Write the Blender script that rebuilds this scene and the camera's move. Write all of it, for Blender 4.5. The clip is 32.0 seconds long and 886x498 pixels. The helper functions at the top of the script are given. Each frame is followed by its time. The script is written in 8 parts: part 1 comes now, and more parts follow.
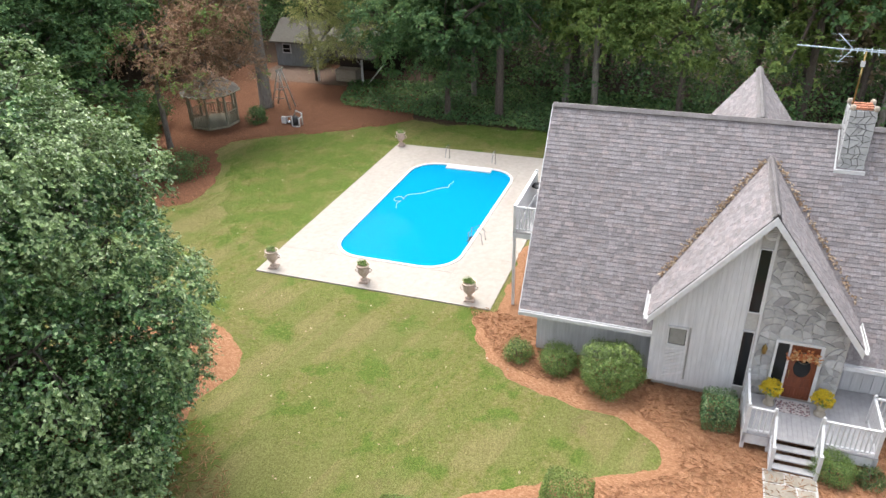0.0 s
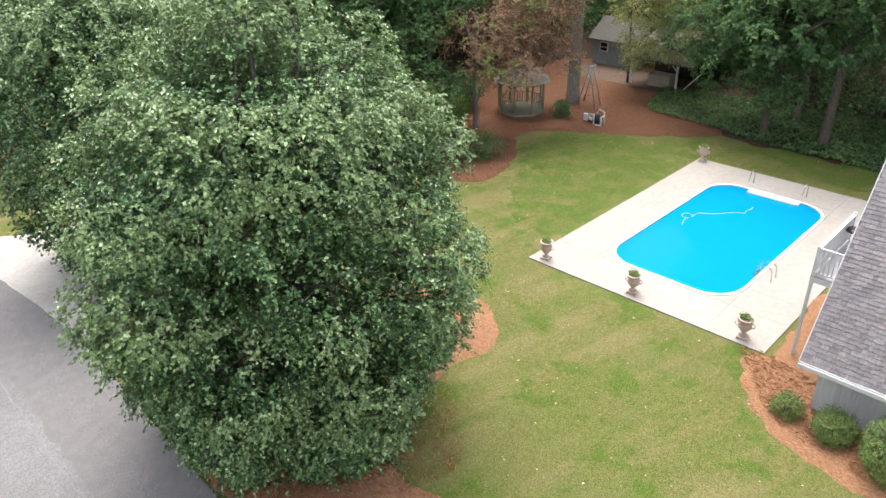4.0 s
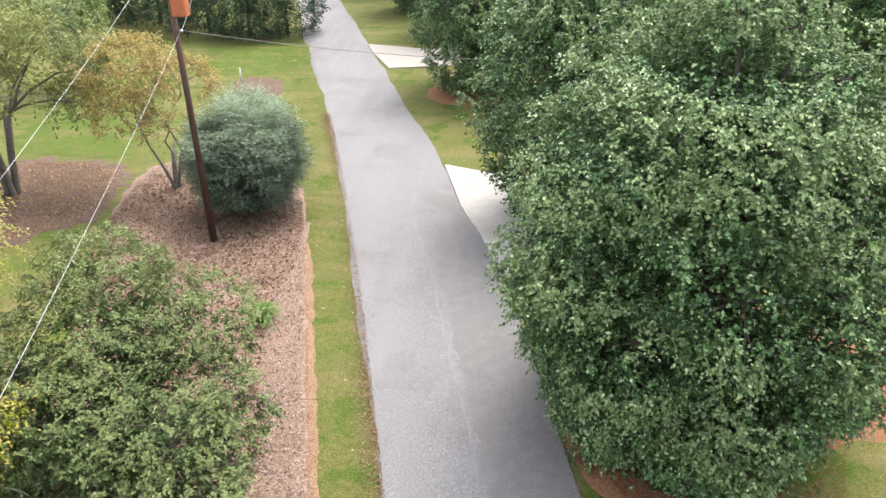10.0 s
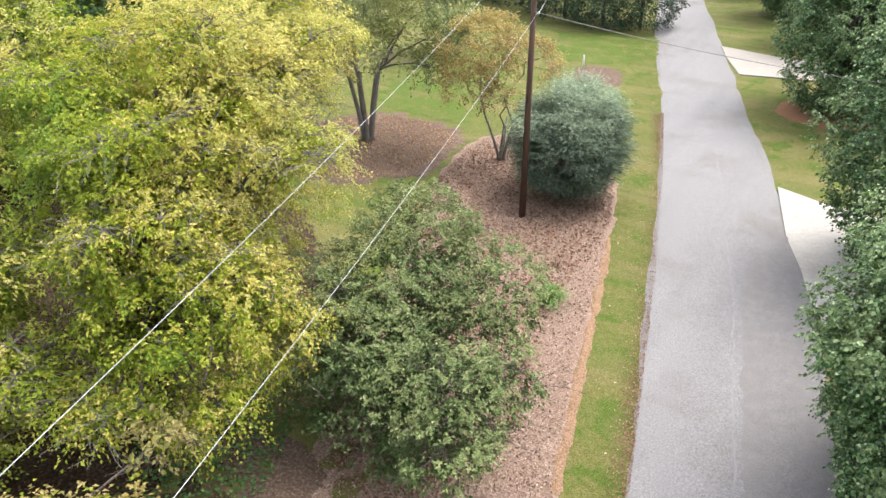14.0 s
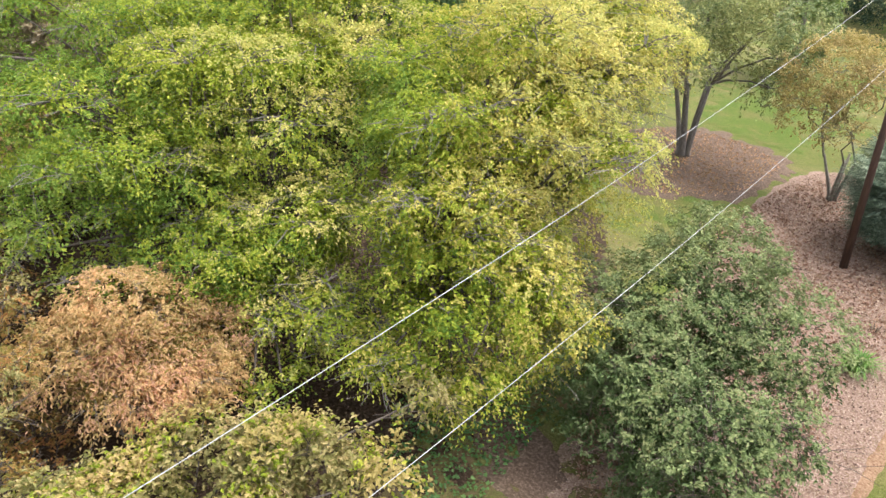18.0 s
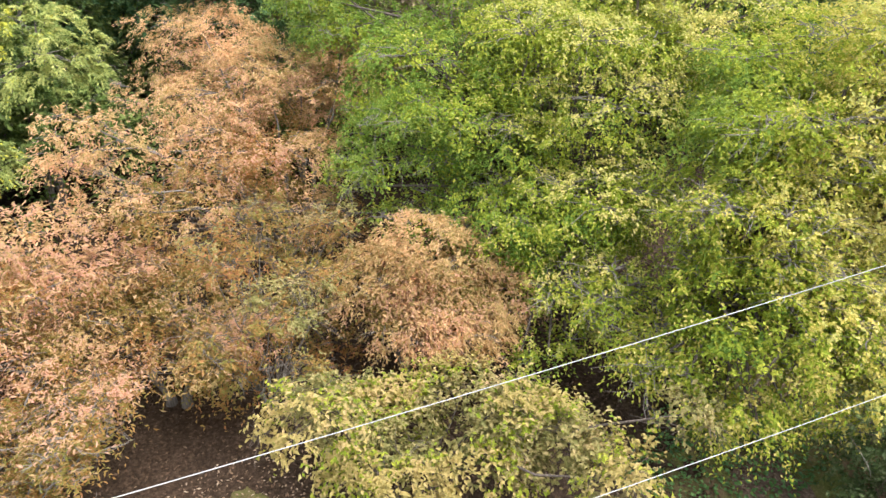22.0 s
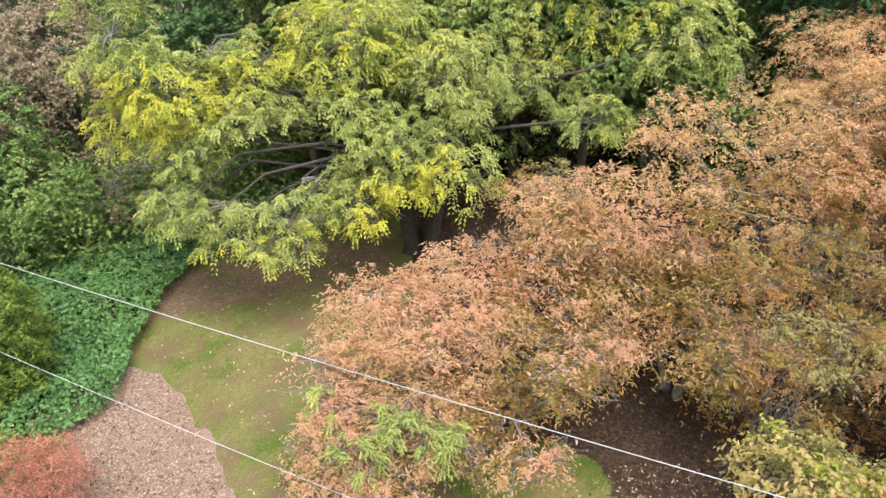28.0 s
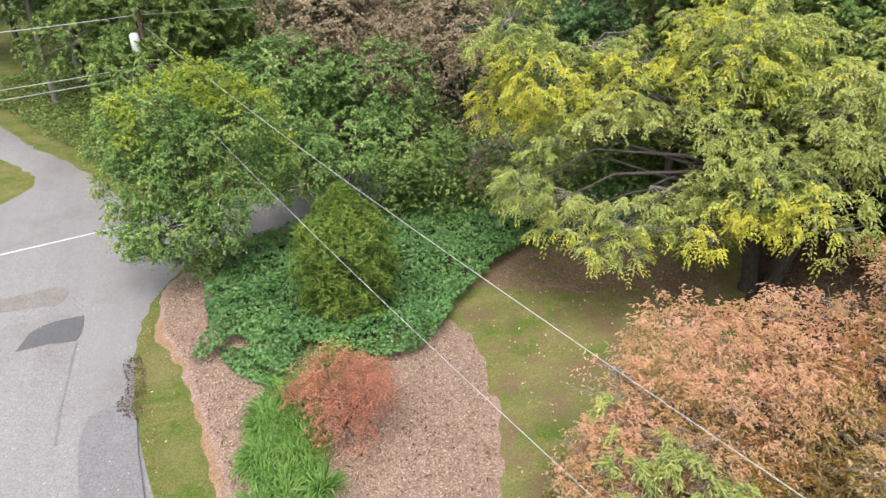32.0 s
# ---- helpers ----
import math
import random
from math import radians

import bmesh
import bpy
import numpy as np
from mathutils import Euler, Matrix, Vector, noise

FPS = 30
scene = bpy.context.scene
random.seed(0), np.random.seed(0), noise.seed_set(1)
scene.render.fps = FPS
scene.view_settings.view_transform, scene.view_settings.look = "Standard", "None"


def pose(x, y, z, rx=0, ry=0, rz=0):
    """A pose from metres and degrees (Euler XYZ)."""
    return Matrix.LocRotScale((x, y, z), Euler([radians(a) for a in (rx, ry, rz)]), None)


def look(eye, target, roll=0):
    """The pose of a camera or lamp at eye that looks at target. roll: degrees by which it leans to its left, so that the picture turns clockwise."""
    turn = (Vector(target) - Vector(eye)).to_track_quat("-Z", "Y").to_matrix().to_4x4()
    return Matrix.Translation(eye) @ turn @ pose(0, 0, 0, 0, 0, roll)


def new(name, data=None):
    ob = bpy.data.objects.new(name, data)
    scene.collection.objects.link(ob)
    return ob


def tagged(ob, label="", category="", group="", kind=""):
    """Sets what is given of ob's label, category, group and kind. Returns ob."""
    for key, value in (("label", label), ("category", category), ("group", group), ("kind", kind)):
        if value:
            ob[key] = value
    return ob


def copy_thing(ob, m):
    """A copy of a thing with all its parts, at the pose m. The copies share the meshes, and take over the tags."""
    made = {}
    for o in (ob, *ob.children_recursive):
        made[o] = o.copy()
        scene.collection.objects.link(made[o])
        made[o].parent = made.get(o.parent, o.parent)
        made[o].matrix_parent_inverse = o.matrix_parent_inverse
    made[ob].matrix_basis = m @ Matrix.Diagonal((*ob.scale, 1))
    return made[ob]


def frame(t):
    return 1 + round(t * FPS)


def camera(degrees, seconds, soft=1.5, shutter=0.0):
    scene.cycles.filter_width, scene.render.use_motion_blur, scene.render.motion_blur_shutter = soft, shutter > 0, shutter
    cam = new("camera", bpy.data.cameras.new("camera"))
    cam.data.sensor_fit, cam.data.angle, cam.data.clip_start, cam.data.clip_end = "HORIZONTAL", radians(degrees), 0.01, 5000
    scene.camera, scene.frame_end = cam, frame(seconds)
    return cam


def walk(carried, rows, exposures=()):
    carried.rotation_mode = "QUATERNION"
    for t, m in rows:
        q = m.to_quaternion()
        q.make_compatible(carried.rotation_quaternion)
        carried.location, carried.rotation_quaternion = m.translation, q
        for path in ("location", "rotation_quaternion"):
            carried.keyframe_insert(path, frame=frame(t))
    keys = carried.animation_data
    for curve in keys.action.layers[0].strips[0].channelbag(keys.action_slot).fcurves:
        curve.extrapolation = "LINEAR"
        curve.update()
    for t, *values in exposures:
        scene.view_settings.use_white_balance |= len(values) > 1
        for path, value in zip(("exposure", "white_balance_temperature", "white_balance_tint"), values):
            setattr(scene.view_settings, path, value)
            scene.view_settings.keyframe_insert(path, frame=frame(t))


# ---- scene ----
cam = camera(62.9, 32.0)

# ---- the camera: a hovering drone that turns to its left over the road ----
EYE = (0.0, 0.0, 16.0)


def aim(yaw, pitch, roll):
    return pose(*EYE, 0, 0, yaw) @ pose(0, 0, 0, 90 + pitch) @ pose(0, 0, 0, 0, 0, roll)


# seconds, yaw to the left from +y, pitch, roll in degrees
TURN = [
    (0,-55.61,-28.67,-1.67), (0.5,-52.49,-28.63,-1.60), (1,-50.31,-28.61,-1.54), (1.5,-46.60,-28.52,-1.45),
    (2,-44.19,-28.50,-1.40), (2.5,-40.87,-28.44,-1.38), (4.5,-29.31,-28.28,-1.10), (5,-27.37,-28.30,-0.99),
    (5.5,-23.08,-28.22,-1.09), (6,-19.37,-28.21,-1.03), (6.5,-16.32,-28.18,-0.98), (7,-12.87,-28.20,-0.89),
    (7.5,-10.10,-28.24,-0.83), (8,-6.87,-28.30,-0.77), (8.5,-3.99,-28.46,-0.81), (9,-0.00,-28.61,-0.80),
    (9.5,3.28,-28.64,-0.70), (10,5.46,-28.71,-0.64), (10.5,9.49,-28.79,-0.59), (11,12.89,-28.89,-0.54),
    (11.5,15.86,-28.95,-0.45), (12,19.27,-29.02,-0.37), (12.5,22.28,-29.09,-0.33), (13,25.51,-29.15,-0.30),
    (13.5,28.90,-29.19,-0.29), (14,32.09,-29.19,-0.28), (14.5,35.30,-29.19,-0.24), (16.5,47.56,-29.11,-0.46),
    (17,51.19,-28.97,-0.61), (17.5,52.89,-28.90,-0.62), (18,57.79,-28.82,-0.61), (18.5,60.85,-28.89,-0.58),
    (19,64.30,-29.00,-0.59), (19.5,67.30,-29.21,-0.51), (20,69.41,-29.39,-0.46), (20.5,73.65,-29.69,-0.38),
    (21,77.07,-29.85,-0.40), (21.5,80.12,-29.93,-0.47), (22,83.89,-29.96,-0.58), (22.5,87.96,-30.00,-0.59),
    (23,92.18,-30.04,-0.73), (23.5,93.91,-30.03,-0.73), (24,100.69,-30.01,-0.85), (24.5,103.27,-29.98,-0.89),
    (25,110.31,-29.97,-0.85), (25.5,114.87,-29.94,-0.94), (27.5,126.05,-29.66,-1.62), (28,131.41,-29.44,-1.42),
    (28.5,134.60,-29.32,-1.30), (29,138.26,-29.16,-1.15), (29.5,141.49,-29.03,-0.92), (30,145.37,-28.96,-0.89),
    (30.5,148.66,-28.93,-0.86), (31,152.50,-28.93,-0.76), (31.5,156.81,-28.95,-0.67), (32,160.58,-28.95,-0.53),
]
walk(cam, [(t, aim(a, b, c)) for t, a, b, c in TURN], exposures=((0.0, 1.93), (9.0, 2.03), (18.0, 1.98), (22.0, 2.08), (25.0, 1.97), (28.0, 1.85), (30.0, 1.83), (31.0, 1.78), (32.0, 1.63)))

# ---- world and sun: bright overcast ----
world = bpy.data.worlds.new("sky")
scene.world = world
world.use_nodes = True
wn = world.node_tree.nodes
sky = wn.new("ShaderNodeTexSky")
sky.sky_type, sky.sun_disc = "NISHITA", False
sky.sun_elevation, sky.sun_rotation = radians(66), radians(32)
sky.air_density, sky.dust_density, sky.ozone_density = 1.0, 3.0, 0.6
wn["Background"].inputs["Strength"].default_value = 0.15
hazy = wn.new("ShaderNodeHueSaturation")
hazy.inputs["Saturation"].default_value = 0.35
world.node_tree.links.new(sky.outputs["Color"], hazy.inputs["Color"])
world.node_tree.links.new(hazy.outputs["Color"], wn["Background"].inputs["Color"])
sun = new("sun", bpy.data.lights.new("sun", "SUN"))
sun.data.energy, sun.data.angle, sun.data.color = 0.7, radians(40), (1.0, 0.96, 0.9)
sun.matrix_world = look((14, 22, 58), (0, 0, 0))

# ---- materials ----
def mat(name, rough=0.8, metal=0.0):
    m = bpy.data.materials.new(name)
    m.use_nodes = True
    nt = m.node_tree
    b = nt.nodes["Principled BSDF"]
    b.inputs["Roughness"].default_value, b.inputs["Metallic"].default_value = rough, metal
    return m, nt, b


def ramp(nt, fac, stops):
    r = nt.nodes.new("ShaderNodeValToRGB")
    el = r.color_ramp.elements
    while len(el) < len(stops):
        el.new(0.5)
    for e, (p, c) in zip(el, stops):
        e.position, e.color = p, (*c, 1)
    nt.links.new(fac, r.inputs["Fac"])
    return r.outputs["Color"]


def noise_tex(nt, scale, detail=4.0, rough=0.6, coord="Object", stretch=None):
    tc = nt.nodes.new("ShaderNodeTexCoord")
    n = nt.nodes.new("ShaderNodeTexNoise")
    n.inputs["Scale"].default_value, n.inputs["Detail"].default_value, n.inputs["Roughness"].default_value = scale, detail, rough
    src = nt.nodes.new("ShaderNodeNewGeometry").outputs["Position"] if coord == "World" else tc.outputs[coord]
    if stretch:
        mp = nt.nodes.new("ShaderNodeMapping")
        mp.inputs["Scale"].default_value = stretch[:3]
        if len(stretch) > 3:
            mp.inputs["Rotation"].default_value = (0, 0, radians(stretch[3]))
        nt.links.new(src, mp.inputs["Vector"])
        src = mp.outputs["Vector"]
    nt.links.new(src, n.inputs["Vector"])
    return n.outputs["Fac"]


def mixc(nt, fac, a, b, mode="MIX"):
    m = nt.nodes.new("ShaderNodeMix")
    m.data_type, m.blend_type = "RGBA", mode
    for sock, v in ((m.inputs[0], fac), (m.inputs[6], a), (m.inputs[7], b)):
        if isinstance(v, (int, float)):
            sock.default_value = v
        elif isinstance(v, tuple):
            sock.default_value = (*v, 1)
        else:
            nt.links.new(v, sock)
    return m.outputs[2]


def step(nt, fac, lo, hi):
    m = nt.nodes.new("ShaderNodeMapRange")
    m.inputs["From Min"].default_value, m.inputs["From Max"].default_value = lo, hi
    nt.links.new(fac, m.inputs["Value"])
    return m.outputs["Result"]


def bump(nt, b, height, strength=0.5, dist=0.02):
    n = nt.nodes.new("ShaderNodeBump")
    n.inputs["Strength"].default_value, n.inputs["Distance"].default_value = strength, dist
    nt.links.new(height, n.inputs["Height"])
    nt.links.new(n.outputs["Normal"], b.inputs["Normal"])


def plain(name, stops, scale, rough=0.8, metal=0.0, big=0.4, bumps=0.4, dist=0.01, stretch=None, vary=0.0, detail=6.0, stain=(0.75, 0.72, 0.68), island=False, warm=None):
    """A surface with grain from stops at the given scale, larger stains, relief and, for separate pieces, a shade of their own."""
    m, nt, b = mat(name, rough, metal)
    fine = noise_tex(nt, scale, detail, 0.65, "World", stretch)
    col = ramp(nt, fine, stops)
    if big:
        wide = step(nt, noise_tex(nt, scale * 0.06 + 0.15, 3.0, coord="World"), 0.42, 0.72)
        k = nt.nodes.new("ShaderNodeMath")
        k.operation = "MULTIPLY"
        k.inputs[1].default_value = big
        nt.links.new(wide, k.inputs[0])
        col = mixc(nt, k.outputs[0], col, stain, "MULTIPLY")
    if vary:
        oi = nt.nodes.new("ShaderNodeObjectInfo")
        if warm:
            # a second draw tints some pieces
            own = oi.outputs["Random"] if not island else nt.nodes.new("ShaderNodeNewGeometry").outputs["Random Per Island"]
            mod = nt.nodes.new("ShaderNodeMath")
            mod.operation = "PINGPONG"
            mod.inputs[1].default_value = 0.11
            nt.links.new(own, mod.inputs[0])
            col = mixc(nt, step(nt, mod.outputs[0], 0.05, 0.11), col, warm, "MULTIPLY")
        hs = nt.nodes.new("ShaderNodeHueSaturation")
        sh = step(nt, oi.outputs["Random"] if not island else nt.nodes.new("ShaderNodeNewGeometry").outputs["Random Per Island"], 0, 1)
        sh.node.inputs["To Min"].default_value, sh.node.inputs["To Max"].default_value = 1 - vary, 1 + vary
        nt.links.new(sh, hs.inputs["Value"])
        nt.links.new(col, hs.inputs["Color"])
        col = hs.outputs["Color"]
    nt.links.new(col, b.inputs["Base Color"])
    if bumps:
        bump(nt, b, fine, bumps, dist)
    return m


def leaf(name, stops, clump=0.35, mix=0.55, rough=0.45, thin=0.3, spec=0.5, gain=1.0):
    """Leaves: each its own shade, drifting over the crown; light comes through them."""
    m, nt, b = mat(name, rough)
    b.inputs["Specular IOR Level"].default_value = spec
    g = nt.nodes.new("ShaderNodeNewGeometry")
    cl = step(nt, noise_tex(nt, clump, 2.0), 0.3, 0.7)
    f = nt.nodes.new("ShaderNodeMix")
    f.inputs[0].default_value = mix
    nt.links.new(cl, f.inputs[2])
    nt.links.new(g.outputs["Random Per Island"], f.inputs[3])
    col = ramp(nt, f.outputs[0], [(q, tuple(min(0.85, v * gain) for v in c)) for q, c in stops])
    nt.links.new(col, b.inputs["Base Color"])
    tr = nt.nodes.new("ShaderNodeBsdfTranslucent")
    nt.links.new(col, tr.inputs["Color"])
    mx = nt.nodes.new("ShaderNodeMixShader")
    mx.inputs[0].default_value = thin
    nt.links.new(b.outputs[0], mx.inputs[1])
    nt.links.new(tr.outputs[0], mx.inputs[2])
    nt.links.new(mx.outputs[0], nt.nodes["Material Output"].inputs["Surface"])
    return m


def lawn_material(name="lawn_grass", worn=0.0, greening=0.0):
    """Mown grass: fine blades, dry tufts, clover, mown streaks and bare spots, each at its own size."""
    m, nt, b = mat(name, 0.92)
    b.inputs["Specular IOR Level"].default_value = 0.12
    fine = noise_tex(nt, 20.0, 8.0, 0.9)
    tuft = noise_tex(nt, 4.0, 6.0, 0.8)
    green = ramp(nt, fine, ((0.36, (0.03, 0.04, 0.007)), (0.5, (0.092, 0.105, 0.022)), (0.64, (0.182, 0.184, 0.052))))
    dry = ramp(nt, fine, ((0.36, (0.055, 0.05, 0.016)), (0.5, (0.15, 0.134, 0.052)), (0.64, (0.258, 0.222, 0.106))))
    lush = ramp(nt, fine, ((0.36, (0.024, 0.044, 0.006)), (0.5, (0.07, 0.104, 0.018)), (0.64, (0.15, 0.19, 0.042))))
    col = mixc(nt, step(nt, tuft, 0.4 - 0.06 * worn, 0.6), green, dry)
    col = mixc(nt, step(nt, noise_tex(nt, 0.75, 4.0, 0.55), 0.52 - 0.14 * greening, 0.6 - 0.08 * greening), col, lush)
    wide = nt.nodes.new("ShaderNodeMath")
    wide.operation = "MULTIPLY"
    wide.inputs[1].default_value = 0.9 - 0.7 * greening
    nt.links.new(step(nt, noise_tex(nt, 0.33, 4.0, 0.55), 0.48, 0.6), wide.inputs[0])
    col = mixc(nt, wide.outputs[0], col, dry)
    mown = noise_tex(nt, 0.95, 3.0, 0.45, stretch=(0.05, 1.0, 1.0, 9.6))
    streak = nt.nodes.new("ShaderNodeMath")
    streak.operation = "MULTIPLY"
    streak.inputs[1].default_value = 0.4
    nt.links.new(step(nt, mown, 0.47, 0.53), streak.inputs[0])
    col = mixc(nt, streak.outputs[0], col, lush)
    soil = ramp(nt, fine, ((0.3, (0.075, 0.048, 0.028)), (0.7, (0.19, 0.125, 0.08))))
    bare = nt.nodes.new("ShaderNodeMath")
    bare.operation = "MULTIPLY"
    nt.links.new(step(nt, noise_tex(nt, 0.5, 6.0, 0.75), 0.6 - 0.13 * worn, 0.72 - 0.12 * worn), bare.inputs[0])
    bare.inputs[1].default_value = 0.45 + 0.4 * worn
    col = mixc(nt, bare.outputs[0], col, soil)
    nt.links.new(col, b.inputs["Base Color"])
    bump(nt, b, fine, 0.5, 0.03)
    return m


def asphalt_material(name="worn_asphalt"):
    m, nt, b = mat(name, 0.88)
    fine = noise_tex(nt, 18.0, 8.0, 0.9)
    grey = ramp(nt, fine, ((0.36, (0.092, 0.087, 0.086)), (0.5, (0.188, 0.18, 0.179)), (0.64, (0.32, 0.308, 0.305))))
    # wheel tracks run along the road, with darker, browner stretches
    along = noise_tex(nt, 0.9, 3.0, 0.5, stretch=(1.0, 0.05, 1.0, -14))
    patch = noise_tex(nt, 0.2, 6.0, 0.7)
    col = mixc(nt, step(nt, along, 0.42, 0.7), grey, mixc(nt, 1.0, grey, (0.92, 0.915, 0.92), "MULTIPLY"))
    col = mixc(nt, step(nt, patch, 0.5, 0.66), col, mixc(nt, 1.0, col, (0.84, 0.8, 0.77), "MULTIPLY"))
    nt.links.new(col, b.inputs["Base Color"])
    bump(nt, b, fine, 0.5, 0.01)
    return m


M = {}
M["lawn"] = lawn_material()
M["worn_lawn"] = lawn_material("worn_lawn_grass", 1.0)
# lusher, darker grass; round the pool its colour also holds the shade
M["damp_lawn"] = lawn_material("lush_shade_grass", 0.0, 1.0)
M["asphalt"] = asphalt_material()
M["asphalt_new"] = plain("dark_asphalt_patch", ((0.3, (0.045, 0.045, 0.048)), (0.7, (0.12, 0.12, 0.124))), 40, 0.9)
M["asphalt_overlay"] = plain("resurfaced_asphalt", ((0.34, (0.1, 0.096, 0.097)), (0.5, (0.145, 0.139, 0.141)), (0.66, (0.2, 0.192, 0.195))), 18, 0.88, big=0.3, bumps=0.5, detail=7)
M["grit"] = plain("washed_grit", ((0.34, (0.12, 0.108, 0.1)), (0.5, (0.168, 0.152, 0.14)), (0.66, (0.225, 0.205, 0.188))), 16, 0.92, big=0.5, bumps=0.6, detail=8)
M["concrete"] = plain("pale_concrete", ((0.3, (0.29, 0.258, 0.226)), (0.7, (0.36, 0.326, 0.29))), 4, 0.85, big=0.3, bumps=0.2, stain=(0.8, 0.76, 0.7))
M["straw"] = plain("pine_straw", ((0.3, (0.2, 0.095, 0.05)), (0.5, (0.265, 0.135, 0.072)), (0.7, (0.37, 0.215, 0.13))), 18, 0.95, big=0.2, bumps=1.0, dist=0.06, stretch=(1, 0.45, 1, 30), detail=9)
M["chips"] = plain("wood_chips", ((0.3, (0.13, 0.082, 0.062)), (0.5, (0.265, 0.18, 0.142)), (0.7, (0.44, 0.335, 0.28))), 15, 0.95, big=0.35, bumps=1.0, dist=0.06, detail=9)
M["litter"] = plain("leaf_litter_soil", ((0.28, (0.02, 0.014, 0.009)), (0.5, (0.052, 0.034, 0.023)), (0.74, (0.13, 0.088, 0.06))), 9, 0.95, big=0.5, bumps=1.0, dist=0.06, detail=9)
M["clay"] = plain("red_clay_edge", ((0.3, (0.13, 0.075, 0.045)), (0.5, (0.26, 0.16, 0.1)), (0.7, (0.38, 0.27, 0.185))), 16, 0.95, bumps=0.9, dist=0.05)
M["shingle"] = plain("grey_shingle", ((0.3, (0.14, 0.127, 0.131)), (0.7, (0.26, 0.238, 0.243))), 18, 0.95, big=0.2, bumps=0.6, dist=0.005, vary=0.2, warm=(1.06, 1.0, 0.97))
M["shingles"] = plain("grey_shingle_field", ((0.3, (0.14, 0.127, 0.131)), (0.7, (0.26, 0.238, 0.243))), 18, 0.95, big=0.2, bumps=0.6, dist=0.005, vary=0.2, warm=(1.06, 1.0, 0.97), island=True)
# dark felt that also paints the shadow lines between and under the tabs
M["felt_shadow"] = plain("dark_felt_tab_shadow", ((0.3, (0.062, 0.057, 0.058)), (0.7, (0.11, 0.102, 0.103))), 12, 0.95, bumps=0.3)
# pale grey that paints the reflection on the small window
M["blind"] = plain("pale_pane_sheen", ((0.3, (0.2, 0.21, 0.205)), (0.7, (0.27, 0.28, 0.27))), 6, 0.35, bumps=0.1)
M["ridge_cap"] = plain("grey_ridge_shingle", ((0.3, (0.24, 0.222, 0.222)), (0.7, (0.36, 0.335, 0.335))), 30, 0.95, bumps=0.5, dist=0.005, vary=0.1)
M["siding"] = plain("grey_stained_siding", ((0.3, (0.5, 0.502, 0.52)), (0.7, (0.64, 0.643, 0.66))), 5, 0.75, big=0.4, bumps=0.25, stretch=(3, 3, 0.25), vary=0.06)
M["trim"] = plain("pale_grey_trim", ((0.3, (0.52, 0.52, 0.53)), (0.7, (0.64, 0.64, 0.65))), 6, 0.6, big=0.3, bumps=0.15)
M["deckboard"] = plain("grey_painted_boards", ((0.3, (0.325, 0.318, 0.325)), (0.7, (0.41, 0.403, 0.41))), 5, 0.7, big=0.4, bumps=0.2, vary=0.03)
M["stone"] = plain("grey_field_stone", ((0.3, (0.3, 0.3, 0.308)), (0.7, (0.46, 0.458, 0.456))), 4, 0.85, big=0.4, bumps=0.6, dist=0.02, vary=0.3)
M["mortar"] = plain("pale_mortar", ((0.3, (0.37, 0.362, 0.348)), (0.7, (0.47, 0.463, 0.445))), 12, 0.95)
M["door"] = plain("reddish_brown_wood", ((0.3, (0.09, 0.022, 0.009)), (0.7, (0.195, 0.056, 0.022))), 6, 0.4, big=0.3, bumps=0.1, stretch=(4, 4, 0.4))
M["wood_moss"] = plain("mossy_weathered_wood", ((0.3, (0.18, 0.172, 0.12)), (0.7, (0.34, 0.32, 0.24))), 7, 0.9, bumps=0.5, stretch=(3, 3, 0.4))
M["roof_old"] = plain("old_mossy_shingle", ((0.3, (0.065, 0.06, 0.05)), (0.7, (0.165, 0.152, 0.128))), 9, 0.95, big=0.5, bumps=0.6)
# blue-grey boards toned down to hold the shade of the trees above
M["shed_board"] = plain("shaded_blue_grey_boards", ((0.3, (0.16, 0.17, 0.18)), (0.7, (0.26, 0.272, 0.285))), 6, 0.9, bumps=0.4, stretch=(3, 3, 0.3))
# straw in a darker, redder copy: the canopy's shade is in the colour
M["shaded_straw"] = plain("shaded_pine_straw", ((0.3, (0.045, 0.02, 0.012)), (0.5, (0.135, 0.062, 0.034)), (0.7, (0.27, 0.14, 0.085))), 14, 0.95, big=0.3, bumps=1.0, dist=0.06, detail=9)
M["wood_brown"] = plain("old_brown_boards", ((0.3, (0.018, 0.013, 0.01)), (0.7, (0.05, 0.037, 0.028))), 7, 0.9, bumps=0.5)
M["pole"] = plain("tarred_pole_wood", ((0.3, (0.035, 0.02, 0.014)), (0.7, (0.12, 0.065, 0.045))), 6, 0.9, bumps=0.5, stretch=(5, 5, 0.3))
M["bark"] = plain("grey_brown_bark", ((0.3, (0.041, 0.032, 0.026)), (0.7, (0.15, 0.12, 0.098))), 6, 0.95, bumps=1.0, dist=0.04, stretch=(3, 3, 0.6))
M["bark_dark"] = plain("dark_bark", ((0.3, (0.022, 0.018, 0.016)), (0.7, (0.085, 0.07, 0.06))), 6, 0.95, bumps=1.0, dist=0.04, stretch=(3, 3, 0.6))
M["bark_pale"] = plain("pale_grey_bark", ((0.3, (0.098, 0.083, 0.071)), (0.7, (0.27, 0.244, 0.217))), 6, 0.95, bumps=0.8, dist=0.03, stretch=(3, 3, 0.6))
M["white"] = plain("white_paint", ((0.3, (0.54, 0.54, 0.54)), (0.7, (0.615, 0.615, 0.615))), 6, 0.45, big=0.2, bumps=0.1)
M["terracotta"] = plain("pale_terracotta", ((0.3, (0.4, 0.3, 0.245)), (0.7, (0.58, 0.47, 0.4))), 12, 0.85, bumps=0.3)
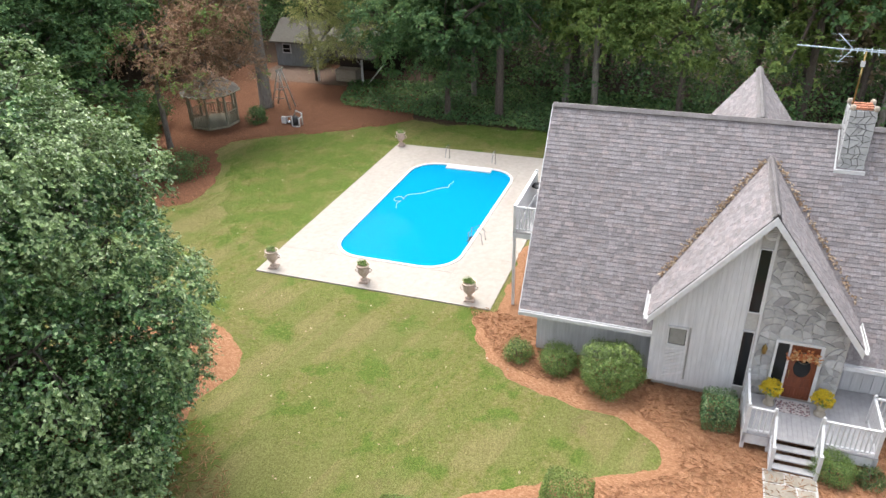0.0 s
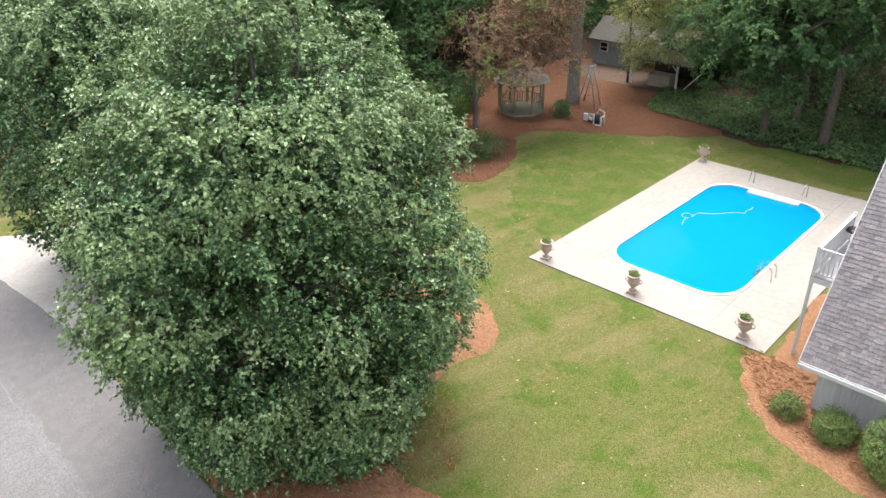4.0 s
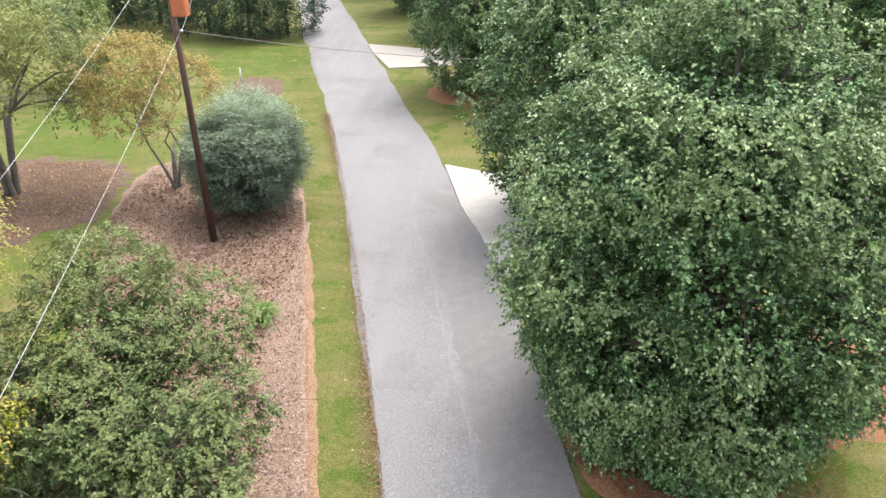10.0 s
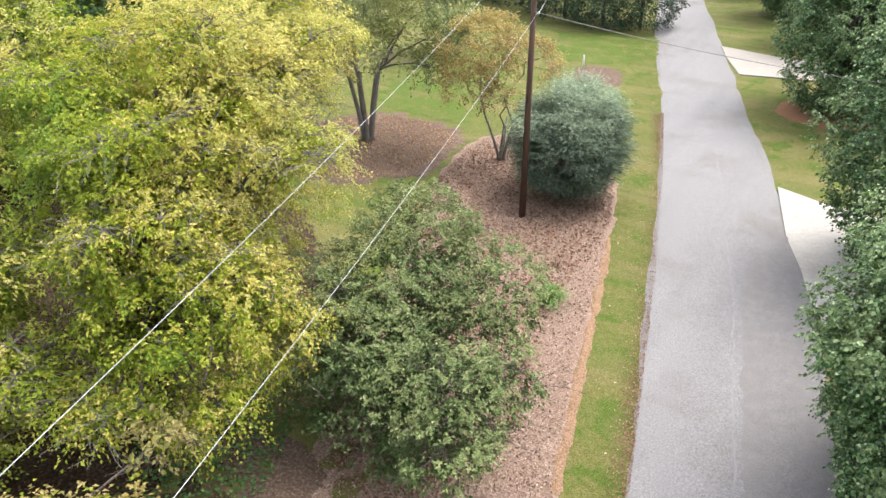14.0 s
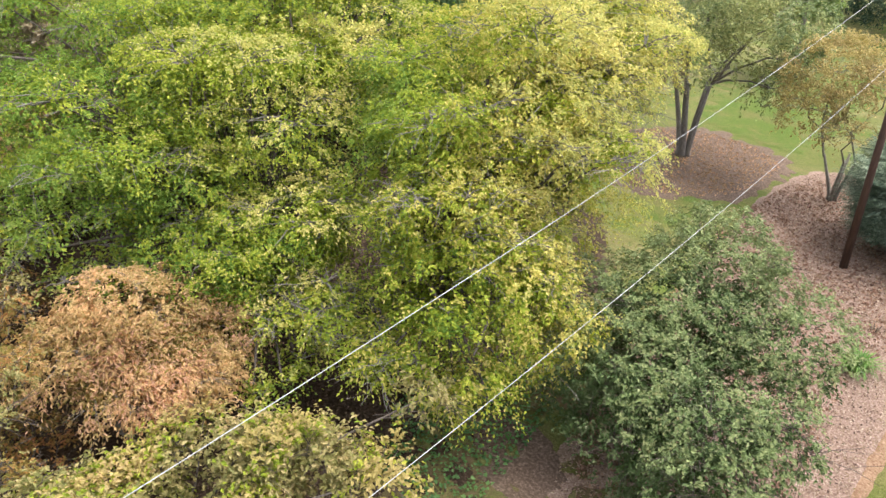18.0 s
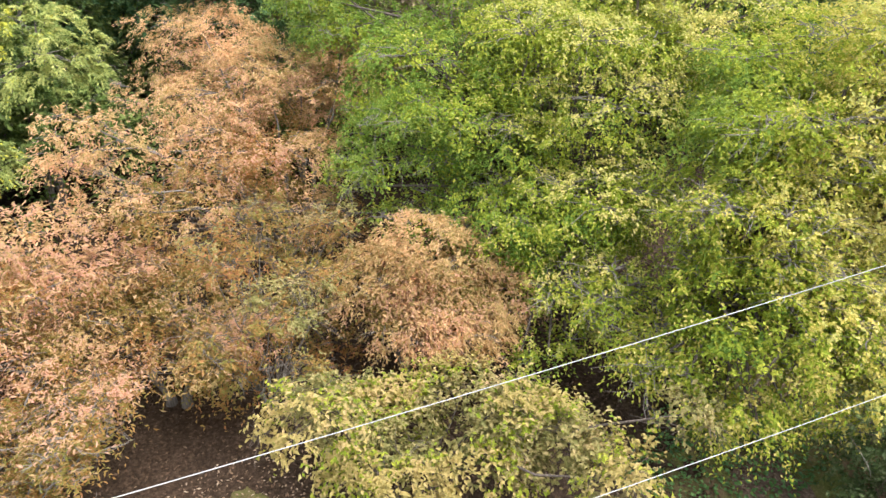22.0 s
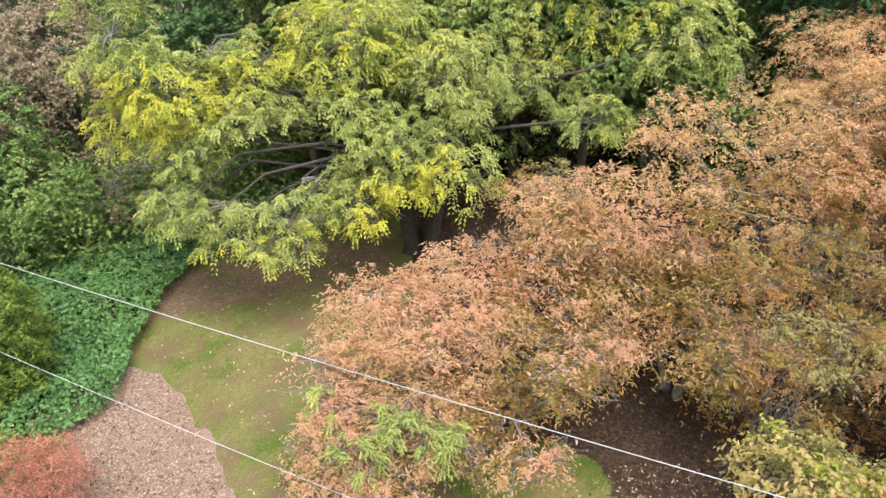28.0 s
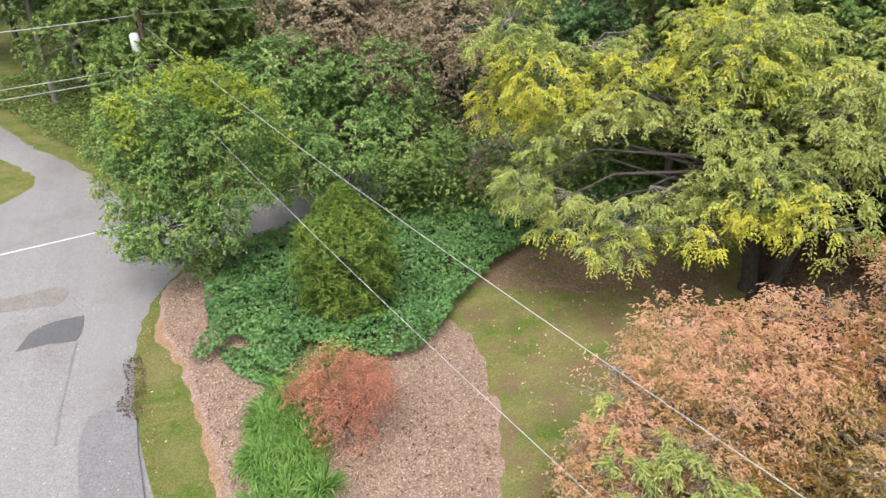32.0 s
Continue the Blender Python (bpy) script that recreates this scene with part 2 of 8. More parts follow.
M["sandstone"] = plain("cast_sandstone", ((0.3, (0.3, 0.255, 0.203)), (0.7, (0.435, 0.383, 0.315))), 10, 0.9, bumps=0.4)
M["orange_box"] = plain("rusty_orange_metal", ((0.3, (0.375, 0.098, 0.038)), (0.7, (0.51, 0.165, 0.068))), 6, 0.6)
M["steel"] = plain("brushed_steel", ((0.3, (0.413, 0.42, 0.435)), (0.7, (0.525, 0.525, 0.54))), 20, 0.25, 1.0, big=0.1, bumps=0.05)
M["cable"] = plain("pale_cable", ((0.3, (0.375, 0.375, 0.375)), (0.7, (0.495, 0.495, 0.495))), 8, 0.5, bumps=0)
M["aluminium"] = plain("weathered_aluminium", ((0.3, (0.3, 0.37, 0.44)), (0.7, (0.42, 0.49, 0.56))), 8, 0.4, 0.2, bumps=0)
M["darkcable"] = plain("weathered_cable", ((0.3, (0.15, 0.143, 0.143)), (0.7, (0.27, 0.262, 0.255))), 8, 0.6, bumps=0)
M["black"] = plain("black_fitting", ((0.3, (0.009, 0.009, 0.01)), (0.7, (0.022, 0.022, 0.024))), 10, 0.5, bumps=0.1)
M["brass"] = plain("aged_brass", ((0.3, (0.262, 0.173, 0.06)), (0.7, (0.413, 0.3, 0.128))), 10, 0.35, 1.0, bumps=0.1)
M["paint_line"] = plain("worn_white_road_paint", ((0.35, (0.338, 0.338, 0.338)), (0.6, (0.562, 0.562, 0.555))), 14, 0.8)
M["pool_liner"] = plain("blue_pool_liner", ((0.3, (0, 0.25, 0.46)), (0.7, (0.002, 0.275, 0.49))), 1.2, 0.5, big=0.1, bumps=0.0)
M["dark_mortar"] = plain("dark_mortar", ((0.3, (0.075, 0.075, 0.075)), (0.7, (0.15, 0.146, 0.143))), 12, 0.95)
M["pale_stone"] = plain("pale_grey_stone", ((0.3, (0.315, 0.315, 0.319)), (0.7, (0.465, 0.465, 0.458))), 5, 0.85, big=0.3, bumps=0.6, dist=0.02, vary=0.18)
M["flag"] = plain("buff_flagstone", ((0.3, (0.225, 0.195, 0.15)), (0.7, (0.33, 0.292, 0.24))), 6, 0.9, bumps=0.4, vary=0.15)
M["edge_soil"] = plain("sandy_roadside_soil", ((0.3, (0.07, 0.048, 0.028)), (0.5, (0.15, 0.105, 0.065)), (0.7, (0.26, 0.185, 0.125))), 12, 0.95, bumps=0.9, dist=0.04, detail=9)
M["wood_pale"] = plain("bleached_wood", ((0.3, (0.24, 0.225, 0.2)), (0.7, (0.42, 0.4, 0.365))), 7, 0.9, bumps=0.5, stretch=(3, 3, 0.4))
M["mulch_brown"] = plain("brown_leaf_mulch", ((0.3, (0.06, 0.04, 0.03)), (0.5, (0.13, 0.09, 0.068)), (0.7, (0.26, 0.19, 0.145))), 11, 0.95, big=0.4, bumps=1.0, dist=0.05, detail=9)
M["apron"] = plain("bright_concrete", ((0.3, (0.33, 0.305, 0.275)), (0.7, (0.43, 0.4, 0.365))), 6, 0.85, big=0.4, bumps=0.2)
M["brick"] = plain("orange_clay_brick", ((0.3, (0.315, 0.105, 0.053)), (0.7, (0.45, 0.195, 0.112))), 14, 0.9, vary=0.2)
for key in ("straw", "shaded_straw", "chips", "litter", "mulch_brown", "clay", "edge_soil"):
    M[key].node_tree.nodes["Principled BSDF"].inputs["Specular IOR Level"].default_value = 0.12


def glass_dark():
    m, nt, b = mat("dark_window_glass", 0.06)
    b.inputs["Base Color"].default_value = (0.012, 0.014, 0.016, 1)
    b.inputs["Specular IOR Level"].default_value = 0.25
    return m


def water():
    m, nt, b = mat("clear_pool_water", 0.02)
    b.inputs["Specular IOR Level"].default_value = 0.05
    b.inputs["Transmission Weight"].default_value, b.inputs["IOR"].default_value = 0.4, 1.08
    b.inputs["Base Color"].default_value = (0.004, 0.31, 0.52, 1)
    bump(nt, b, noise_tex(nt, 1.6, 3.0), 0.12, 0.02)
    return m


M["glass"], M["water"] = glass_dark(), water()
# the palest stops put glossy sky glints into the leaf colour
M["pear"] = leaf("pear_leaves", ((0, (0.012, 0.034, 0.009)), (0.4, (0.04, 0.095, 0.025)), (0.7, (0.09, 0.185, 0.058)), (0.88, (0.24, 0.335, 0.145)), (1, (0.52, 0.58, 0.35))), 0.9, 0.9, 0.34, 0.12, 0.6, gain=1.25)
M["holly"] = leaf("boxwood_leaves", ((0, (0.03, 0.06, 0.012)), (0.5, (0.085, 0.135, 0.03)), (1, (0.2, 0.25, 0.075))), 2.0, 0.85, 0.45, 0.15, 0.5, gain=1.5)
M["oak_dark"] = leaf("dark_woodland_leaves", ((0, (0.018, 0.04, 0.018)), (0.5, (0.045, 0.085, 0.032)), (1, (0.105, 0.15, 0.05))), 0.3, 0.55, 0.55, 0.3, 0.2, gain=2.061)
M["oak_mid"] = leaf("woodland_leaves", ((0, (0.035, 0.06, 0.018)), (0.5, (0.085, 0.125, 0.034)), (1, (0.18, 0.21, 0.065))), 0.3, 0.55, 0.55, 0.35, 0.2, gain=2.016)
M["oak_brown"] = leaf("browning_leaves", ((0, (0.1, 0.085, 0.055)), (0.4, (0.19, 0.15, 0.095)), (0.75, (0.3, 0.235, 0.16)), (1, (0.17, 0.185, 0.075))), 0.5, 0.55, 0.6, 0.3, 0.2, gain=1.35)
M["rust"] = leaf("rust_brown_leaves", ((0, (0.15, 0.11, 0.05)), (0.35, (0.27, 0.17, 0.085)), (0.7, (0.42, 0.24, 0.145)), (1, (0.22, 0.2, 0.07))), 0.3, 0.6, 0.6, 0.3, 0.2, gain=1.2)
M["bluegreen"] = leaf("blue_green_needles", ((0, (0.028, 0.052, 0.034)), (0.5, (0.1, 0.14, 0.09)), (1, (0.3, 0.34, 0.26))), 0.9, 0.75, 0.55, 0.15, 0.3, gain=1.35)
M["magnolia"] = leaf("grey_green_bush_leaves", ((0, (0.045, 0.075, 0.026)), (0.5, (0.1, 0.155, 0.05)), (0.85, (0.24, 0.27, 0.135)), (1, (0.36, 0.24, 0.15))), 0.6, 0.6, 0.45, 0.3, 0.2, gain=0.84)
M["midgreen"] = leaf("fresh_green_leaves", ((0, (0.045, 0.088, 0.014)), (0.4, (0.1, 0.158, 0.028)), (0.75, (0.185, 0.235, 0.052)), (1, (0.33, 0.33, 0.11))), 0.25, 0.55, 0.5, 0.52, 0.1, gain=1.85)
M["olive"] = leaf("olive_gold_leaves", ((0, (0.1, 0.115, 0.035)), (0.35, (0.22, 0.21, 0.07)), (0.7, (0.36, 0.3, 0.13)), (1, (0.48, 0.34, 0.19))), 0.5, 0.55, 0.55, 0.4, 0.2, gain=1.1)
M["goldtan"] = leaf("golden_tan_leaves", ((0, (0.19, 0.16, 0.06)), (0.35, (0.34, 0.25, 0.11)), (0.7, (0.5, 0.33, 0.18)), (1, (0.58, 0.34, 0.23))), 0.3, 0.5, 0.6, 0.5, 0.2, gain=1.5)
M["walnut"] = leaf("walnut_leaves", ((0, (0.11, 0.15, 0.045)), (0.35, (0.2, 0.24, 0.07)), (0.7, (0.3, 0.32, 0.1)), (1, (0.42, 0.4, 0.15))), 0.5, 0.5, 0.5, 0.4, 0.2, gain=1.4)
M["ivy"] = leaf("ivy_leaves", ((0, (0.03, 0.075, 0.02)), (0.5, (0.075, 0.165, 0.045)), (1, (0.15, 0.26, 0.08))), 0.5, 0.6, 0.4, 0.25, 0.35, gain=1.12)
M["arbor"] = leaf("arborvitae_sprays", ((0, (0.03, 0.058, 0.01)), (0.5, (0.088, 0.135, 0.022)), (1, (0.2, 0.24, 0.05))), 0.8, 0.5, 0.55, 0.2, 0.2, gain=1.352)
M["redmaple"] = leaf("red_maple_leaves", ((0, (0.14, 0.06, 0.04)), (0.5, (0.33, 0.14, 0.09)), (1, (0.48, 0.26, 0.17))), 0.8, 0.6, 0.55, 0.35, 0.2, gain=1.366)
M["blade"] = leaf("green_blades", ((0, (0.045, 0.11, 0.02)), (0.5, (0.12, 0.235, 0.045)), (1, (0.25, 0.36, 0.1))), 0.5, 0.7, 0.45, 0.3, 0.2, gain=0.975)
M["grassblade"] = leaf("lawn_blades", ((0, (0.1, 0.115, 0.026)), (0.5, (0.18, 0.185, 0.05)), (0.85, (0.28, 0.25, 0.1)), (1, (0.36, 0.3, 0.16))), 0.3, 0.6, 0.7, 0.3, 0.1, gain=0.85)
M["straw_needle"] = leaf("pine_needles", ((0.0, (0.22, 0.1, 0.05)), (0.5, (0.34, 0.16, 0.075)), (1.0, (0.52, 0.31, 0.17))), 0.5, 0.9, 0.8, 0.05, 0.5, gain=0.9)
M["fallen"] = leaf("fallen_leaves", ((0.0, (0.16, 0.09, 0.05)), (0.5, (0.36, 0.25, 0.16)), (1.0, (0.6, 0.5, 0.38))), 0.5, 0.9, 0.8, 0.1, 0.5, gain=0.85)
M["junction"] = leaf("maple_green_leaves", ((0, (0.04, 0.085, 0.022)), (0.5, (0.1, 0.17, 0.048)), (0.82, (0.2, 0.25, 0.08)), (1, (0.37, 0.29, 0.12))), 0.8, 0.55, 0.5, 0.3, 0.25, gain=1.55)
M["litter_leaf"] = leaf("dull_fallen_leaves", ((0, (0.06, 0.042, 0.028)), (0.5, (0.14, 0.09, 0.056)), (0.85, (0.24, 0.155, 0.1)), (1, (0.4, 0.3, 0.2))), 0.5, 0.8, 0.8, 0.1, 0.2, gain=0.55)
M["paleleaf"] = leaf("thin_olive_leaves", ((0, (0.09, 0.105, 0.04)), (0.5, (0.19, 0.205, 0.08)), (1, (0.34, 0.33, 0.15))), 0.3, 0.6, 0.55, 0.4, 0.2, gain=1.812)
M["oak_rust"] = leaf("pinkish_rust_leaves", ((0, (0.13, 0.09, 0.05)), (0.4, (0.24, 0.15, 0.09)), (0.75, (0.37, 0.23, 0.155)), (1, (0.18, 0.17, 0.07))), 0.3, 0.6, 0.6, 0.3, 0.2, gain=1.15)
M["crape"] = leaf("golden_brown_leaves", ((0, (0.15, 0.135, 0.055)), (0.5, (0.29, 0.23, 0.1)), (1, (0.42, 0.31, 0.15))), 0.4, 0.6, 0.6, 0.35, 0.2, gain=1.5)
# turning leaves made paler still, with sunlight put into their colour
M["maple_pale"] = leaf("pale_sunlit_turning_leaves", ((0, (0.24, 0.27, 0.06)), (0.4, (0.38, 0.38, 0.12)), (0.75, (0.55, 0.48, 0.15)), (1, (0.7, 0.59, 0.27))), 0.35, 0.6, 0.5, 0.48, 0.12, gain=1.18)
M["maple_lime"] = leaf("lime_green_leaves", ((0, (0.1, 0.145, 0.016)), (0.45, (0.18, 0.22, 0.026)), (0.8, (0.28, 0.295, 0.045)), (1, (0.38, 0.36, 0.08))), 0.3, 0.6, 0.5, 0.48, 0.1, gain=1.6)
M["maple_yellow"] = leaf("bright_yellow_leaves", ((0, (0.26, 0.275, 0.03)), (0.4, (0.4, 0.36, 0.08)), (0.75, (0.52, 0.43, 0.14)), (1, (0.64, 0.55, 0.25))), 0.4, 0.6, 0.5, 0.48, 0.1, gain=1.26)
M["russet"] = leaf("russet_and_olive_leaves", ((0, (0.13, 0.14, 0.035)), (0.3, (0.2, 0.175, 0.05)), (0.6, (0.3, 0.18, 0.062)), (0.85, (0.33, 0.15, 0.068)), (1, (0.23, 0.19, 0.058))), 0.35, 0.5, 0.6, 0.52, 0.15, gain=1.4)
M["peach"] = leaf("peach_orange_leaves", ((0, (0.31, 0.25, 0.1)), (0.3, (0.42, 0.29, 0.14)), (0.6, (0.51, 0.315, 0.21)), (0.85, (0.51, 0.285, 0.205)), (1, (0.43, 0.19, 0.13))), 0.4, 0.5, 0.6, 0.5, 0.2, gain=1.28)
# lighter copy of the pear leaves, painting the lit outside of the crown
M["pear_pale"] = leaf("lit_pear_leaves", ((0, (0.06, 0.11, 0.035)), (0.45, (0.13, 0.19, 0.07)), (0.8, (0.21, 0.3, 0.115)), (1, (0.42, 0.49, 0.28))), 0.9, 0.88, 0.36, 0.15, 0.55, gain=1.12)
M["needle_lit"] = leaf("lit_grey_green_needles", ((0, (0.14, 0.19, 0.12)), (0.5, (0.26, 0.32, 0.22)), (1, (0.46, 0.5, 0.38))), 0.9, 0.7, 0.55, 0.2, 0.3, gain=1.3)
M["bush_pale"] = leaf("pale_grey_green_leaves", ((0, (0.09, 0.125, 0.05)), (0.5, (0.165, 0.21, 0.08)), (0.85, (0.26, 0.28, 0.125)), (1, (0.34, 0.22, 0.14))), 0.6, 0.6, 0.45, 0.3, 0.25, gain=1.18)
M["olive_pale"] = leaf("pale_gold_leaves", ((0, (0.29, 0.24, 0.085)), (0.5, (0.38, 0.31, 0.11)), (1, (0.49, 0.35, 0.18))), 0.5, 0.55, 0.55, 0.4, 0.2, gain=1.1)
M["walnut_yellow"] = leaf("yellow_walnut_leaflets", ((0, (0.28, 0.31, 0.05)), (0.5, (0.43, 0.42, 0.06)), (1, (0.56, 0.49, 0.09))), 0.7, 0.5, 0.5, 0.4, 0.2, gain=1.18)
M["brown_fallen"] = leaf("brown_fallen_leaves", ((0, (0.11, 0.055, 0.035)), (0.5, (0.24, 0.13, 0.085)), (0.85, (0.36, 0.22, 0.15)), (1, (0.5, 0.38, 0.3))), 0.5, 0.85, 0.8, 0.1, 0.3, gain=0.9)
M["bark_chip"] = leaf("dark_bark_chips", ((0, (0.05, 0.028, 0.02)), (0.6, (0.13, 0.075, 0.055)), (1, (0.26, 0.17, 0.13))), 0.5, 0.85, 0.85, 0.0, 0.3, gain=0.9)
M["fir"] = leaf("dark_fir_needles", ((0, (0.012, 0.028, 0.016)), (0.5, (0.03, 0.058, 0.032)), (1, (0.07, 0.11, 0.06))), 0.5, 0.7, 0.6, 0.1, 0.2, gain=1.2)
M["mums"] = leaf("yellow_chrysanthemums", ((0.0, (0.6, 0.4, 0.01)), (1.0, (0.85, 0.68, 0.03))), 2.0, 0.8, 0.7, 0.2, 0.5, gain=0.75)
M["wreath"] = leaf("autumn_wreath_petals", ((0.0, (0.5, 0.1, 0.04)), (0.5, (0.7, 0.3, 0.1)), (1.0, (0.8, 0.62, 0.35))), 3.0, 0.9, 0.7, 0.2, 0.5, gain=0.75)

# ---- building blocks ----
def link_mesh(name, bm, material, parent=None, label=""):
    me = bpy.data.meshes.new(name)
    bm.normal_update()
    bm.to_mesh(me)
    bm.free()
    me.materials.append(material)
    ob = new(name, me)
    if parent is not None:
        ob.parent = parent
    if label:
        tagged(ob, label)
    return ob


def part(name, bm, material, parent, label=""):
    return link_mesh(name, bm, material, parent, label)


def thing(name, m, label, category, group="", kind=""):
    ob = new(name)
    ob.matrix_world = m
    ob.empty_display_size = 0.2
    return tagged(ob, label, category, group, kind)


def box(x0, y0, z0, x1, y1, z1, bm=None, bevel=0.0, m=None):
    bm = bm or bmesh.new()
    r = bmesh.ops.create_cube(bm, size=1.0)
    vs = r["verts"]
    for v in vs:
        v.co = Vector((x0 + (v.co.x + 0.5) * (x1 - x0), y0 + (v.co.y + 0.5) * (y1 - y0), z0 + (v.co.z + 0.5) * (z1 - z0)))
    if bevel:
        es = list({e for v in vs for e in v.link_edges})
        r = bmesh.ops.bevel(bm, geom=es, offset=bevel, segments=1, affect="EDGES")
        vs = list({v for f in r["faces"] for v in f.verts} | {v for v in vs if v.is_valid})
    if m is not None:
        bmesh.ops.transform(bm, matrix=m, verts=vs)
    return bm


def tube(points, radii, n=8, bm=None, cap=True):
    """A tapered tube along points."""
    bm = bm or bmesh.new()
    rings, pts = [], [Vector(p) for p in points]
    for i, p in enumerate(pts):
        d = (pts[min(i + 1, len(pts) - 1)] - pts[max(i - 1, 0)]).normalized()
        a = d.orthogonal().normalized() if abs(d.z) > 0.9 else d.cross(Vector((0, 0, 1))).normalized()
        b = d.cross(a)
        r = float(radii[i] if isinstance(radii, (list, tuple)) else radii)
        rings.append([bm.verts.new(p + r * (math.cos(k * math.tau / n) * a + math.sin(k * math.tau / n) * b)) for k in range(n)])
    for q, s in zip(rings, rings[1:]):
        for k in range(n):
            bm.faces.new((q[k], q[(k + 1) % n], s[(k + 1) % n], s[k])).smooth = True
    if cap:
        bm.faces.new(rings[0][::-1])
        bm.faces.new(rings[-1])
    return bm


def lathe(profile, n=16, bm=None, at=(0, 0, 0)):
    """A turned shape from (radius, height) pairs."""
    bm = bm or bmesh.new()
    rings = [[bm.verts.new((at[0] + r * math.cos(k * math.tau / n), at[1] + r * math.sin(k * math.tau / n), at[2] + z)) for k in range(n)] for r, z in profile]
    for q, s in zip(rings, rings[1:]):
        for k in range(n):
            bm.faces.new((q[k], q[(k + 1) % n], s[(k + 1) % n], s[k])).smooth = True
    bm.faces.new(rings[0][::-1])
    bm.faces.new(rings[-1])
    return bm


def slab(outline, z0, z1, bm=None):
    """A flat plate with the given outline."""
    bm = bm or bmesh.new()
    lo = [bm.verts.new((x, y, z0)) for x, y in outline]
    hi = [bm.verts.new((x, y, z1)) for x, y in outline]
    n = len(lo)
    bm.faces.new(hi)
    bm.faces.new(lo[::-1])
    for k in range(n):
        bm.faces.new((lo[k], lo[(k + 1) % n], hi[(k + 1) % n], hi[k]))
    bmesh.ops.recalc_face_normals(bm, faces=bm.faces)
    return bm


def prism(poly, axis, lo, hi, bm=None):
    """A plate whose outline lies in the plane across axis (0: x, 1: y), from lo to hi along it. poly holds (other, z)."""
    bm = bm or bmesh.new()
    put = (lambda a, u, z: (a, u, z)) if axis == 0 else (lambda a, u, z: (u, a, z))
    p = [bm.verts.new(put(lo, u, z)) for u, z in poly]
    q = [bm.verts.new(put(hi, u, z)) for u, z in poly]
    n = len(p)
    fs = [bm.faces.new(p), bm.faces.new(q[::-1])] + [bm.faces.new((p[k], q[k], q[(k + 1) % n], p[(k + 1) % n])) for k in range(n)]
    bmesh.ops.recalc_face_normals(bm, faces=fs)
    return bm


def curve_through(ctrl, per=8):
    """A smooth closed outline through a few control points."""
    c, out = [Vector(p) for p in ctrl], []
    n = len(c)
    for i in range(n):
        a, b, d, e = c[i - 1], c[i], c[(i + 1) % n], c[(i + 2) % n]
        for k in range(per):
            t = k / per
            out.append(0.5 * (2 * b + (d - a) * t + (2 * a - 5 * b + 4 * d - e) * t * t + (3 * b - a - 3 * d + e) * t ** 3))
    return np.array([(p.x, p.y) for p in out])


def signed(px, py, poly):
    """Distance to an outline, positive inside."""
    a, b = poly, np.roll(poly, -1, 0)
    d2, inside = np.full(px.shape, 1e9), np.zeros(px.shape, bool)
    for (ax, ay), (bx, by) in zip(a, b):
        ex, ey = bx - ax, by - ay
        t = np.clip(((px - ax) * ex + (py - ay) * ey) / (ex * ex + ey * ey + 1e-12), 0, 1)
        d2 = np.minimum(d2, (px - ax - t * ex) ** 2 + (py - ay - t * ey) ** 2)
        if ay != by:
            inside ^= ((ay > py) != (by > py)) & (px < (bx - ax) * (py - ay) / (by - ay) + ax)
    return np.where(inside, 1, -1) * np.sqrt(d2)


def wave(x, y, scale, seed):
    """Cheap smooth unevenness between -1 and 1."""
    r = np.random.RandomState(seed)
    out = 0
    for k in range(6):
        a, p, s = r.uniform(0, math.tau), r.uniform(0, math.tau), scale * 1.7 ** (k % 4)
        out = out + np.sin((x * math.cos(a) + y * math.sin(a)) * s + p) / (1 + k % 4)
    return out / 3.2


def from_arrays(name, co, faces, material, parent=None, smooth=True, loose=None):
    """A mesh from arrays of corners and of faces that all have the same number of corners."""
    me = bpy.data.meshes.new(name)
    nf, k = faces.shape
    me.vertices.add(len(co))
    me.vertices.foreach_set("co", np.ascontiguousarray(co, np.float32).ravel())
    me.loops.add(nf * k)
    me.loops.foreach_set("vertex_index", np.ascontiguousarray(faces, np.int32).ravel())
    me.polygons.add(nf)
    me.polygons.foreach_set("loop_start", np.arange(0, nf * k, k, dtype=np.int32))
    me.polygons.foreach_set("loop_total", np.full(nf, k, np.int32))
    me.polygons.foreach_set("use_smooth", np.full(nf, bool(smooth)))
    me.update(calc_edges=True)
    me.materials.append(material)
    ob = new(name, me)
    if parent is not None:
        ob.parent = parent
    return ob


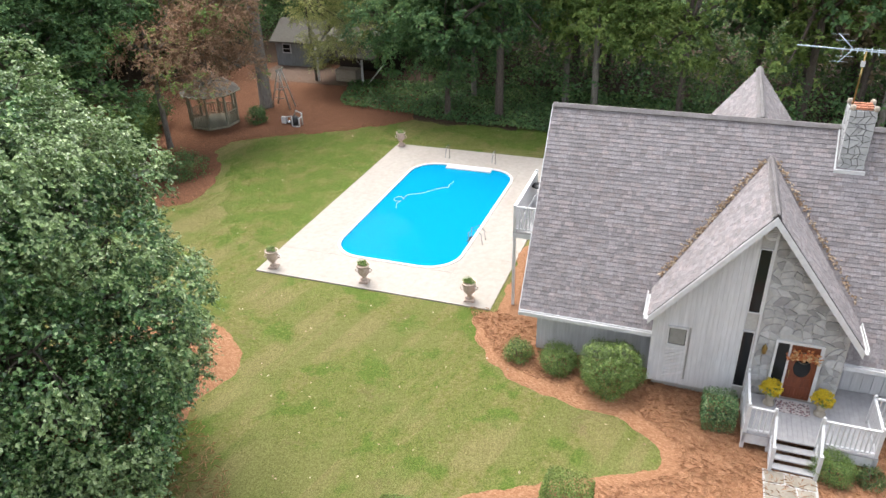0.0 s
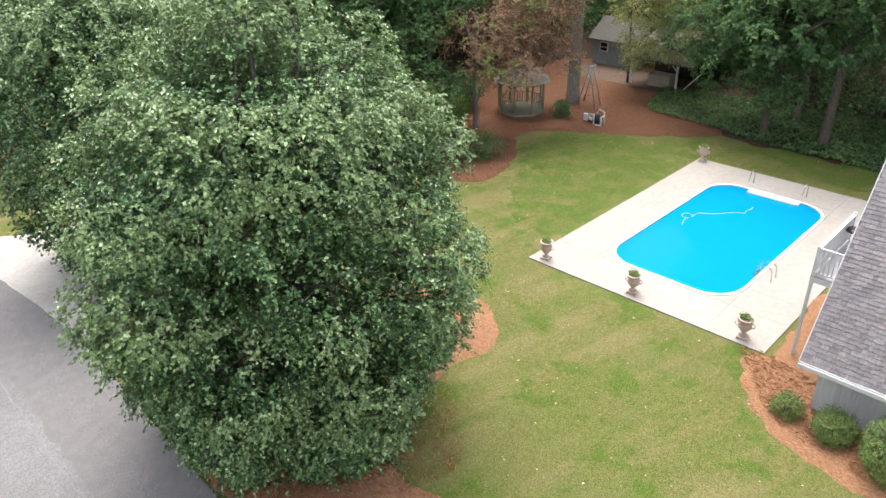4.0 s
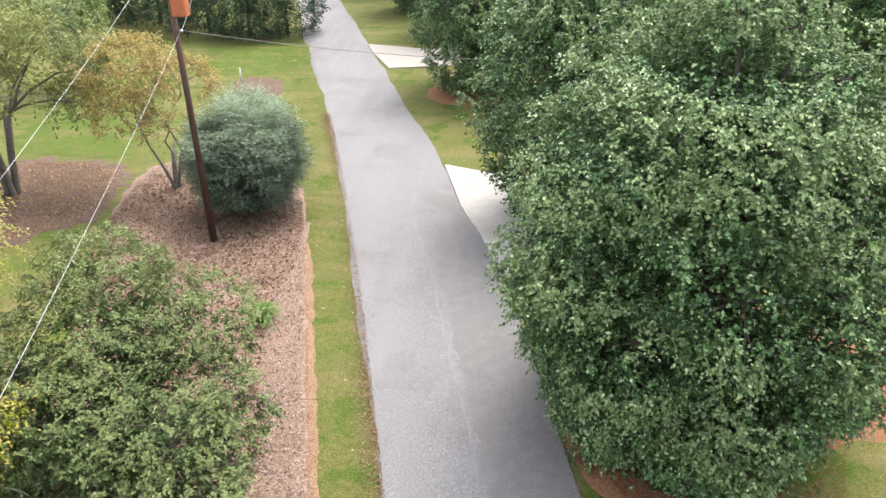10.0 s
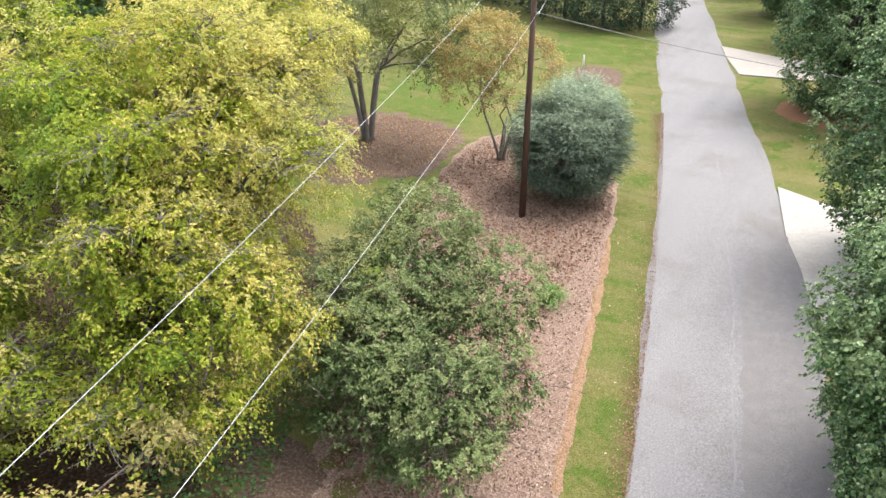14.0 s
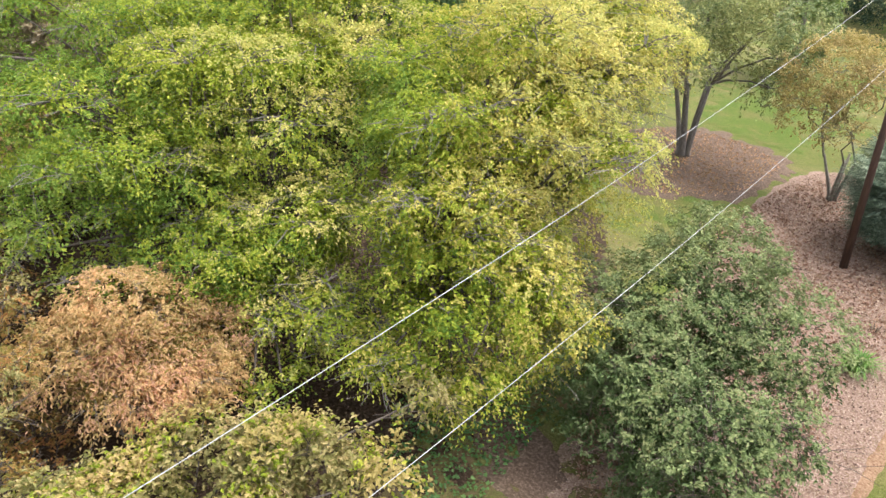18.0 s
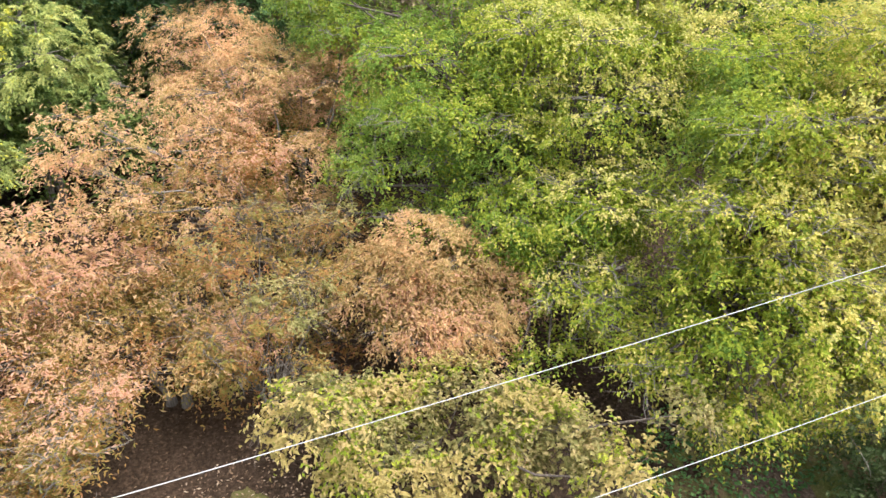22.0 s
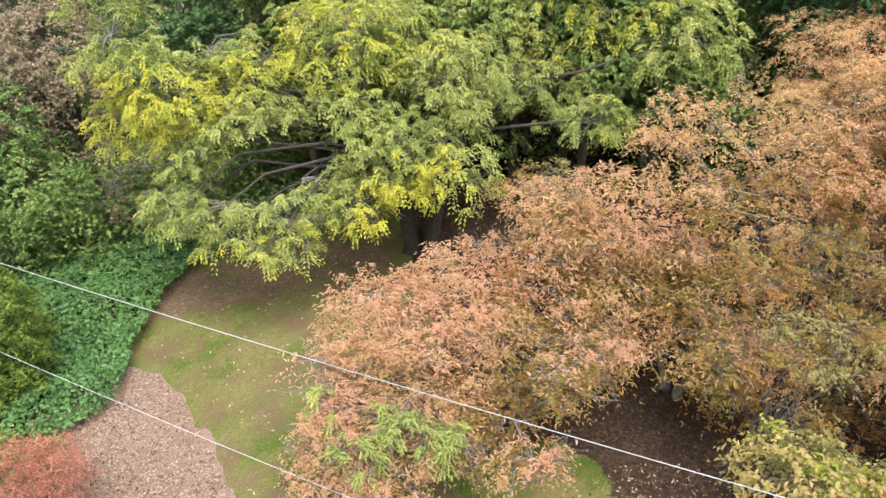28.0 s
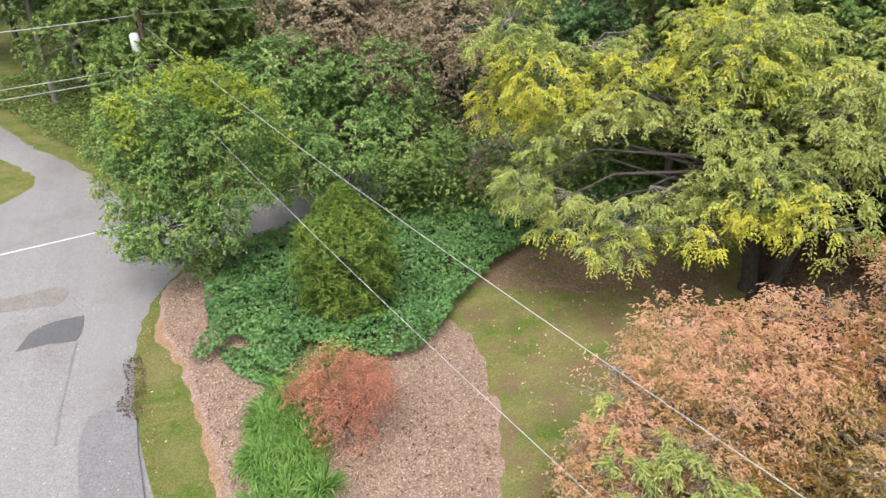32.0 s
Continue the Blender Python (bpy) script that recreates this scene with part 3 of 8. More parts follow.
def bed(name, ctrl, material, label, category, height=0.06, cell=0.25, seed=1, ragged=0.35, rough=0.02, per=8):
    """Loose ground cover with a ragged edge, swelling out of the lawn."""
    poly = curve_through(ctrl, per)
    lo, hi = poly.min(0) - 0.6, poly.max(0) + 0.6
    nx, ny = [int(v / cell) + 2 for v in hi - lo]
    gx, gy = np.meshgrid(lo[0] + np.arange(nx) * cell, lo[1] + np.arange(ny) * cell, indexing="ij")
    sd = signed(gx, gy, poly) + ragged * (0.5 * wave(gx, gy, 1.1, seed) + 0.6 * wave(gx, gy, 4.3, seed + 5))
    z = np.minimum(sd * 0.25, height) + rough * wave(gx, gy, 5.0, seed + 9) + 0.3 * height * wave(gx, gy, 0.6, seed + 3) * (sd > 0)
    z = np.maximum(z, -0.05)
    keep = (np.maximum.reduce([sd[:-1, :-1], sd[1:, :-1], sd[:-1, 1:], sd[1:, 1:]]) > -0.15)
    idx = np.arange(nx * ny).reshape(nx, ny)
    quads = np.stack([idx[:-1, :-1], idx[1:, :-1], idx[1:, 1:], idx[:-1, 1:]], -1)[keep]
    used = np.unique(quads)
    re = np.full(nx * ny, -1)
    re[used] = np.arange(len(used))
    co = np.stack([gx, gy, z], -1).reshape(-1, 3)[used]
    return tagged(from_arrays(name, co, re[quads], material), label, category, kind="structure")


def unit(v):
    return v / (np.linalg.norm(v, axis=-1, keepdims=True) + 1e-9)


def leaf_mesh(name, pts, nrm, size, material, parent=None, slim=0.55, fold=0.25, seed=0, along=None):
    """Many separate leaves: a folded blade each, at pts, facing nrm."""
    r = np.random.RandomState(seed)
    n = len(pts)
    nrm = unit(nrm)
    d = r.normal(size=(n, 3)) if along is None else along + 0.35 * r.normal(size=(n, 3))
    d = unit(d - (d * nrm).sum(-1, keepdims=True) * nrm)
    w = np.cross(nrm, d)
    s = (np.full(n, size) if np.isscalar(size) else size)[:, None] * r.uniform(0.7, 1.25, (n, 1))
    a = pts - d * s * 0.5
    c = pts + d * s * 0.5 - nrm * s * 0.12
    b = pts + w * s * slim * 0.5 + nrm * s * fold * slim
    e = pts - w * s * slim * 0.5 + nrm * s * fold * slim
    co = np.stack([a, b, c, e], 1).reshape(-1, 3)
    k = np.arange(n)[:, None] * 4
    faces = np.concatenate([k + [0, 2, 1], k + [0, 3, 2]], 1).reshape(-1, 3)
    return from_arrays(name, co, faces, material, parent, smooth=False)


def crown_points(blobs, clusters, per, spread, seed, shell=0.55, up=0.35, low=-0.6):
    """Leaf clusters in the outer part of a few lobes. Gives places, facing, and the clusters' centres."""
    r = np.random.RandomState(seed)
    vol = np.array([b[3] * b[4] + b[3] * b[5] for b in blobs])
    pick = r.choice(len(blobs), clusters, p=vol / vol.sum())
    B = np.array(blobs)[pick]
    d = unit(r.normal(size=(clusters, 3)))
    d[:, 2] = np.where(d[:, 2] < low, -d[:, 2], d[:, 2])
    rad = shell + (1 - shell) * r.uniform(0, 1, clusters) ** 0.6
    rad = rad * (1 + 0.10 * np.sin(5 * d[:, 0] + 3 * d[:, 2] + seed) + 0.08 * np.sin(9 * d[:, 1] + 2))
    c = B[:, :3] + d * rad[:, None] * B[:, 3:6]
    o = unit(d / B[:, 3:6])
    pts = np.repeat(c, per, 0) + r.normal(size=(clusters * per, 3)) * spread * np.array([1, 1, 0.7])
    nrm = np.repeat(o, per, 0) + np.array([0, 0, up]) + 0.55 * r.normal(size=(clusters * per, 3))
    return pts, nrm, c


def limb(bm, a, b, r0, r1, r, n=6, sag=0.12, steps=4):
    a, b = np.array(a, float), np.array(b, float)
    L = np.linalg.norm(b - a)
    mid = [a + (b - a) * t + np.array([0, 0, sag * L * math.sin(t * math.pi)]) + (r.normal(size=3) * 0.05 * L if 0 < t < 1 else 0) for t in np.linspace(0, 1, steps)]
    tube(mid, [r0 + (r1 - r0) * t for t in np.linspace(0, 1, steps)], n, bm, cap=False)


def clotted(p, scale, seed):
    """Smooth unevenness in space, about -1 to 1."""
    r = np.random.RandomState(seed)
    out = 0
    for k in range(7):
        out = out + np.sin(p @ (unit(r.normal(size=3)) * scale * r.uniform(0.6, 1.6)) + r.uniform(0, math.tau))
    return out / 3.0


def sprays(blobs, count, shoots, nodes, reach, seed, shell=0.6, up=0.4, low=-0.6, gaps=0.0, droop=0.3, fan=0.8, clot=1.1):
    """Leafy shoots on the outside of lobes, thinned into clumps: leaf places, facing, pointing, and the shoots' feet."""
    r = np.random.RandomState(seed)
    B0 = np.array(blobs)
    vol = B0[:, 3] * B0[:, 4] + B0[:, 3] * B0[:, 5]
    many = int(count * 1.0 / max(0.3, 1 - gaps))
    B = B0[r.choice(len(B0), many, p=vol / vol.sum())]
    d = unit(r.normal(size=(many, 3)))
    d[:, 2] = np.where(d[:, 2] < low, -d[:, 2], d[:, 2])
    rad = shell + (1 - shell) * r.uniform(0, 1, many) ** 0.6
    c = B[:, :3] + d * rad[:, None] * B[:, 3:6]
    if gaps:
        # lumps stand out, hollows fall back and thin out
        w = clotted(c, clot, seed + 3)
        c = c + d * (0.2 * w * np.minimum(B[:, 3], 3.0))[:, None]
        keep = w > np.quantile(w, gaps * 0.75) - 0.9 * (r.uniform(0, 1, many) < 0.25)
        c, d, B = c[keep], d[keep], B[keep]
    o = unit(d / B[:, 3:6])
    n = len(c)
    O = np.repeat(o, shoots, 0)
    D = unit(O + fan * r.normal(size=O.shape) + [0, 0, 0.25])
    L = reach * r.uniform(0.55, 1.3, (len(D), 1))
    base = np.repeat(c, shoots, 0)
    side = unit(np.cross(D, np.array([0.05, 0.03, 1.0])))
    P, N, A = [], [], []
    for k in range(nodes):
        u = (k + 0.6) / nodes
        sg = 1 if k % 2 else -1
        P.append(base + D * L * u - np.array([0, 0, 1.0]) * droop * L * u * u + r.normal(size=D.shape) * reach * 0.07)
        A.append(D * (0.55 + 0.9 * (k == nodes - 1)) + side * sg * (0.9 - 0.8 * (k == nodes - 1)) - np.array([0, 0, droop * 1.1]))
        N.append(np.array([0, 0, up + 0.35]) + O * 0.55 + 0.38 * r.normal(size=D.shape))
    return np.concatenate(P), np.concatenate(N), np.concatenate(A), c


def fronds(blobs, count, length, pairs, seed, shell=0.7, low=-0.5, gaps=0.3, clot=1.2, rise=0.25, droop=0.6, splay=0.8, loose=0.45):
    """Compound leaves: leaflets in pairs along drooping midribs. Gives leaflet places, facing and pointing."""
    r = np.random.RandomState(seed)
    B0 = np.array(blobs)
    vol = B0[:, 3] * B0[:, 4] + B0[:, 3] * B0[:, 5]
    many = int(count / max(0.3, 1 - gaps))
    B = B0[r.choice(len(B0), many, p=vol / vol.sum())]
    d = unit(r.normal(size=(many, 3)))
    d[:, 2] = np.where(d[:, 2] < low, -d[:, 2], d[:, 2])
    c = B[:, :3] + d * (shell + (1 - shell) * r.uniform(0, 1, (many, 1)) ** 0.6) * B[:, 3:6]
    w = clotted(c, clot, seed + 3)
    keep = w > np.quantile(w, gaps)
    # a few fronds spring from each twig's end
    c = np.repeat(c[keep], 4, 0)[: count * 4]
    d = np.repeat(d[keep], 4, 0)[: count * 4]
    D = unit(d * [1, 1, 0.4] + splay * r.normal(size=c.shape) * [1, 1, loose] + [0, 0, rise])
    L = length * r.uniform(0.65, 1.2, (len(c), 1))
    side = unit(np.cross(D, np.array([0.03, 0.05, 1.0])))
    P, N, A = [], [], []
    for k in range(pairs):
        u = (k + 0.8) / pairs
        for sg in (-1, 1):
            p = c + D * L * u - np.array([0, 0, 1.0]) * droop * L * u * u + side * sg * L * 0.13
            P.append(p + r.normal(size=c.shape) * 0.01)
            A.append(side * sg * (1.0 - 0.5 * u) + D * (0.45 + 0.6 * u) - np.array([0, 0, 0.25 + droop * u]))
            N.append(np.array([0, 0, 1.0]) + D * droop * u * 0.9 + 0.22 * r.normal(size=c.shape))
    return np.concatenate(P), np.concatenate(N), np.concatenate(A), c[::4]


def tiers(lobes, seed):
    """Each lobe as three flat shelves of foliage."""
    g, out = random.Random(seed), []
    for x, y, z, q in lobes:
        for h, w in ((-0.32, 0.8), (0.02, 1.0), (0.36, 0.72)):
            out.append((x + g.uniform(-0.25, 0.25) * q, y + g.uniform(-0.25, 0.25) * q, z + h * q + g.uniform(-0.1, 0.1) * q, w * q, w * q * g.uniform(0.8, 1.1), 0.17 * q))
    return out


def boughs(lobes, seed, flat=0.72):
    """Each lobe as several drooping pads of foliage, one over another."""
    g, out = random.Random(seed), []
    for x, y, z, q in lobes:
        for _ in range(max(4, round(2.6 * q))):
            a, h = g.uniform(0, math.tau), g.uniform(-0.5, 0.9)
            w, r = q * g.uniform(0.36, 0.56), q * 0.66 * math.sqrt(1 - h * h)
            out.append((x + math.cos(a) * r, y + math.sin(a) * r, z + h * q * flat * 0.8, w, w * g.uniform(0.75, 1.1), w * 0.36))
    return out


def tree(name, m, label, category, lobes, material, bark="bark", trunk=(4.0, 0.22), stems=1, dens=22, per=26, spread=0.26, size=0.17, seed=1, shell=0.6, slim=0.55, group="", up=0.85, twigs=9, low=-0.6, fold=0.25, flat=0.72, gaps=0.3, droop=0.3, fan=0.8, bare=0, clot=1.1, thin=1.0, twig="", turned=(), lean=(0, 0, 0), patch=0.5, shelves=False, fill=0, frond=0, deep=""):
    """trunk: height to the fork and radius at the foot. lobes of the crown: (x, y, z, radius), in the tree's own
    metres; dens: sprays to a square metre of lobe; bare: twigs that stand out of the leaves. turned: (material, part,
    share) for leaves of another colour, autumn leaves and painted sunlit tips alike, the outermost last; lean: the side
    that takes these colours first; fill: leaves deep in the crown, of the deep material; frond: length of compound
    leaves.
    """
    r = np.random.RandomState(seed)
    t = thing(name, m, label, category, group)
    fork, foot = trunk
    tops = []
    for k in range(stems):
        a = k * math.tau / stems + seed
        off = np.array([math.cos(a), math.sin(a), 0]) * foot * (0 if stems == 1 else 1.6)
        tilt = off * (0 if stems == 1 else 3.2) + r.normal(size=3) * [0.12, 0.12, 0]
        top = off + tilt + [0, 0, fork]
        part("trunk", tube([off * 1.25 + [0, 0, -0.15], off * 1.1 + [0, 0, 0.3], off + tilt * 0.35 + [0, 0, fork * 0.45], top], [foot * 1.5, foot * 1.08, foot * 0.92, foot * 0.7], 10), M[bark], t)
        tops.append(top)
    blobs = boughs(lobes, seed, flat) if shelves == "boughs" else tiers(lobes, seed) if shelves else [(x, y, z, q, q, q * flat) for x, y, z, q in lobes]
    count = int(sum(dens * q * q for *_, q in lobes) * (0.75 if shelves == "boughs" else 1))
    shoots = max(2, round(per / 6))
    if frond:
        pts, nrm, al, cen = fronds(blobs, count, frond, 6, seed, shell, low, gaps, clot, 0.1, droop, 0.9, 0.8)
    else:
        pts, nrm, al, cen = sprays(blobs, count, shoots, 6, spread * 2.1, seed, shell, up * 0.55, low, gaps, droop, fan, clot)
    body = len(pts)
    if shelves == "boughs":
        # the rounded body of the crown behind the boughs
        more = sprays([(x, y, z, q * 0.92, q * 0.92, q * flat * 0.92) for x, y, z, q in lobes], int(count * 0.6), shoots, 6, spread * 2.1, seed + 9, shell, up * 0.55, -0.9, 0.2, droop, fan, 1.1)
        pts, nrm, al = [np.concatenate(z) for z in zip((pts, nrm, al), more[:3])]
    near = np.argmin([np.linalg.norm((cen - np.array(b[:3])) / np.array(b[3:6]), axis=1) for b in blobs], 0)
    spray = bmesh.new()
    for i, b in enumerate(blobs):
        s = min(tops, key=lambda p: np.linalg.norm(p[:2] - np.array(b[:2])))
        bm = bmesh.new()
        limb(bm, s - np.array([0, 0, 0.12]), b[:3], foot * (0.3 if shelves or frond else 0.55), foot * (0.1 if shelves or frond else 0.2), r, 7)
        part("branch", bm, M[bark], t)
        own = cen[near == i]
        for c in own[:twigs]:
            limb(spray, b[:3], c, foot * 0.1, 0.01, r, 4, 0.06)
        for c in own[twigs:twigs + bare]:
            # bare forked twigs at the end of a bough
            v = c - np.array(b[:3])
            hub = c - v * 0.12
            for _ in range(4):
                end = hub + v * 0.18 + r.normal(size=3) * [0.45, 0.45, 0.22] * thin
                limb(spray, hub, end, 0.011, 0.006, r, 4, 0.05)
                limb(spray, hub + (end - hub) * 0.5, end + r.normal(size=3) * 0.2 * thin, 0.007, 0.005, r, 4, 0.05, 3)
    tagged(part("twig_spray", spray, M[twig or bark], t), kind="stuff")
    # how far out and up in the crown each leaf sits
    out, rise = np.full(len(pts), 9.0), np.zeros(len(pts))
    for x, y, z, a, b, c in blobs:
        v = (pts - [x, y, z]) / [a, b, c]
        d = np.linalg.norm(v, axis=1)
        rise = np.where(d < out, np.clip(v[:, 2], -1, 1.5), rise)
        out = np.minimum(out, d)
    # outer, upper and protruding leaves score high; their colours also paint sunlit tips
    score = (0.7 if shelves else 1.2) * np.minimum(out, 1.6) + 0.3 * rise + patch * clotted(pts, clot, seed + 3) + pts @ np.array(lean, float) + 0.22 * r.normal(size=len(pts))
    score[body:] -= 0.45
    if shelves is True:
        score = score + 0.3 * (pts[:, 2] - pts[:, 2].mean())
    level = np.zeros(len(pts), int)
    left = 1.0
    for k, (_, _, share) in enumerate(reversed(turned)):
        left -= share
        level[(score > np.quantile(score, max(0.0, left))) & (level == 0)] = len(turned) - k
    grown = np.full(len(pts), float(size))
    for k, (mt, nm) in enumerate([(material, "crown")] + [q[:2] for q in turned]):
        own = level == k
        if k and not frond:
            al[own] = al[own] + [0, 0, -0.45]
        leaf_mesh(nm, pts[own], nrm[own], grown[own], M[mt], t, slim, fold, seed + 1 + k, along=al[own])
    # inner leaves; a brighter deep material stands in for light bounced inside the crown
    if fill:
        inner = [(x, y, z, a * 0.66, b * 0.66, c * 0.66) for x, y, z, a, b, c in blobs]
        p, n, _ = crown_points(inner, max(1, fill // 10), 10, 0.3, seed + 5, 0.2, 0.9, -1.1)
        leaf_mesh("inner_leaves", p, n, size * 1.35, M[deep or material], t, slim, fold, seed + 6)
    return t


def place(x, y, z=0.0, rz=0.0, s=1.0):
    return Matrix.Translation((x, y, z)) @ Matrix.Rotation(radians(rz), 4, "Z") @ Matrix.Scale(s, 4)


def spots(ctrl, n, seed, inset=0.0):
    """n random places inside an outline."""
    poly = curve_through(ctrl, 5)
    r = np.random.RandomState(seed)
    lo, hi = poly.min(0), poly.max(0)
    out = np.zeros((0, 2))
    while len(out) < n:
        p = r.uniform(lo, hi, (n * 2, 2))
        out = np.concatenate([out, p[signed(p[:, 0], p[:, 1], poly) > inset]])
    return out[:n]


def strew(name, p, z, size, material, label, category, slim=0.5, seed=0, tilt=0.35, rise=0.0):
    """Small flat pieces lying about."""
    r = np.random.RandomState(seed)
    n = len(p)
    pts = np.c_[p, z + rise * r.uniform(0, 1, n)]
    nrm = np.c_[r.normal(size=(n, 2)) * tilt, np.ones(n)]
    ob = leaf_mesh(name, pts, nrm, size, M[material], None, slim, 0.15, seed)
    return tagged(ob, label, category, kind="stuff")


def blades(name, p, h, material, label, category, slim=0.12, seed=0, lean=0.5, z=0.0):
    r = np.random.RandomState(seed)
    n = len(p)
    hh = h * r.uniform(0.6, 1.2, n)
    al = np.c_[r.normal(size=(n, 2)) * lean, np.ones(n)]
    nrm = np.c_[r.normal(size=(n, 2)), 1.3 * np.ones(n)]
    pts = np.c_[p, z + hh * 0.42]
    ob = leaf_mesh(name, pts, nrm, hh, M[material], None, slim, 0.2, seed, along=al * 3)
    return tagged(ob, label, category, kind="stuff")

# ---- ground, roads, beds ----
HOUSE = pose(0, 0, 0, 0, 0, -75.9)


def at_house(x, y, z=0.0):
    return HOUSE @ Vector((x, y, z))


def ground_sheet():
    ring = sorted({-2500, -900, -400, -200, -140, *range(-100, 101, 4), 140, 200, 400, 900, 2500})
    g = np.array(ring, float)
    gx, gy = np.meshgrid(g, g, indexing="ij")
    z = 0.02 * wave(gx, gy, 0.35, 4) - 0.02
    # the pool's pit goes through the lawn
    lx, ly = gx * HOUSE[0][0] + gy * HOUSE[1][0], gx * HOUSE[0][1] + gy * HOUSE[1][1]
    z = np.where((lx > -19) & (lx < -5) & (ly > 22) & (ly < 41), 0.0, z)
    n = len(g)
    idx = np.arange(n * n).reshape(n, n)
    quads = np.stack([idx[:-1, :-1], idx[1:, :-1], idx[1:, 1:], idx[:-1, 1:]], -1).reshape(-1, 4)
    co = np.stack([gx, gy, z], -1).reshape(-1, 3)
    mid = co[quads].mean(1)
    return co, quads


co, quads = ground_sheet()
ground = tagged(from_arrays("ground", co, quads, M["lawn"]), "mown green and straw-coloured lawn, worn in places", "lawn", kind="structure")
# the pit of the pool
bm = bmesh.new()
bm.from_mesh(ground.data)
PIT = (-15.4, -8.7, 25.2, 37.6)
inv = HOUSE.inverted()
for axis, v in ((0, PIT[0]), (0, PIT[1]), (1, PIT[2]), (1, PIT[3])):
    n = Vector((1, 0, 0)) if axis == 0 else Vector((0, 1, 0))
    near = [f for f in bm.faces if (f.calc_center_median() - at_house(-12, 31)).length < 40]
    geom = list({v for f in near for v in f.verts}) + list({e for f in near for e in f.edges}) + near
    bmesh.ops.bisect_plane(bm, geom=geom, plane_co=HOUSE @ (n * v), plane_no=HOUSE.to_3x3() @ n)
gone = [f for f in bm.faces if PIT[0] < (inv @ f.calc_center_median()).x < PIT[1] and PIT[2] < (inv @ f.calc_center_median()).y < PIT[3]]
bmesh.ops.delete(bm, geom=gone, context="FACES")
bm.to_mesh(ground.data)
bm.free()


def ribbon(name, left, right, material, label, z=0.02, category="road", jag=0.06, seed=3, per=10):
    """A road between two edge lines of a few points each."""
    def dense(pts):
        out = []
        for i in range(len(pts) - 1):
            p = [Vector(pts[max(0, min(len(pts) - 1, j))]) for j in (i - 1, i, i + 1, i + 2)]
            for k in range(per):
                t = k / per
                out.append(0.5 * (2 * p[1] + (p[2] - p[0]) * t + (2 * p[0] - 5 * p[1] + 4 * p[2] - p[3]) * t * t + (3 * p[1] - p[0] - 3 * p[2] + p[3]) * t ** 3))
        return np.array([(v.x, v.y) for v in out + [Vector(pts[-1])]])
    a, b = dense(left), dense(right)
    r = np.random.RandomState(seed)
    a, b = a + r.normal(size=a.shape) * jag, b + r.normal(size=b.shape) * jag
    n, cols = len(a), 9
    co, lo = [], []
    for k in range(cols):
        t = k / (cols - 1)
        p = a * (1 - t) + b * t
        co.append(np.c_[p, np.full(n, z + 0.05 * math.sin(t * math.pi)) - (0.06 if k in (0, cols - 1) else 0)])
    co = np.stack(co, 1).reshape(-1, 3)
    idx = np.arange(n * cols).reshape(n, cols)
    quads = np.stack([idx[:-1, :-1], idx[:-1, 1:], idx[1:, 1:], idx[1:, :-1]], -1).reshape(-1, 4)
    return tagged(from_arrays(name, co, quads, material), label, category, kind="structure")


ribbon("road", [(0.6, -31.3), (3.0, -26.5), (3.3, -20), (1.7, -8), (-0.6, 2), (-3.5, 14.7), (-6.5, 26.5), (-9.7, 38), (-13.3, 49.9), (-18.9, 66.6), (-27.7, 94.5), (-40, 130)],
       [(14.5, -31), (11.5, -25), (9.6, -17), (7.2, -6), (5.2, 3), (2.5, 14.6), (0.2, 26.4), (-3.6, 39.1), (-7.0, 49.7), (-12.5, 66.2), (-21.8, 94.0), (-34, 130)],
       M["asphalt"], "worn grey asphalt lane with darker wheel tracks", 0.03)
ribbon("road_crossing", [(-60, -50), (-30, -38.5), (-10.6, -33.8), (-2.5, -31.7), (4, -30.6), (14, -29.5), (40, -27)], [(-60, -56), (-30, -43.5), (-10.6, -38.2), (-2.5, -36.2), (4, -35.4), (14, -34.6), (40, -33)],
       M["asphalt"], "grey asphalt crossing road with a white edge line", 0.036, seed=7)
ribbon("side_road", [(3.0, -33.4), (4.4, -38.9), (7.2, -44.6), (9.7, -48.3), (12.4, -53.8), (17, -62.6), (24, -76)], [(13.6, -32.8), (11, -39.0), (9.0, -42.4), (11.3, -46.9), (15.2, -53), (20, -61.5), (27, -75)], M["asphalt"], "narrow grey asphalt side road", 0.028, seed=9)

# white line on the crossing road
bm = bmesh.new()
for i in range(24):
    x0, x1 = -36 + i * 2.2, -36 + (i + 1) * 2.2
    f = lambda x: -34.67 + (x - 4.31) * 0.2087 if x > -2.99 else -36.19 + (x - -2.99) * 0.235
    vs = [bm.verts.new((x, f(x) + o, 0.094)) for x, o in ((x0, -0.07), (x1, -0.07), (x1, 0.07), (x0, 0.07))]
    bm.faces.new(vs)
tagged(link_mesh("road_line", bm, M["paint_line"]), "worn white line on the crossing road", "road marking", kind="structure")
tagged(link_mesh("road_patch", slab([(7.62, -25.3), (7.45, -25.9), (7.3, -26.4), (6.98, -26.72), (6.6, -26.9), (6.0, -26.98), (5.42, -27.0), (5.4, -26.3), (5.44, -25.7), (5.6, -25.3), (6.1, -25.33), (6.5, -25.42), (7.1, -25.36)], 0.05, 0.088), M["asphalt_new"]), "dark ragged asphalt repair on the lane", "road patch", kind="structure")
tagged(link_mesh("road_wash", slab([(9.3, -29.2), (8.7, -29.45), (7.5, -29.6), (6.7, -29.75), (6.3, -29.5), (6.1, -29.1), (6.25, -28.5), (6.55, -28.15), (7.1, -28.3), (7.6, -28.26), (8.6, -28.4), (9.2, -28.7)], 0.05, 0.087), M["grit"]), "thin brown grit washed over the asphalt", "road patch", kind="structure")
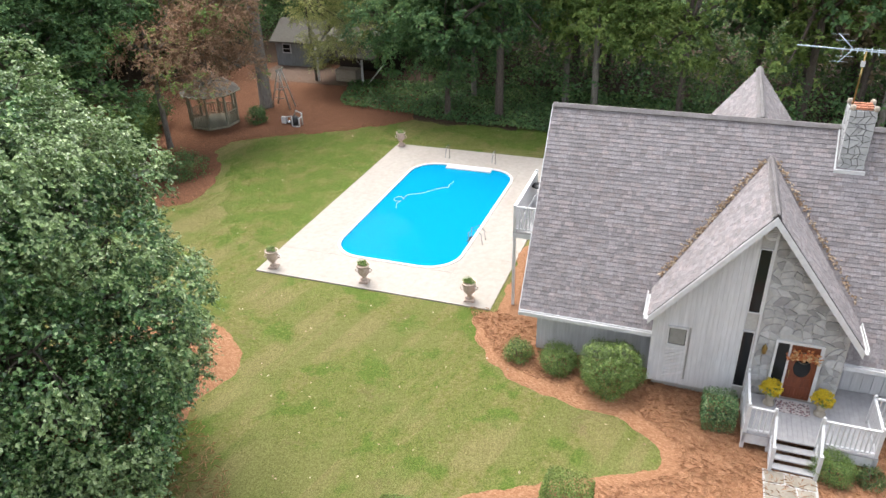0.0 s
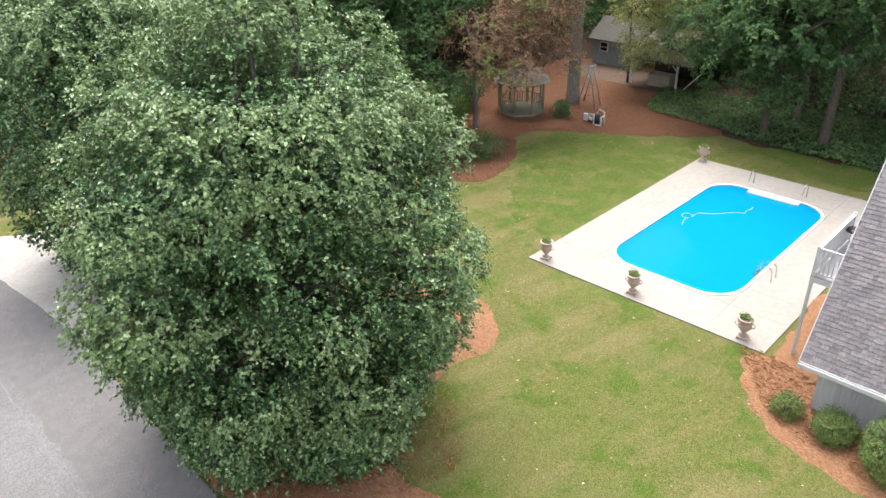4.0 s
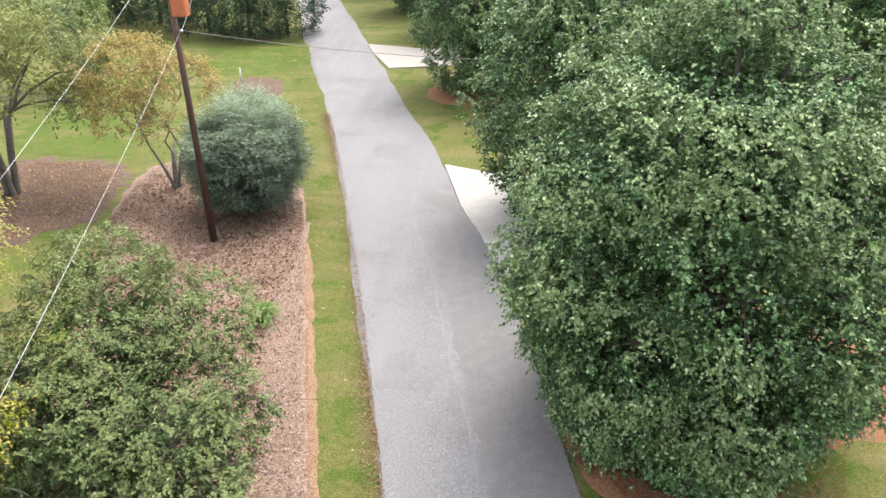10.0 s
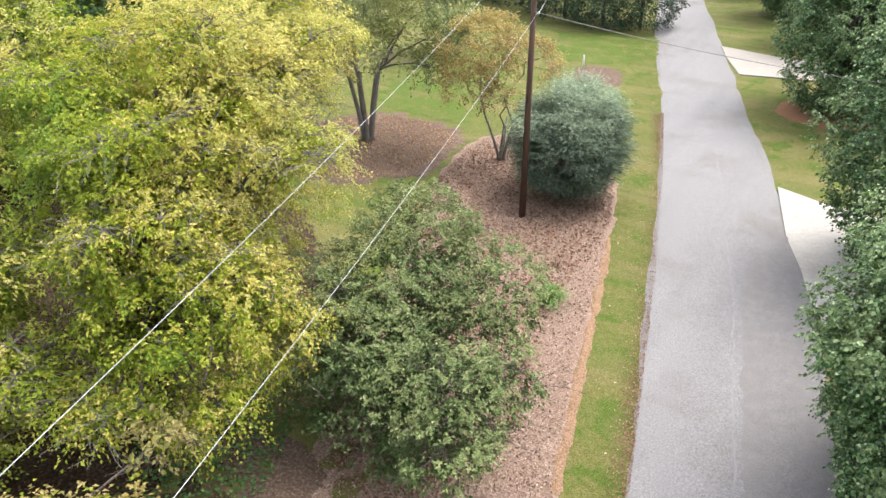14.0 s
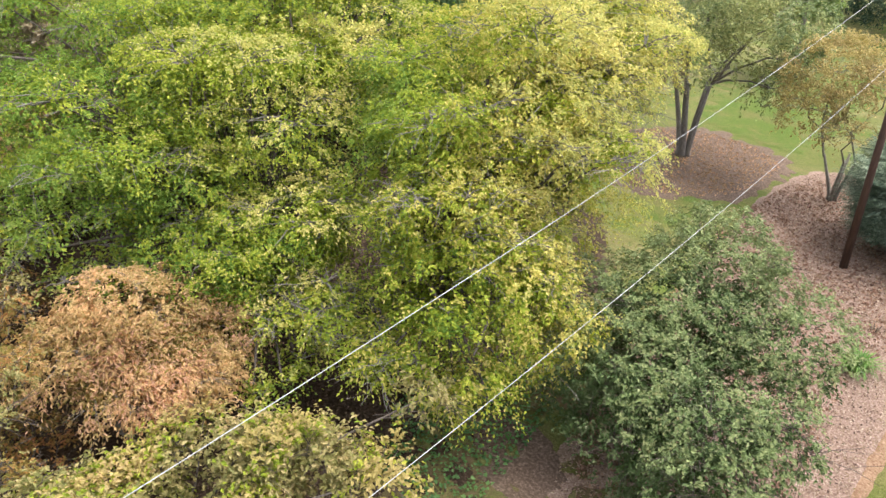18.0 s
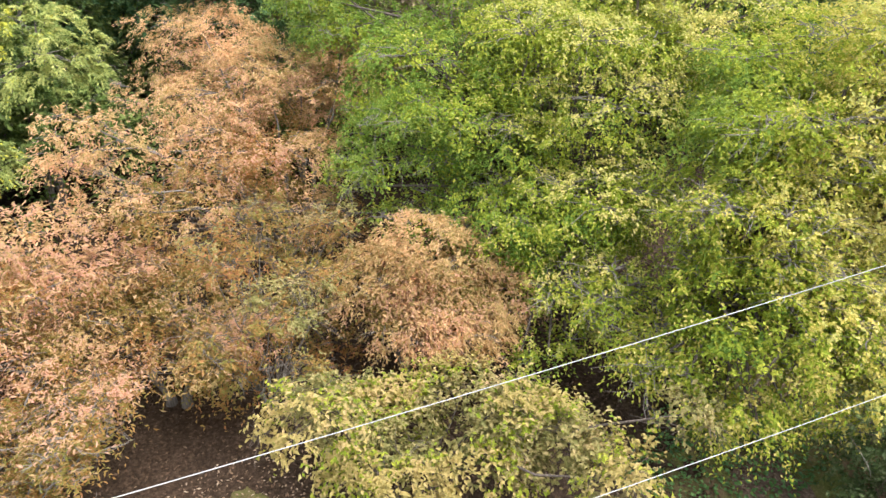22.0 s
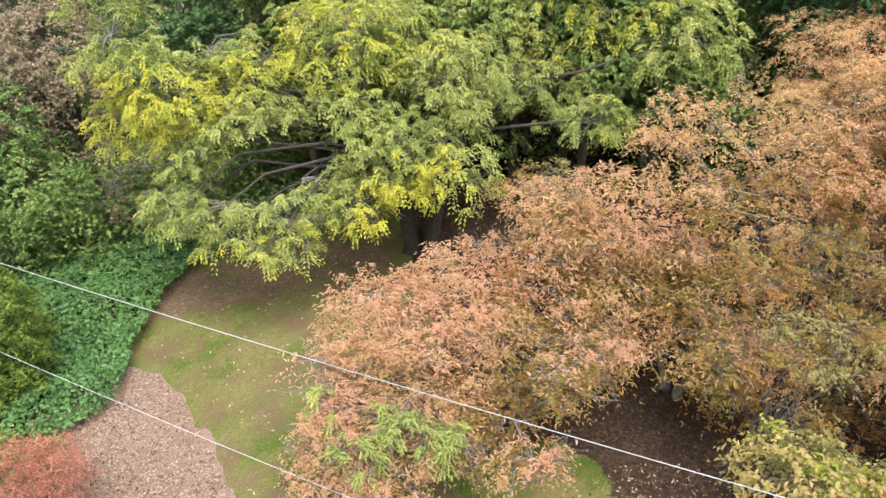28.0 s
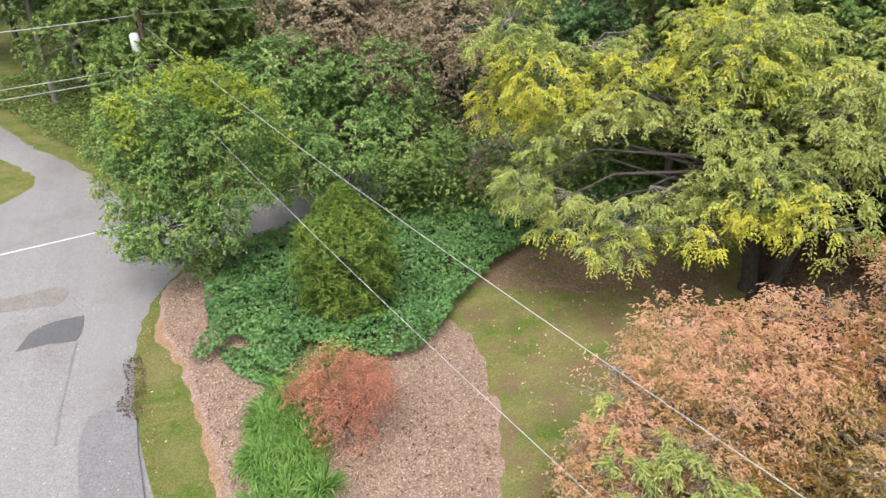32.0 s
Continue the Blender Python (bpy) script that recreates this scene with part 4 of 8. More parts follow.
tagged(link_mesh("road_overlay", slab([(4.16, -20.95), (3.7, -20.6), (3.42, -20.1), (3.36, -18.5), (3.17, -16.5), (2.75, -13.2), (4.2, -12.8), (4.62, -15), (4.92, -17.2), (5.02, -18.3), (5.08, -19.4), (5.0, -20.1), (4.88, -20.6), (4.6, -20.75)], 0.05, 0.086), M["asphalt_overlay"]), "slightly darker resurfaced stretch of the lane", "road patch", kind="structure")
tagged(link_mesh("road_seam", slab([(5.6, -25.2), (5.69, -24.0), (5.72, -22.6), (5.82, -21.0), (5.79, -19.6), (5.7, -19.6), (5.74, -21.0), (5.66, -22.6), (5.61, -24.0), (5.52, -25.2)], 0.05, 0.087), M["asphalt_overlay"]), "dark tar seam along the lane", "road patch", kind="structure")

# concrete aprons of two driveways
tagged(link_mesh("driveway_1", slab([(0.2, 26.7), (-0.55, 28.6), (-1.15, 30.6), (-2.2, 33.4), (-2.5, 34.6), (-3.6, 39.2), (-1.4, 38.3), (1.6, 37.8), (12, 39), (24, 41), (24, 36.5), (12, 35), (4.0, 33.5), (1.6, 30.0), (0.75, 26.9)], -0.05, 0.075), M["apron"]), "pale concrete driveway apron flaring to the lane", "driveway", kind="structure")
tagged(link_mesh("driveway_2", slab([(-13.6, 69), (-12.2, 65), (-10.2, 60.4), (-7.0, 61), (2, 63.5), (14, 66), (13, 70.5), (0, 68), (-7.5, 67.2)], -0.05, 0.07), M["concrete"]), "weathered concrete driveway apron further along the lane", "driveway", kind="structure")

bed("bed_house", [(22.3, 12.3), (20.95, 11.95), (20.6, 12.3), (20.1, 12.35), (19.2, 11.8), (18.2, 10.6), (17.6, 9.2), (17.55, 7.3), (17.75, 5.7), (17.3, 4.2), (16.6, 3.6), (15.9, 3.9), (14.9, 5.1), (13.7, 6.5), (12.0, 8.0), (10.0, 8.6), (9.8, 6.6), (13, -2), (17, -10), (28, -12), (31, 0), (28, 9), (26.4, 13.3), (24.2, 12.8)], M["straw"], "orange-brown pine straw bed round the house", "mulch bed", 0.07, 0.16, 11, rough=0.035, ragged=0.07)
bed("bed_pear", [(14.3, 20.3), (14.2, 21.8), (13, 23), (10, 25), (6.6, 25.6), (2.6, 23.6), (2.0, 18.6), (2.9, 15.2), (5.5, 13.4), (7.4, 12.6), (6.8, 14.2), (7.8, 15.9), (9.6, 17.2), (11.2, 17.9), (12.7, 17.9), (13.8, 18.8)], M["straw"], "pine straw ring under the pear tree", "mulch bed", 0.08, 0.18, 12, rough=0.035, ragged=0.1)
bed("bed_back", [(20.0, 33.0), (21.2, 31.1), (23.2, 31.5), (25.4, 33.2), (27.3, 35.6), (29.2, 36.2), (31.0, 34.8), (33.2, 32.2), (35.6, 30.3), (38.1, 28.8), (39.6, 29.0), (43, 31), (46, 36), (47, 46), (40, 52), (30, 52), (22, 44), (18, 37)], M["shaded_straw"], "reddish pine straw round the gazebo, darkened for canopy shade", "mulch bed", 0.05, 0.3, 13, rough=0.03, ragged=0.25)
bed("woodland_floor_east", [(38.5, 30), (39.4, 24), (41.2, 18), (44, 8), (44, -20), (80, -40), (110, 20), (90, 80), (40, 110), (10, 90), (12, 62), (16, 44), (20, 37), (30, 52), (44, 44)], M["litter"], "brown leaf litter under the woods", "woodland floor", 0.03, 0.9, 14, ragged=1.0)
bed("bed_roadside", [(-3.2, 9.0), (-4.9, 13.5), (-6.3, 18), (-8.8, 27.6), (-10.0, 32), (-11.8, 36.5), (-16, 39.5), (-20.5, 38), (-20.0, 32), (-17.6, 26), (-15.5, 20), (-13.0, 13.0), (-8.5, 8.0)], M["chips"], "wood chip bed beside the lane", "mulch bed", 0.06, 0.2, 15, rough=0.035, ragged=0.2)
bed("bed_trunks", [(-20.6, 33.2), (-22.4, 37.6), (-27.5, 38.5), (-31.5, 35), (-30.5, 29.5), (-25.0, 27.4), (-21.5, 29.5)], M["mulch_brown"], "leaf-strewn mulch circle under the multi-stemmed tree", "mulch bed", 0.06, 0.2, 16, ragged=1.0)
bed("bed_post", [(-17.4, 52.2), (-18.4, 56.2), (-20.6, 57.2), (-21.8, 55.6), (-20.6, 52.6)], M["mulch_brown"], "low mulch mound round a white post", "mulch bed", 0.05, 0.3, 17)
bed("bed_pear_far", [(-0.5, 52), (-1.5, 56), (-5.5, 56), (-5.8, 52.4), (-3, 50.4)], M["straw"], "mulch circle under a far pear tree", "mulch bed", 0.05, 0.3, 18)
bed("litter_west", [(-7.5, 6.5), (-12.5, 9.5), (-17, 17), (-24, 24), (-45, 30), (-70, 20), (-70, -30), (-45, -42), (-26, -25), (-19, -18.5), (-14.5, -12), (-11.5, -5), (-9.0, 1.5)], M["litter"], "dark leaf litter under the autumn trees", "woodland floor", 0.05, 0.35, 19, ragged=0.8, rough=0.03)
bed("bed_south", [(-6.1, -12.5), (-7.6, -16.5), (-8.3, -20.5), (-6.9, -22.6), (-3.6, -21.6), (-0.3, -23.4), (0.5, -25), (0.6, -28.6), (1.9, -28.9), (2.5, -27.3), (2.65, -25.6), (2.5, -24.4), (1.9, -22.4), (1.62, -20.6), (1.3, -18), (1.0, -15.8), (0.2, -9), (-4, -9)], M["chips"], "pinkish wood chip bed beside the lane", "mulch bed", 0.06, 0.2, 20, rough=0.035, ragged=0.2)
bed("ivy_soil", [(0.55, -28.8), (0.2, -25.8), (-0.4, -24.4), (-1.8, -23.2), (-4.2, -21.4), (-7.0, -21.8), (-9.5, -24.5), (-13.2, -26.8), (-21, -27), (-30, -34), (-20, -36.5), (-10, -33.2), (-3, -31.0), (0.2, -29.9)], M["litter"], "dark soil under the ivy", "ground cover bed", 0.08, 0.3, 21)
bed("woodland_floor_south", [(-26, -28), (-40, -36), (-60, -42), (-90, -60), (-60, -110), (0, -110), (4, -62), (-4, -46), (-12, -40), (-28, -45)], M["litter"], "brown litter under the roadside woods", "woodland floor", 0.03, 0.9, 22, ragged=1.0)
bed("clay_edge", [(-4.75, 13.0), (-6.3, 19), (-8.8, 28), (-9.0, 28), (-6.55, 18.6), (-4.98, 13.0)], M["clay"], "bare orange clay along the bed's edge", "soil edge", 0.05, 0.08, 23, ragged=0.13, per=12)
bed("clay_edge_south", [(2.74, -25.4), (2.66, -24.4), (1.96, -22.4), (1.72, -20.8), (1.4, -18), (1.06, -15), (0.84, -15), (1.16, -18), (1.5, -20.8), (1.74, -22.4), (2.44, -24.5), (2.56, -25.4)], M["clay"], "bare clay along the south bed", "soil edge", 0.05, 0.08, 24, ragged=0.13, per=12)
bed("worn_lawn", [(-6.0, -11.2), (-7.7, -16.5), (-8.5, -21), (-9.3, -24.2), (-13.0, -26.4), (-18.5, -24.5), (-20.5, -20.5), (-15.5, -13), (-12, -8.5), (-8.5, -8)], M["worn_lawn"], "worn lawn of thin grass and bare soil", "lawn", 0.03, 0.3, 25, ragged=0.6)
bed("worn_ground", [(-8.6, 8.2), (-9.2, 11.6), (-11.5, 13.5), (-14.5, 16), (-18, 17.5), (-20, 14), (-15.5, 7.5), (-12, 4.5), (-9.4, 5.6)], M["worn_lawn"], "thin grass and bare soil under the trees", "lawn", 0.07, 0.3, 26, ragged=1.6)
bed("bare_soil", [(-9.6, -24.2), (-13, -26.0), (-17.5, -24.6), (-19.4, -21), (-16.5, -18.6), (-14.4, -20.4), (-12, -22.8)], M["edge_soil"], "bare brown soil under the walnut", "soil", 0.035, 0.2, 30, ragged=1.3)
bed("soil_by_bush", [(-14.1, 10.0), (-14.2, 11.4), (-12.6, 11.9), (-11.2, 11.4), (-10.3, 10.2), (-11.2, 8.7), (-12.6, 8.5)], M["mulch_brown"], "bare brown soil between bush and maples", "soil", 0.09, 0.2, 31, ragged=1.0)
bed("grass_patch", [(-12.0, -10.5), (-13.7, -9.6), (-14.7, -8.0), (-14.6, -6.4), (-13.2, -6.1), (-11.0, -7.6), (-10.3, -9.2)], M["lawn"], "fresh green grass patch under the trees", "lawn", 0.1, 0.2, 32, ragged=0.9)
# shade beside the pool is laid on as a darker green sheet
bed("damp_lawn", [(22.4, 29.2), (27.5, 33.4), (32.1, 34.6), (35.1, 32.2), (35.9, 28.5), (30.1, 25.3), (22.9, 23.2), (19.7, 24.1)], M["damp_lawn"], "greener lawn near the woods, shade painted into its colour", "lawn", 0.012, 0.3, 33, ragged=1.6, rough=0.004)
bed("damp_lawn_far", [(-32.8, 44.8), (-34, 52), (-29, 58), (-26, 52), (-24, 44), (-23.4, 39.4), (-26.5, 39.6), (-30, 40)], M["damp_lawn"], "green lawn behind the multi-stemmed tree", "lawn", 0.012, 0.3, 36, ragged=1.2, rough=0.004)
bed("damp_lawn_corner", [(-28.2, 67), (-20.3, 69.5), (-17.4, 61), (-19.5, 58.8), (-24, 58.6)], M["damp_lawn"], "green lawn before the conifers", "lawn", 0.012, 0.3, 37, ragged=1.0, rough=0.004)
bed("damp_lawn_strip", [(38.8, 25.5), (40.8, 19.8), (37.7, 18.2), (37.0, 21.0)], M["damp_lawn"], "green lawn strip behind the pool, shade painted into its colour", "lawn", 0.012, 0.25, 34, ragged=0.5, rough=0.004)
bed("worn_ground_west", [(-10.2, -6.0), (-13.5, -6.2), (-15.0, -4.0), (-13, -2.2), (-10.0, -3.0)], M["worn_lawn"], "patch of grass between the trees", "lawn", 0.08, 0.3, 27, ragged=0.5)
M["seam"] = plain("pale_worn_seam", ((0.3, (0.15, 0.146, 0.148)), (0.7, (0.27, 0.262, 0.264))), 30, 0.9)


SEAM1 = [(-7.9, 43.4), (-6.6, 39.2), (-4.5, 31.8), (-3.0, 26.5), (-1.8, 20.9), (-0.9, 17.3), (-0.4, 14.7), (0.6, 10)]


def road_seam(name, pts, w, material, label, seed, z=0.0):
    """A thin wandering line on the asphalt."""
    g, bm, rows = random.Random(seed), bmesh.new(), []
    for (x0, y0), (x1, y1) in zip(pts, pts[1:]):
        n = max(2, int(math.hypot(x1 - x0, y1 - y0) / 0.35))
        for k in range(n):
            f = k / n
            x, y = x0 + (x1 - x0) * f + g.uniform(-0.04, 0.04), y0 + (y1 - y0) * f
            ww = w * g.uniform(0.3, 1.2)
            rows.append([bm.verts.new((x - ww / 2, y, z)), bm.verts.new((x + ww / 2, y, z))])
    for a, b in zip(rows, rows[1:]):
        bm.faces.new((a[0], a[1], b[1], b[0]))
    tagged(link_mesh(name, bm, M[material]), label, "road marking", kind="structure")


road_seam("road_seam", SEAM1, 0.07, "seam", "pale paving seam along the lane", 5, 0.088)
def lane_half(name, left, right, material, label, ragged=0.1, seed=8):
    """A thin skin over half the lane that carries painted tree shade."""
    g, bm, rows = random.Random(seed), bmesh.new(), []
    for i in range(len(left) - 1):
        for k in range(12):
            f = k / 12
            a, b = Vector(left[i]).lerp(Vector(left[i + 1]), f), Vector(right[i]).lerp(Vector(right[i + 1]), f)
            a.x += g.uniform(-ragged, ragged)
            rows.append([bm.verts.new((*a.lerp(b, u), 0.042 + 0.05 * math.sin(math.pi * (0.5 + 0.49 * u)))) for u in (0, 0.25, 0.5, 0.75, 0.97)])
    for p, q in zip(rows, rows[1:]):
        for k in range(4):
            bm.faces.new((p[k], p[k + 1], q[k + 1], q[k]))
    tagged(link_mesh(name, bm, material), label, "road", kind="structure")


# darker asphalt colour: the pear trees' soft shadow painted along the lane
M["asphalt_shade"] = plain("shaded_asphalt", ((0.3, (0.09, 0.083, 0.08)), (0.5, (0.158, 0.147, 0.143)), (0.7, (0.25, 0.234, 0.228))), 32, 0.86, big=0.6, bumps=0.5, detail=8, stain=(1.3, 1.29, 1.285))
lane_half("relaid_lane", [(-2.2, 33.5), (-3.2, 30.0), (-2.7, 26.5), (-1.5, 20.9), (-0.7, 17.3), (-0.2, 14.7), (0.9, 9.6), (2.6, 2.0), (4.3, -8.0)], [(-2.1, 33.5), (-0.85, 30.0), (0.15, 26.5), (1.3, 20.9), (2.0, 17.3), (2.5, 14.7), (3.7, 9.6), (5.4, 2.0), (7.5, -8.0)], M["asphalt_shade"], "half of the lane darkened with the pear trees' painted shade")

# ---- the house ----
def on_house(name, label, category, x=0.0, y=0.0, z=0.0, group="", kind="", rz=0.0):
    return thing(name, HOUSE @ pose(x, y, z, 0, 0, rz), label, category, group, kind)


house = on_house("house", "grey wood-sided house with steep shingle roofs and a stone entrance gable", "house")
EAVE, RIDGE, SLOPE = (20.6, 2.1), (24.9, 8.08), 1.3907
BACK = 2 * RIDGE[0] - EAVE[0]
# walls
part("wall", box(-4.35, 21.26, 0.0, 10.6, 21.46, 2.75), M["siding"], house)
part("wall", prism([(21.46, 0), (28.4, 0), (28.4, 2.9), (24.9, 7.8), (21.46, 3.0)], 0, -4.35, -4.15), M["siding"], house)
part("wall", prism([(21.46, 0), (28.4, 0), (28.4, 2.9), (24.9, 7.8), (21.46, 3.0)], 0, 10.4, 10.6), M["siding"], house)
part("wall", box(-4.15, 28.2, 0, 10.4, 28.4, 2.9), M["siding"], house)
# entrance gable: wall behind boards and stone
GX0, GX1, GAP, GZ = -0.36, 5.2, (2.48, 6.94), 3.42
part("wall", prism([(GX0, 0.42), (GX1, 0.42), (GX1, GZ), (GAP[0], GAP[1]), (GX0, GZ)], 1, 20.26, 20.42), M["mortar"], house)
part("wall", box(GX0 + 0.02, 20.42, 0.42, GX0 + 0.18, 21.26, 3.0), M["siding"], house)
part("wall", box(GX1 - 0.18, 20.42, 0.42, GX1 - 0.02, 21.26, 3.0), M["siding"], house)
part("foundation", box(GX0 + 0.15, 20.5, -0.05, GX1 - 0.1, 21.2, 0.42), M["mortar"], house, "shaded block foundation")


def roof_plane(name, a, b, c, d, thick, material, label=""):
    """A roof deck through four corners."""
    bm = bmesh.new()
    a, b, c, d = [Vector(p) for p in (a, b, c, d)]
    n = (b - a).cross(d - a).normalized()
    if n.z < 0:
        n = -n
    top = [bm.verts.new(p) for p in (a, b, c, d)]
    low = [bm.verts.new(p - n * thick) for p in (a, b, c, d)]
    bm.faces.new(top)
    bm.faces.new(low[::-1])
    for k in range(4):
        bm.faces.new((top[k], low[k], low[(k + 1) % 4], top[(k + 1) % 4]))
    bmesh.ops.recalc_face_normals(bm, faces=bm.faces)
    return part(name, bm, material, house, label)


RX0, RX1 = -4.85, 11.1
front_roof = roof_plane("roof", (RX0, *EAVE), (RX1, *EAVE), (RX1, *RIDGE), (RX0, *RIDGE), 0.14, M["felt_shadow"])
roof_plane("roof", (RX0, BACK, 2.1), (RX1, BACK, 2.1), (RX1, *RIDGE), (RX0, *RIDGE), 0.14, M["shingles"])
GE0, GE1, GTOP, GLOW = -0.56, 5.46, 7.1, 3.24
GBACK = EAVE[0] + (GTOP - EAVE[1]) / SLOPE
GLB = EAVE[0] + (GLOW - EAVE[1]) / SLOPE
gable_l = roof_plane("roof", (GE0, 19.68, GLOW), (GAP[0], 19.68, GTOP), (GAP[0], GBACK + 0.25, GTOP), (GE0, GLB + 0.25, GLOW), 0.14, M["felt_shadow"])
gable_r = roof_plane("roof", (GE1, 19.68, GLOW), (GAP[0], 19.68, GTOP), (GAP[0], GBACK + 0.25, GTOP), (GE1, GLB + 0.25, GLOW), 0.14, M["felt_shadow"])
# rear gable, its ridge running to the back
RR = (2.05, 8.45)
roof_plane("roof", (RR[0] - 2.9, 30.2, 4.6), (RR[0], 30.2, RR[1]), (RR[0], 24.85, 8.1), (RR[0] - 2.9, 26, 4.32), 0.14, M["felt_shadow"])
roof_plane("roof", (RR[0] + 2.9, 30.2, 4.6), (RR[0], 30.2, RR[1]), (RR[0], 24.85, 8.1), (RR[0] + 2.9, 26, 4.32), 0.14, M["felt_shadow"])
part("wall", prism([(RR[0] - 2.6, 2), (RR[0] + 2.6, 2), (RR[0] + 2.6, 4.8), (RR[0], 8.3), (RR[0] - 2.6, 4.8)], 1, 29.7, 29.9), M["siding"], house)

# fascias, rakes, gutters
part("fascia", box(RX0, EAVE[0] - 0.05, EAVE[1] - 0.2, GE0 + 0.4, EAVE[0] - 0.005, EAVE[1] - 0.02), M["trim"], house, "pale painted fascia")
part("fascia", box(GE1 - 0.2, EAVE[0] - 0.05, EAVE[1] - 0.2, RX1, EAVE[0] - 0.005, EAVE[1] - 0.02), M["trim"], house, "pale painted fascia")
for x0, x1 in ((RX0, GE0 + 0.3), (GE1 - 0.2, RX1)):
    bm = box(x0, EAVE[0] - 0.19, EAVE[1] - 0.15, x1, EAVE[0] - 0.052, EAVE[1] - 0.12)
    box(x0, EAVE[0] - 0.19, EAVE[1] - 0.12, x1, EAVE[0] - 0.165, EAVE[1] - 0.01, bm)
    part("gutter", bm, M["trim"], house, "pale gutter with fallen leaves")
for sx in (GE0, GE1):
    part("rake_board", prism([(sx, GLOW - 0.28), (sx, GLOW - 0.03), (GAP[0], GTOP - 0.03), (GAP[0], GTOP - 0.28)], 1, 19.62, 19.675), M["trim"], house, "pale rake board")
    part("soffit", prism([(sx, GLOW - 0.2), (sx, GLOW - 0.17), (GAP[0], GTOP - 0.2), (GAP[0], GTOP - 0.23)], 1, 19.68, 20.26), M["siding"], house)
    s = 1 if sx > 0 else -1
    bm = box(min(sx, sx + s * 0.14), 19.7, GLOW - 0.17, max(sx, sx + s * 0.14), 21.2, GLOW - 0.14)
    box(sx + s * 0.12, 19.7, GLOW - 0.14, sx + s * 0.145, 21.2, GLOW - 0.02, bm)
    part("gutter", bm, M["trim"], house, "pale gutter full of leaves")
for x in (RX0, RX1):
    part("rake_board", prism([(EAVE[0], EAVE[1] - 0.22), EAVE, RIDGE, (RIDGE[0], RIDGE[1] - 0.25)], 0, x - 0.03, x - 0.004 if x < 0 else x + 0.03), M["trim"], house, "pale rake board")
    part("rake_board", prism([(BACK, EAVE[1] - 0.22), (BACK, EAVE[1]), RIDGE, (RIDGE[0], RIDGE[1] - 0.25)], 0, x - 0.03, x - 0.004 if x < 0 else x + 0.03), M["trim"], house, "pale rake board")


def cap_run(a, b, count, w=0.13):
    """Bent cap shingles along a ridge."""
    a, b = Vector(a), Vector(b)
    d = (b - a) / count
    side = Vector((d.y, -d.x, 0)).normalized()
    for i in range(count):
        p, q = a + d * i, a + d * (i + 1.25)
        bm = bmesh.new()
        rows = []
        for r, lift in ((p, 0.052), (q, 0.042)):
            rows.append([bm.verts.new(r + side * s * w + Vector((0, 0, z + lift))) for s, z in ((-1, -0.11), (-0.25, 0.0), (0.25, 0.0), (1, -0.11))])
        for k in range(3):
            bm.faces.new((rows[0][k], rows[0][k + 1], rows[1][k + 1], rows[1][k]))
        r = bmesh.ops.solidify(bm, geom=bm.faces[:], thickness=0.012)
        part("ridge_cap", bm, M["ridge_cap"], house)


cap_run((RX0, 24.9, 8.08), (4.35, 24.9, 8.08), 30)
cap_run((5.2, 24.9, 8.08), (RX1, 24.9, 8.08), 18)
cap_run((GAP[0], 19.66, GTOP), (GAP[0], GBACK, GTOP), 15)
cap_run((RR[0], 30.2, RR[1]), (RR[0], 25.1, 8.12), 13, 0.14)

# vertical boards of the entrance gable and the main wall
def gable_top(x):
    return GZ + (GAP[1] - GZ) * (1 - abs(x - GAP[0]) / (GAP[0] - GX0)) if x < GAP[0] else GZ + (GAP[1] - GZ) * (1 - (x - GAP[0]) / (GX1 - GAP[0]))


BW = 0.145
x = GX0
while x < 2.26:
    x1 = min(x + BW, 2.28)
    spans = [(0.42, None)]
    if x1 > 0.1 and x < 0.72:
        spans = [(0.42, 0.62), (2.68, None)]
    for z0, z1 in spans:
        t0, t1 = (gable_top(x) - 0.02, gable_top(x1) - 0.02) if z1 is None else (z1, z1)
        part("board", prism([(x + 0.002, z0), (x1 - 0.002, z0), (x1 - 0.002, t1), (x + 0.002, t0)], 1, 20.215, 20.257), M["siding"], house)
    x = x1
x = -4.35
while x < GX0 - 0.02:
    part("board", box(x + 0.002, 21.225, 0.12, min(x + BW, GX0) - 0.002, 21.257, 2.3), M["siding"], house)
    x += BW
x = GX1
while x < 10.5:
    part("board", box(x + 0.002, 21.225, 0.12, min(x + BW, 10.6) - 0.002, 21.257, 2.3), M["siding"], house)
    x += BW * 2
part("corner_board", box(GX0 - 0.03, 20.19, 0.42, GX0 + 0.07, 20.262, 3.2), M["trim"], house)
part("corner_board", box(2.63, 20.185, 0.5, 2.7, 20.25, 6.5), M["trim"], house, "pale strip between boards and stone")


def window(x0, z0, x1, z1, y, name="window", w=0.05):
    bm = box(x0 - w, y - 0.05, z0 - w, x0, y, z1 + w)
    box(x1, y - 0.05, z0 - w, x1 + w, y, z1 + w, bm)
    box(x0, y - 0.05, z1, x1, y, z1 + w, bm)
    box(x0, y - 0.06, z0 - w, x1, y, z0, bm)
    f = part(name, bm, M["trim"], house)
    part("pane", box(x0, y - 0.02, z0, x1, y - 0.005, z1), M["glass"], f, "dark reflecting pane")
    return f


window(2.3, 3.62, 2.6, 5.76, 20.23, w=0.03)
window(2.28, 0.82, 2.58, 2.9, 20.23, w=0.03)
small = window(0.14, 2.0, 0.66, 2.62, 20.2, w=0.06)
# added sheet outside the glass, giving the pane a pale reflection
part("blind", box(0.16, 20.174, 2.02, 0.64, 20.178, 2.6), M["blind"], small, "pale sheet before the pane for its grey reflection")
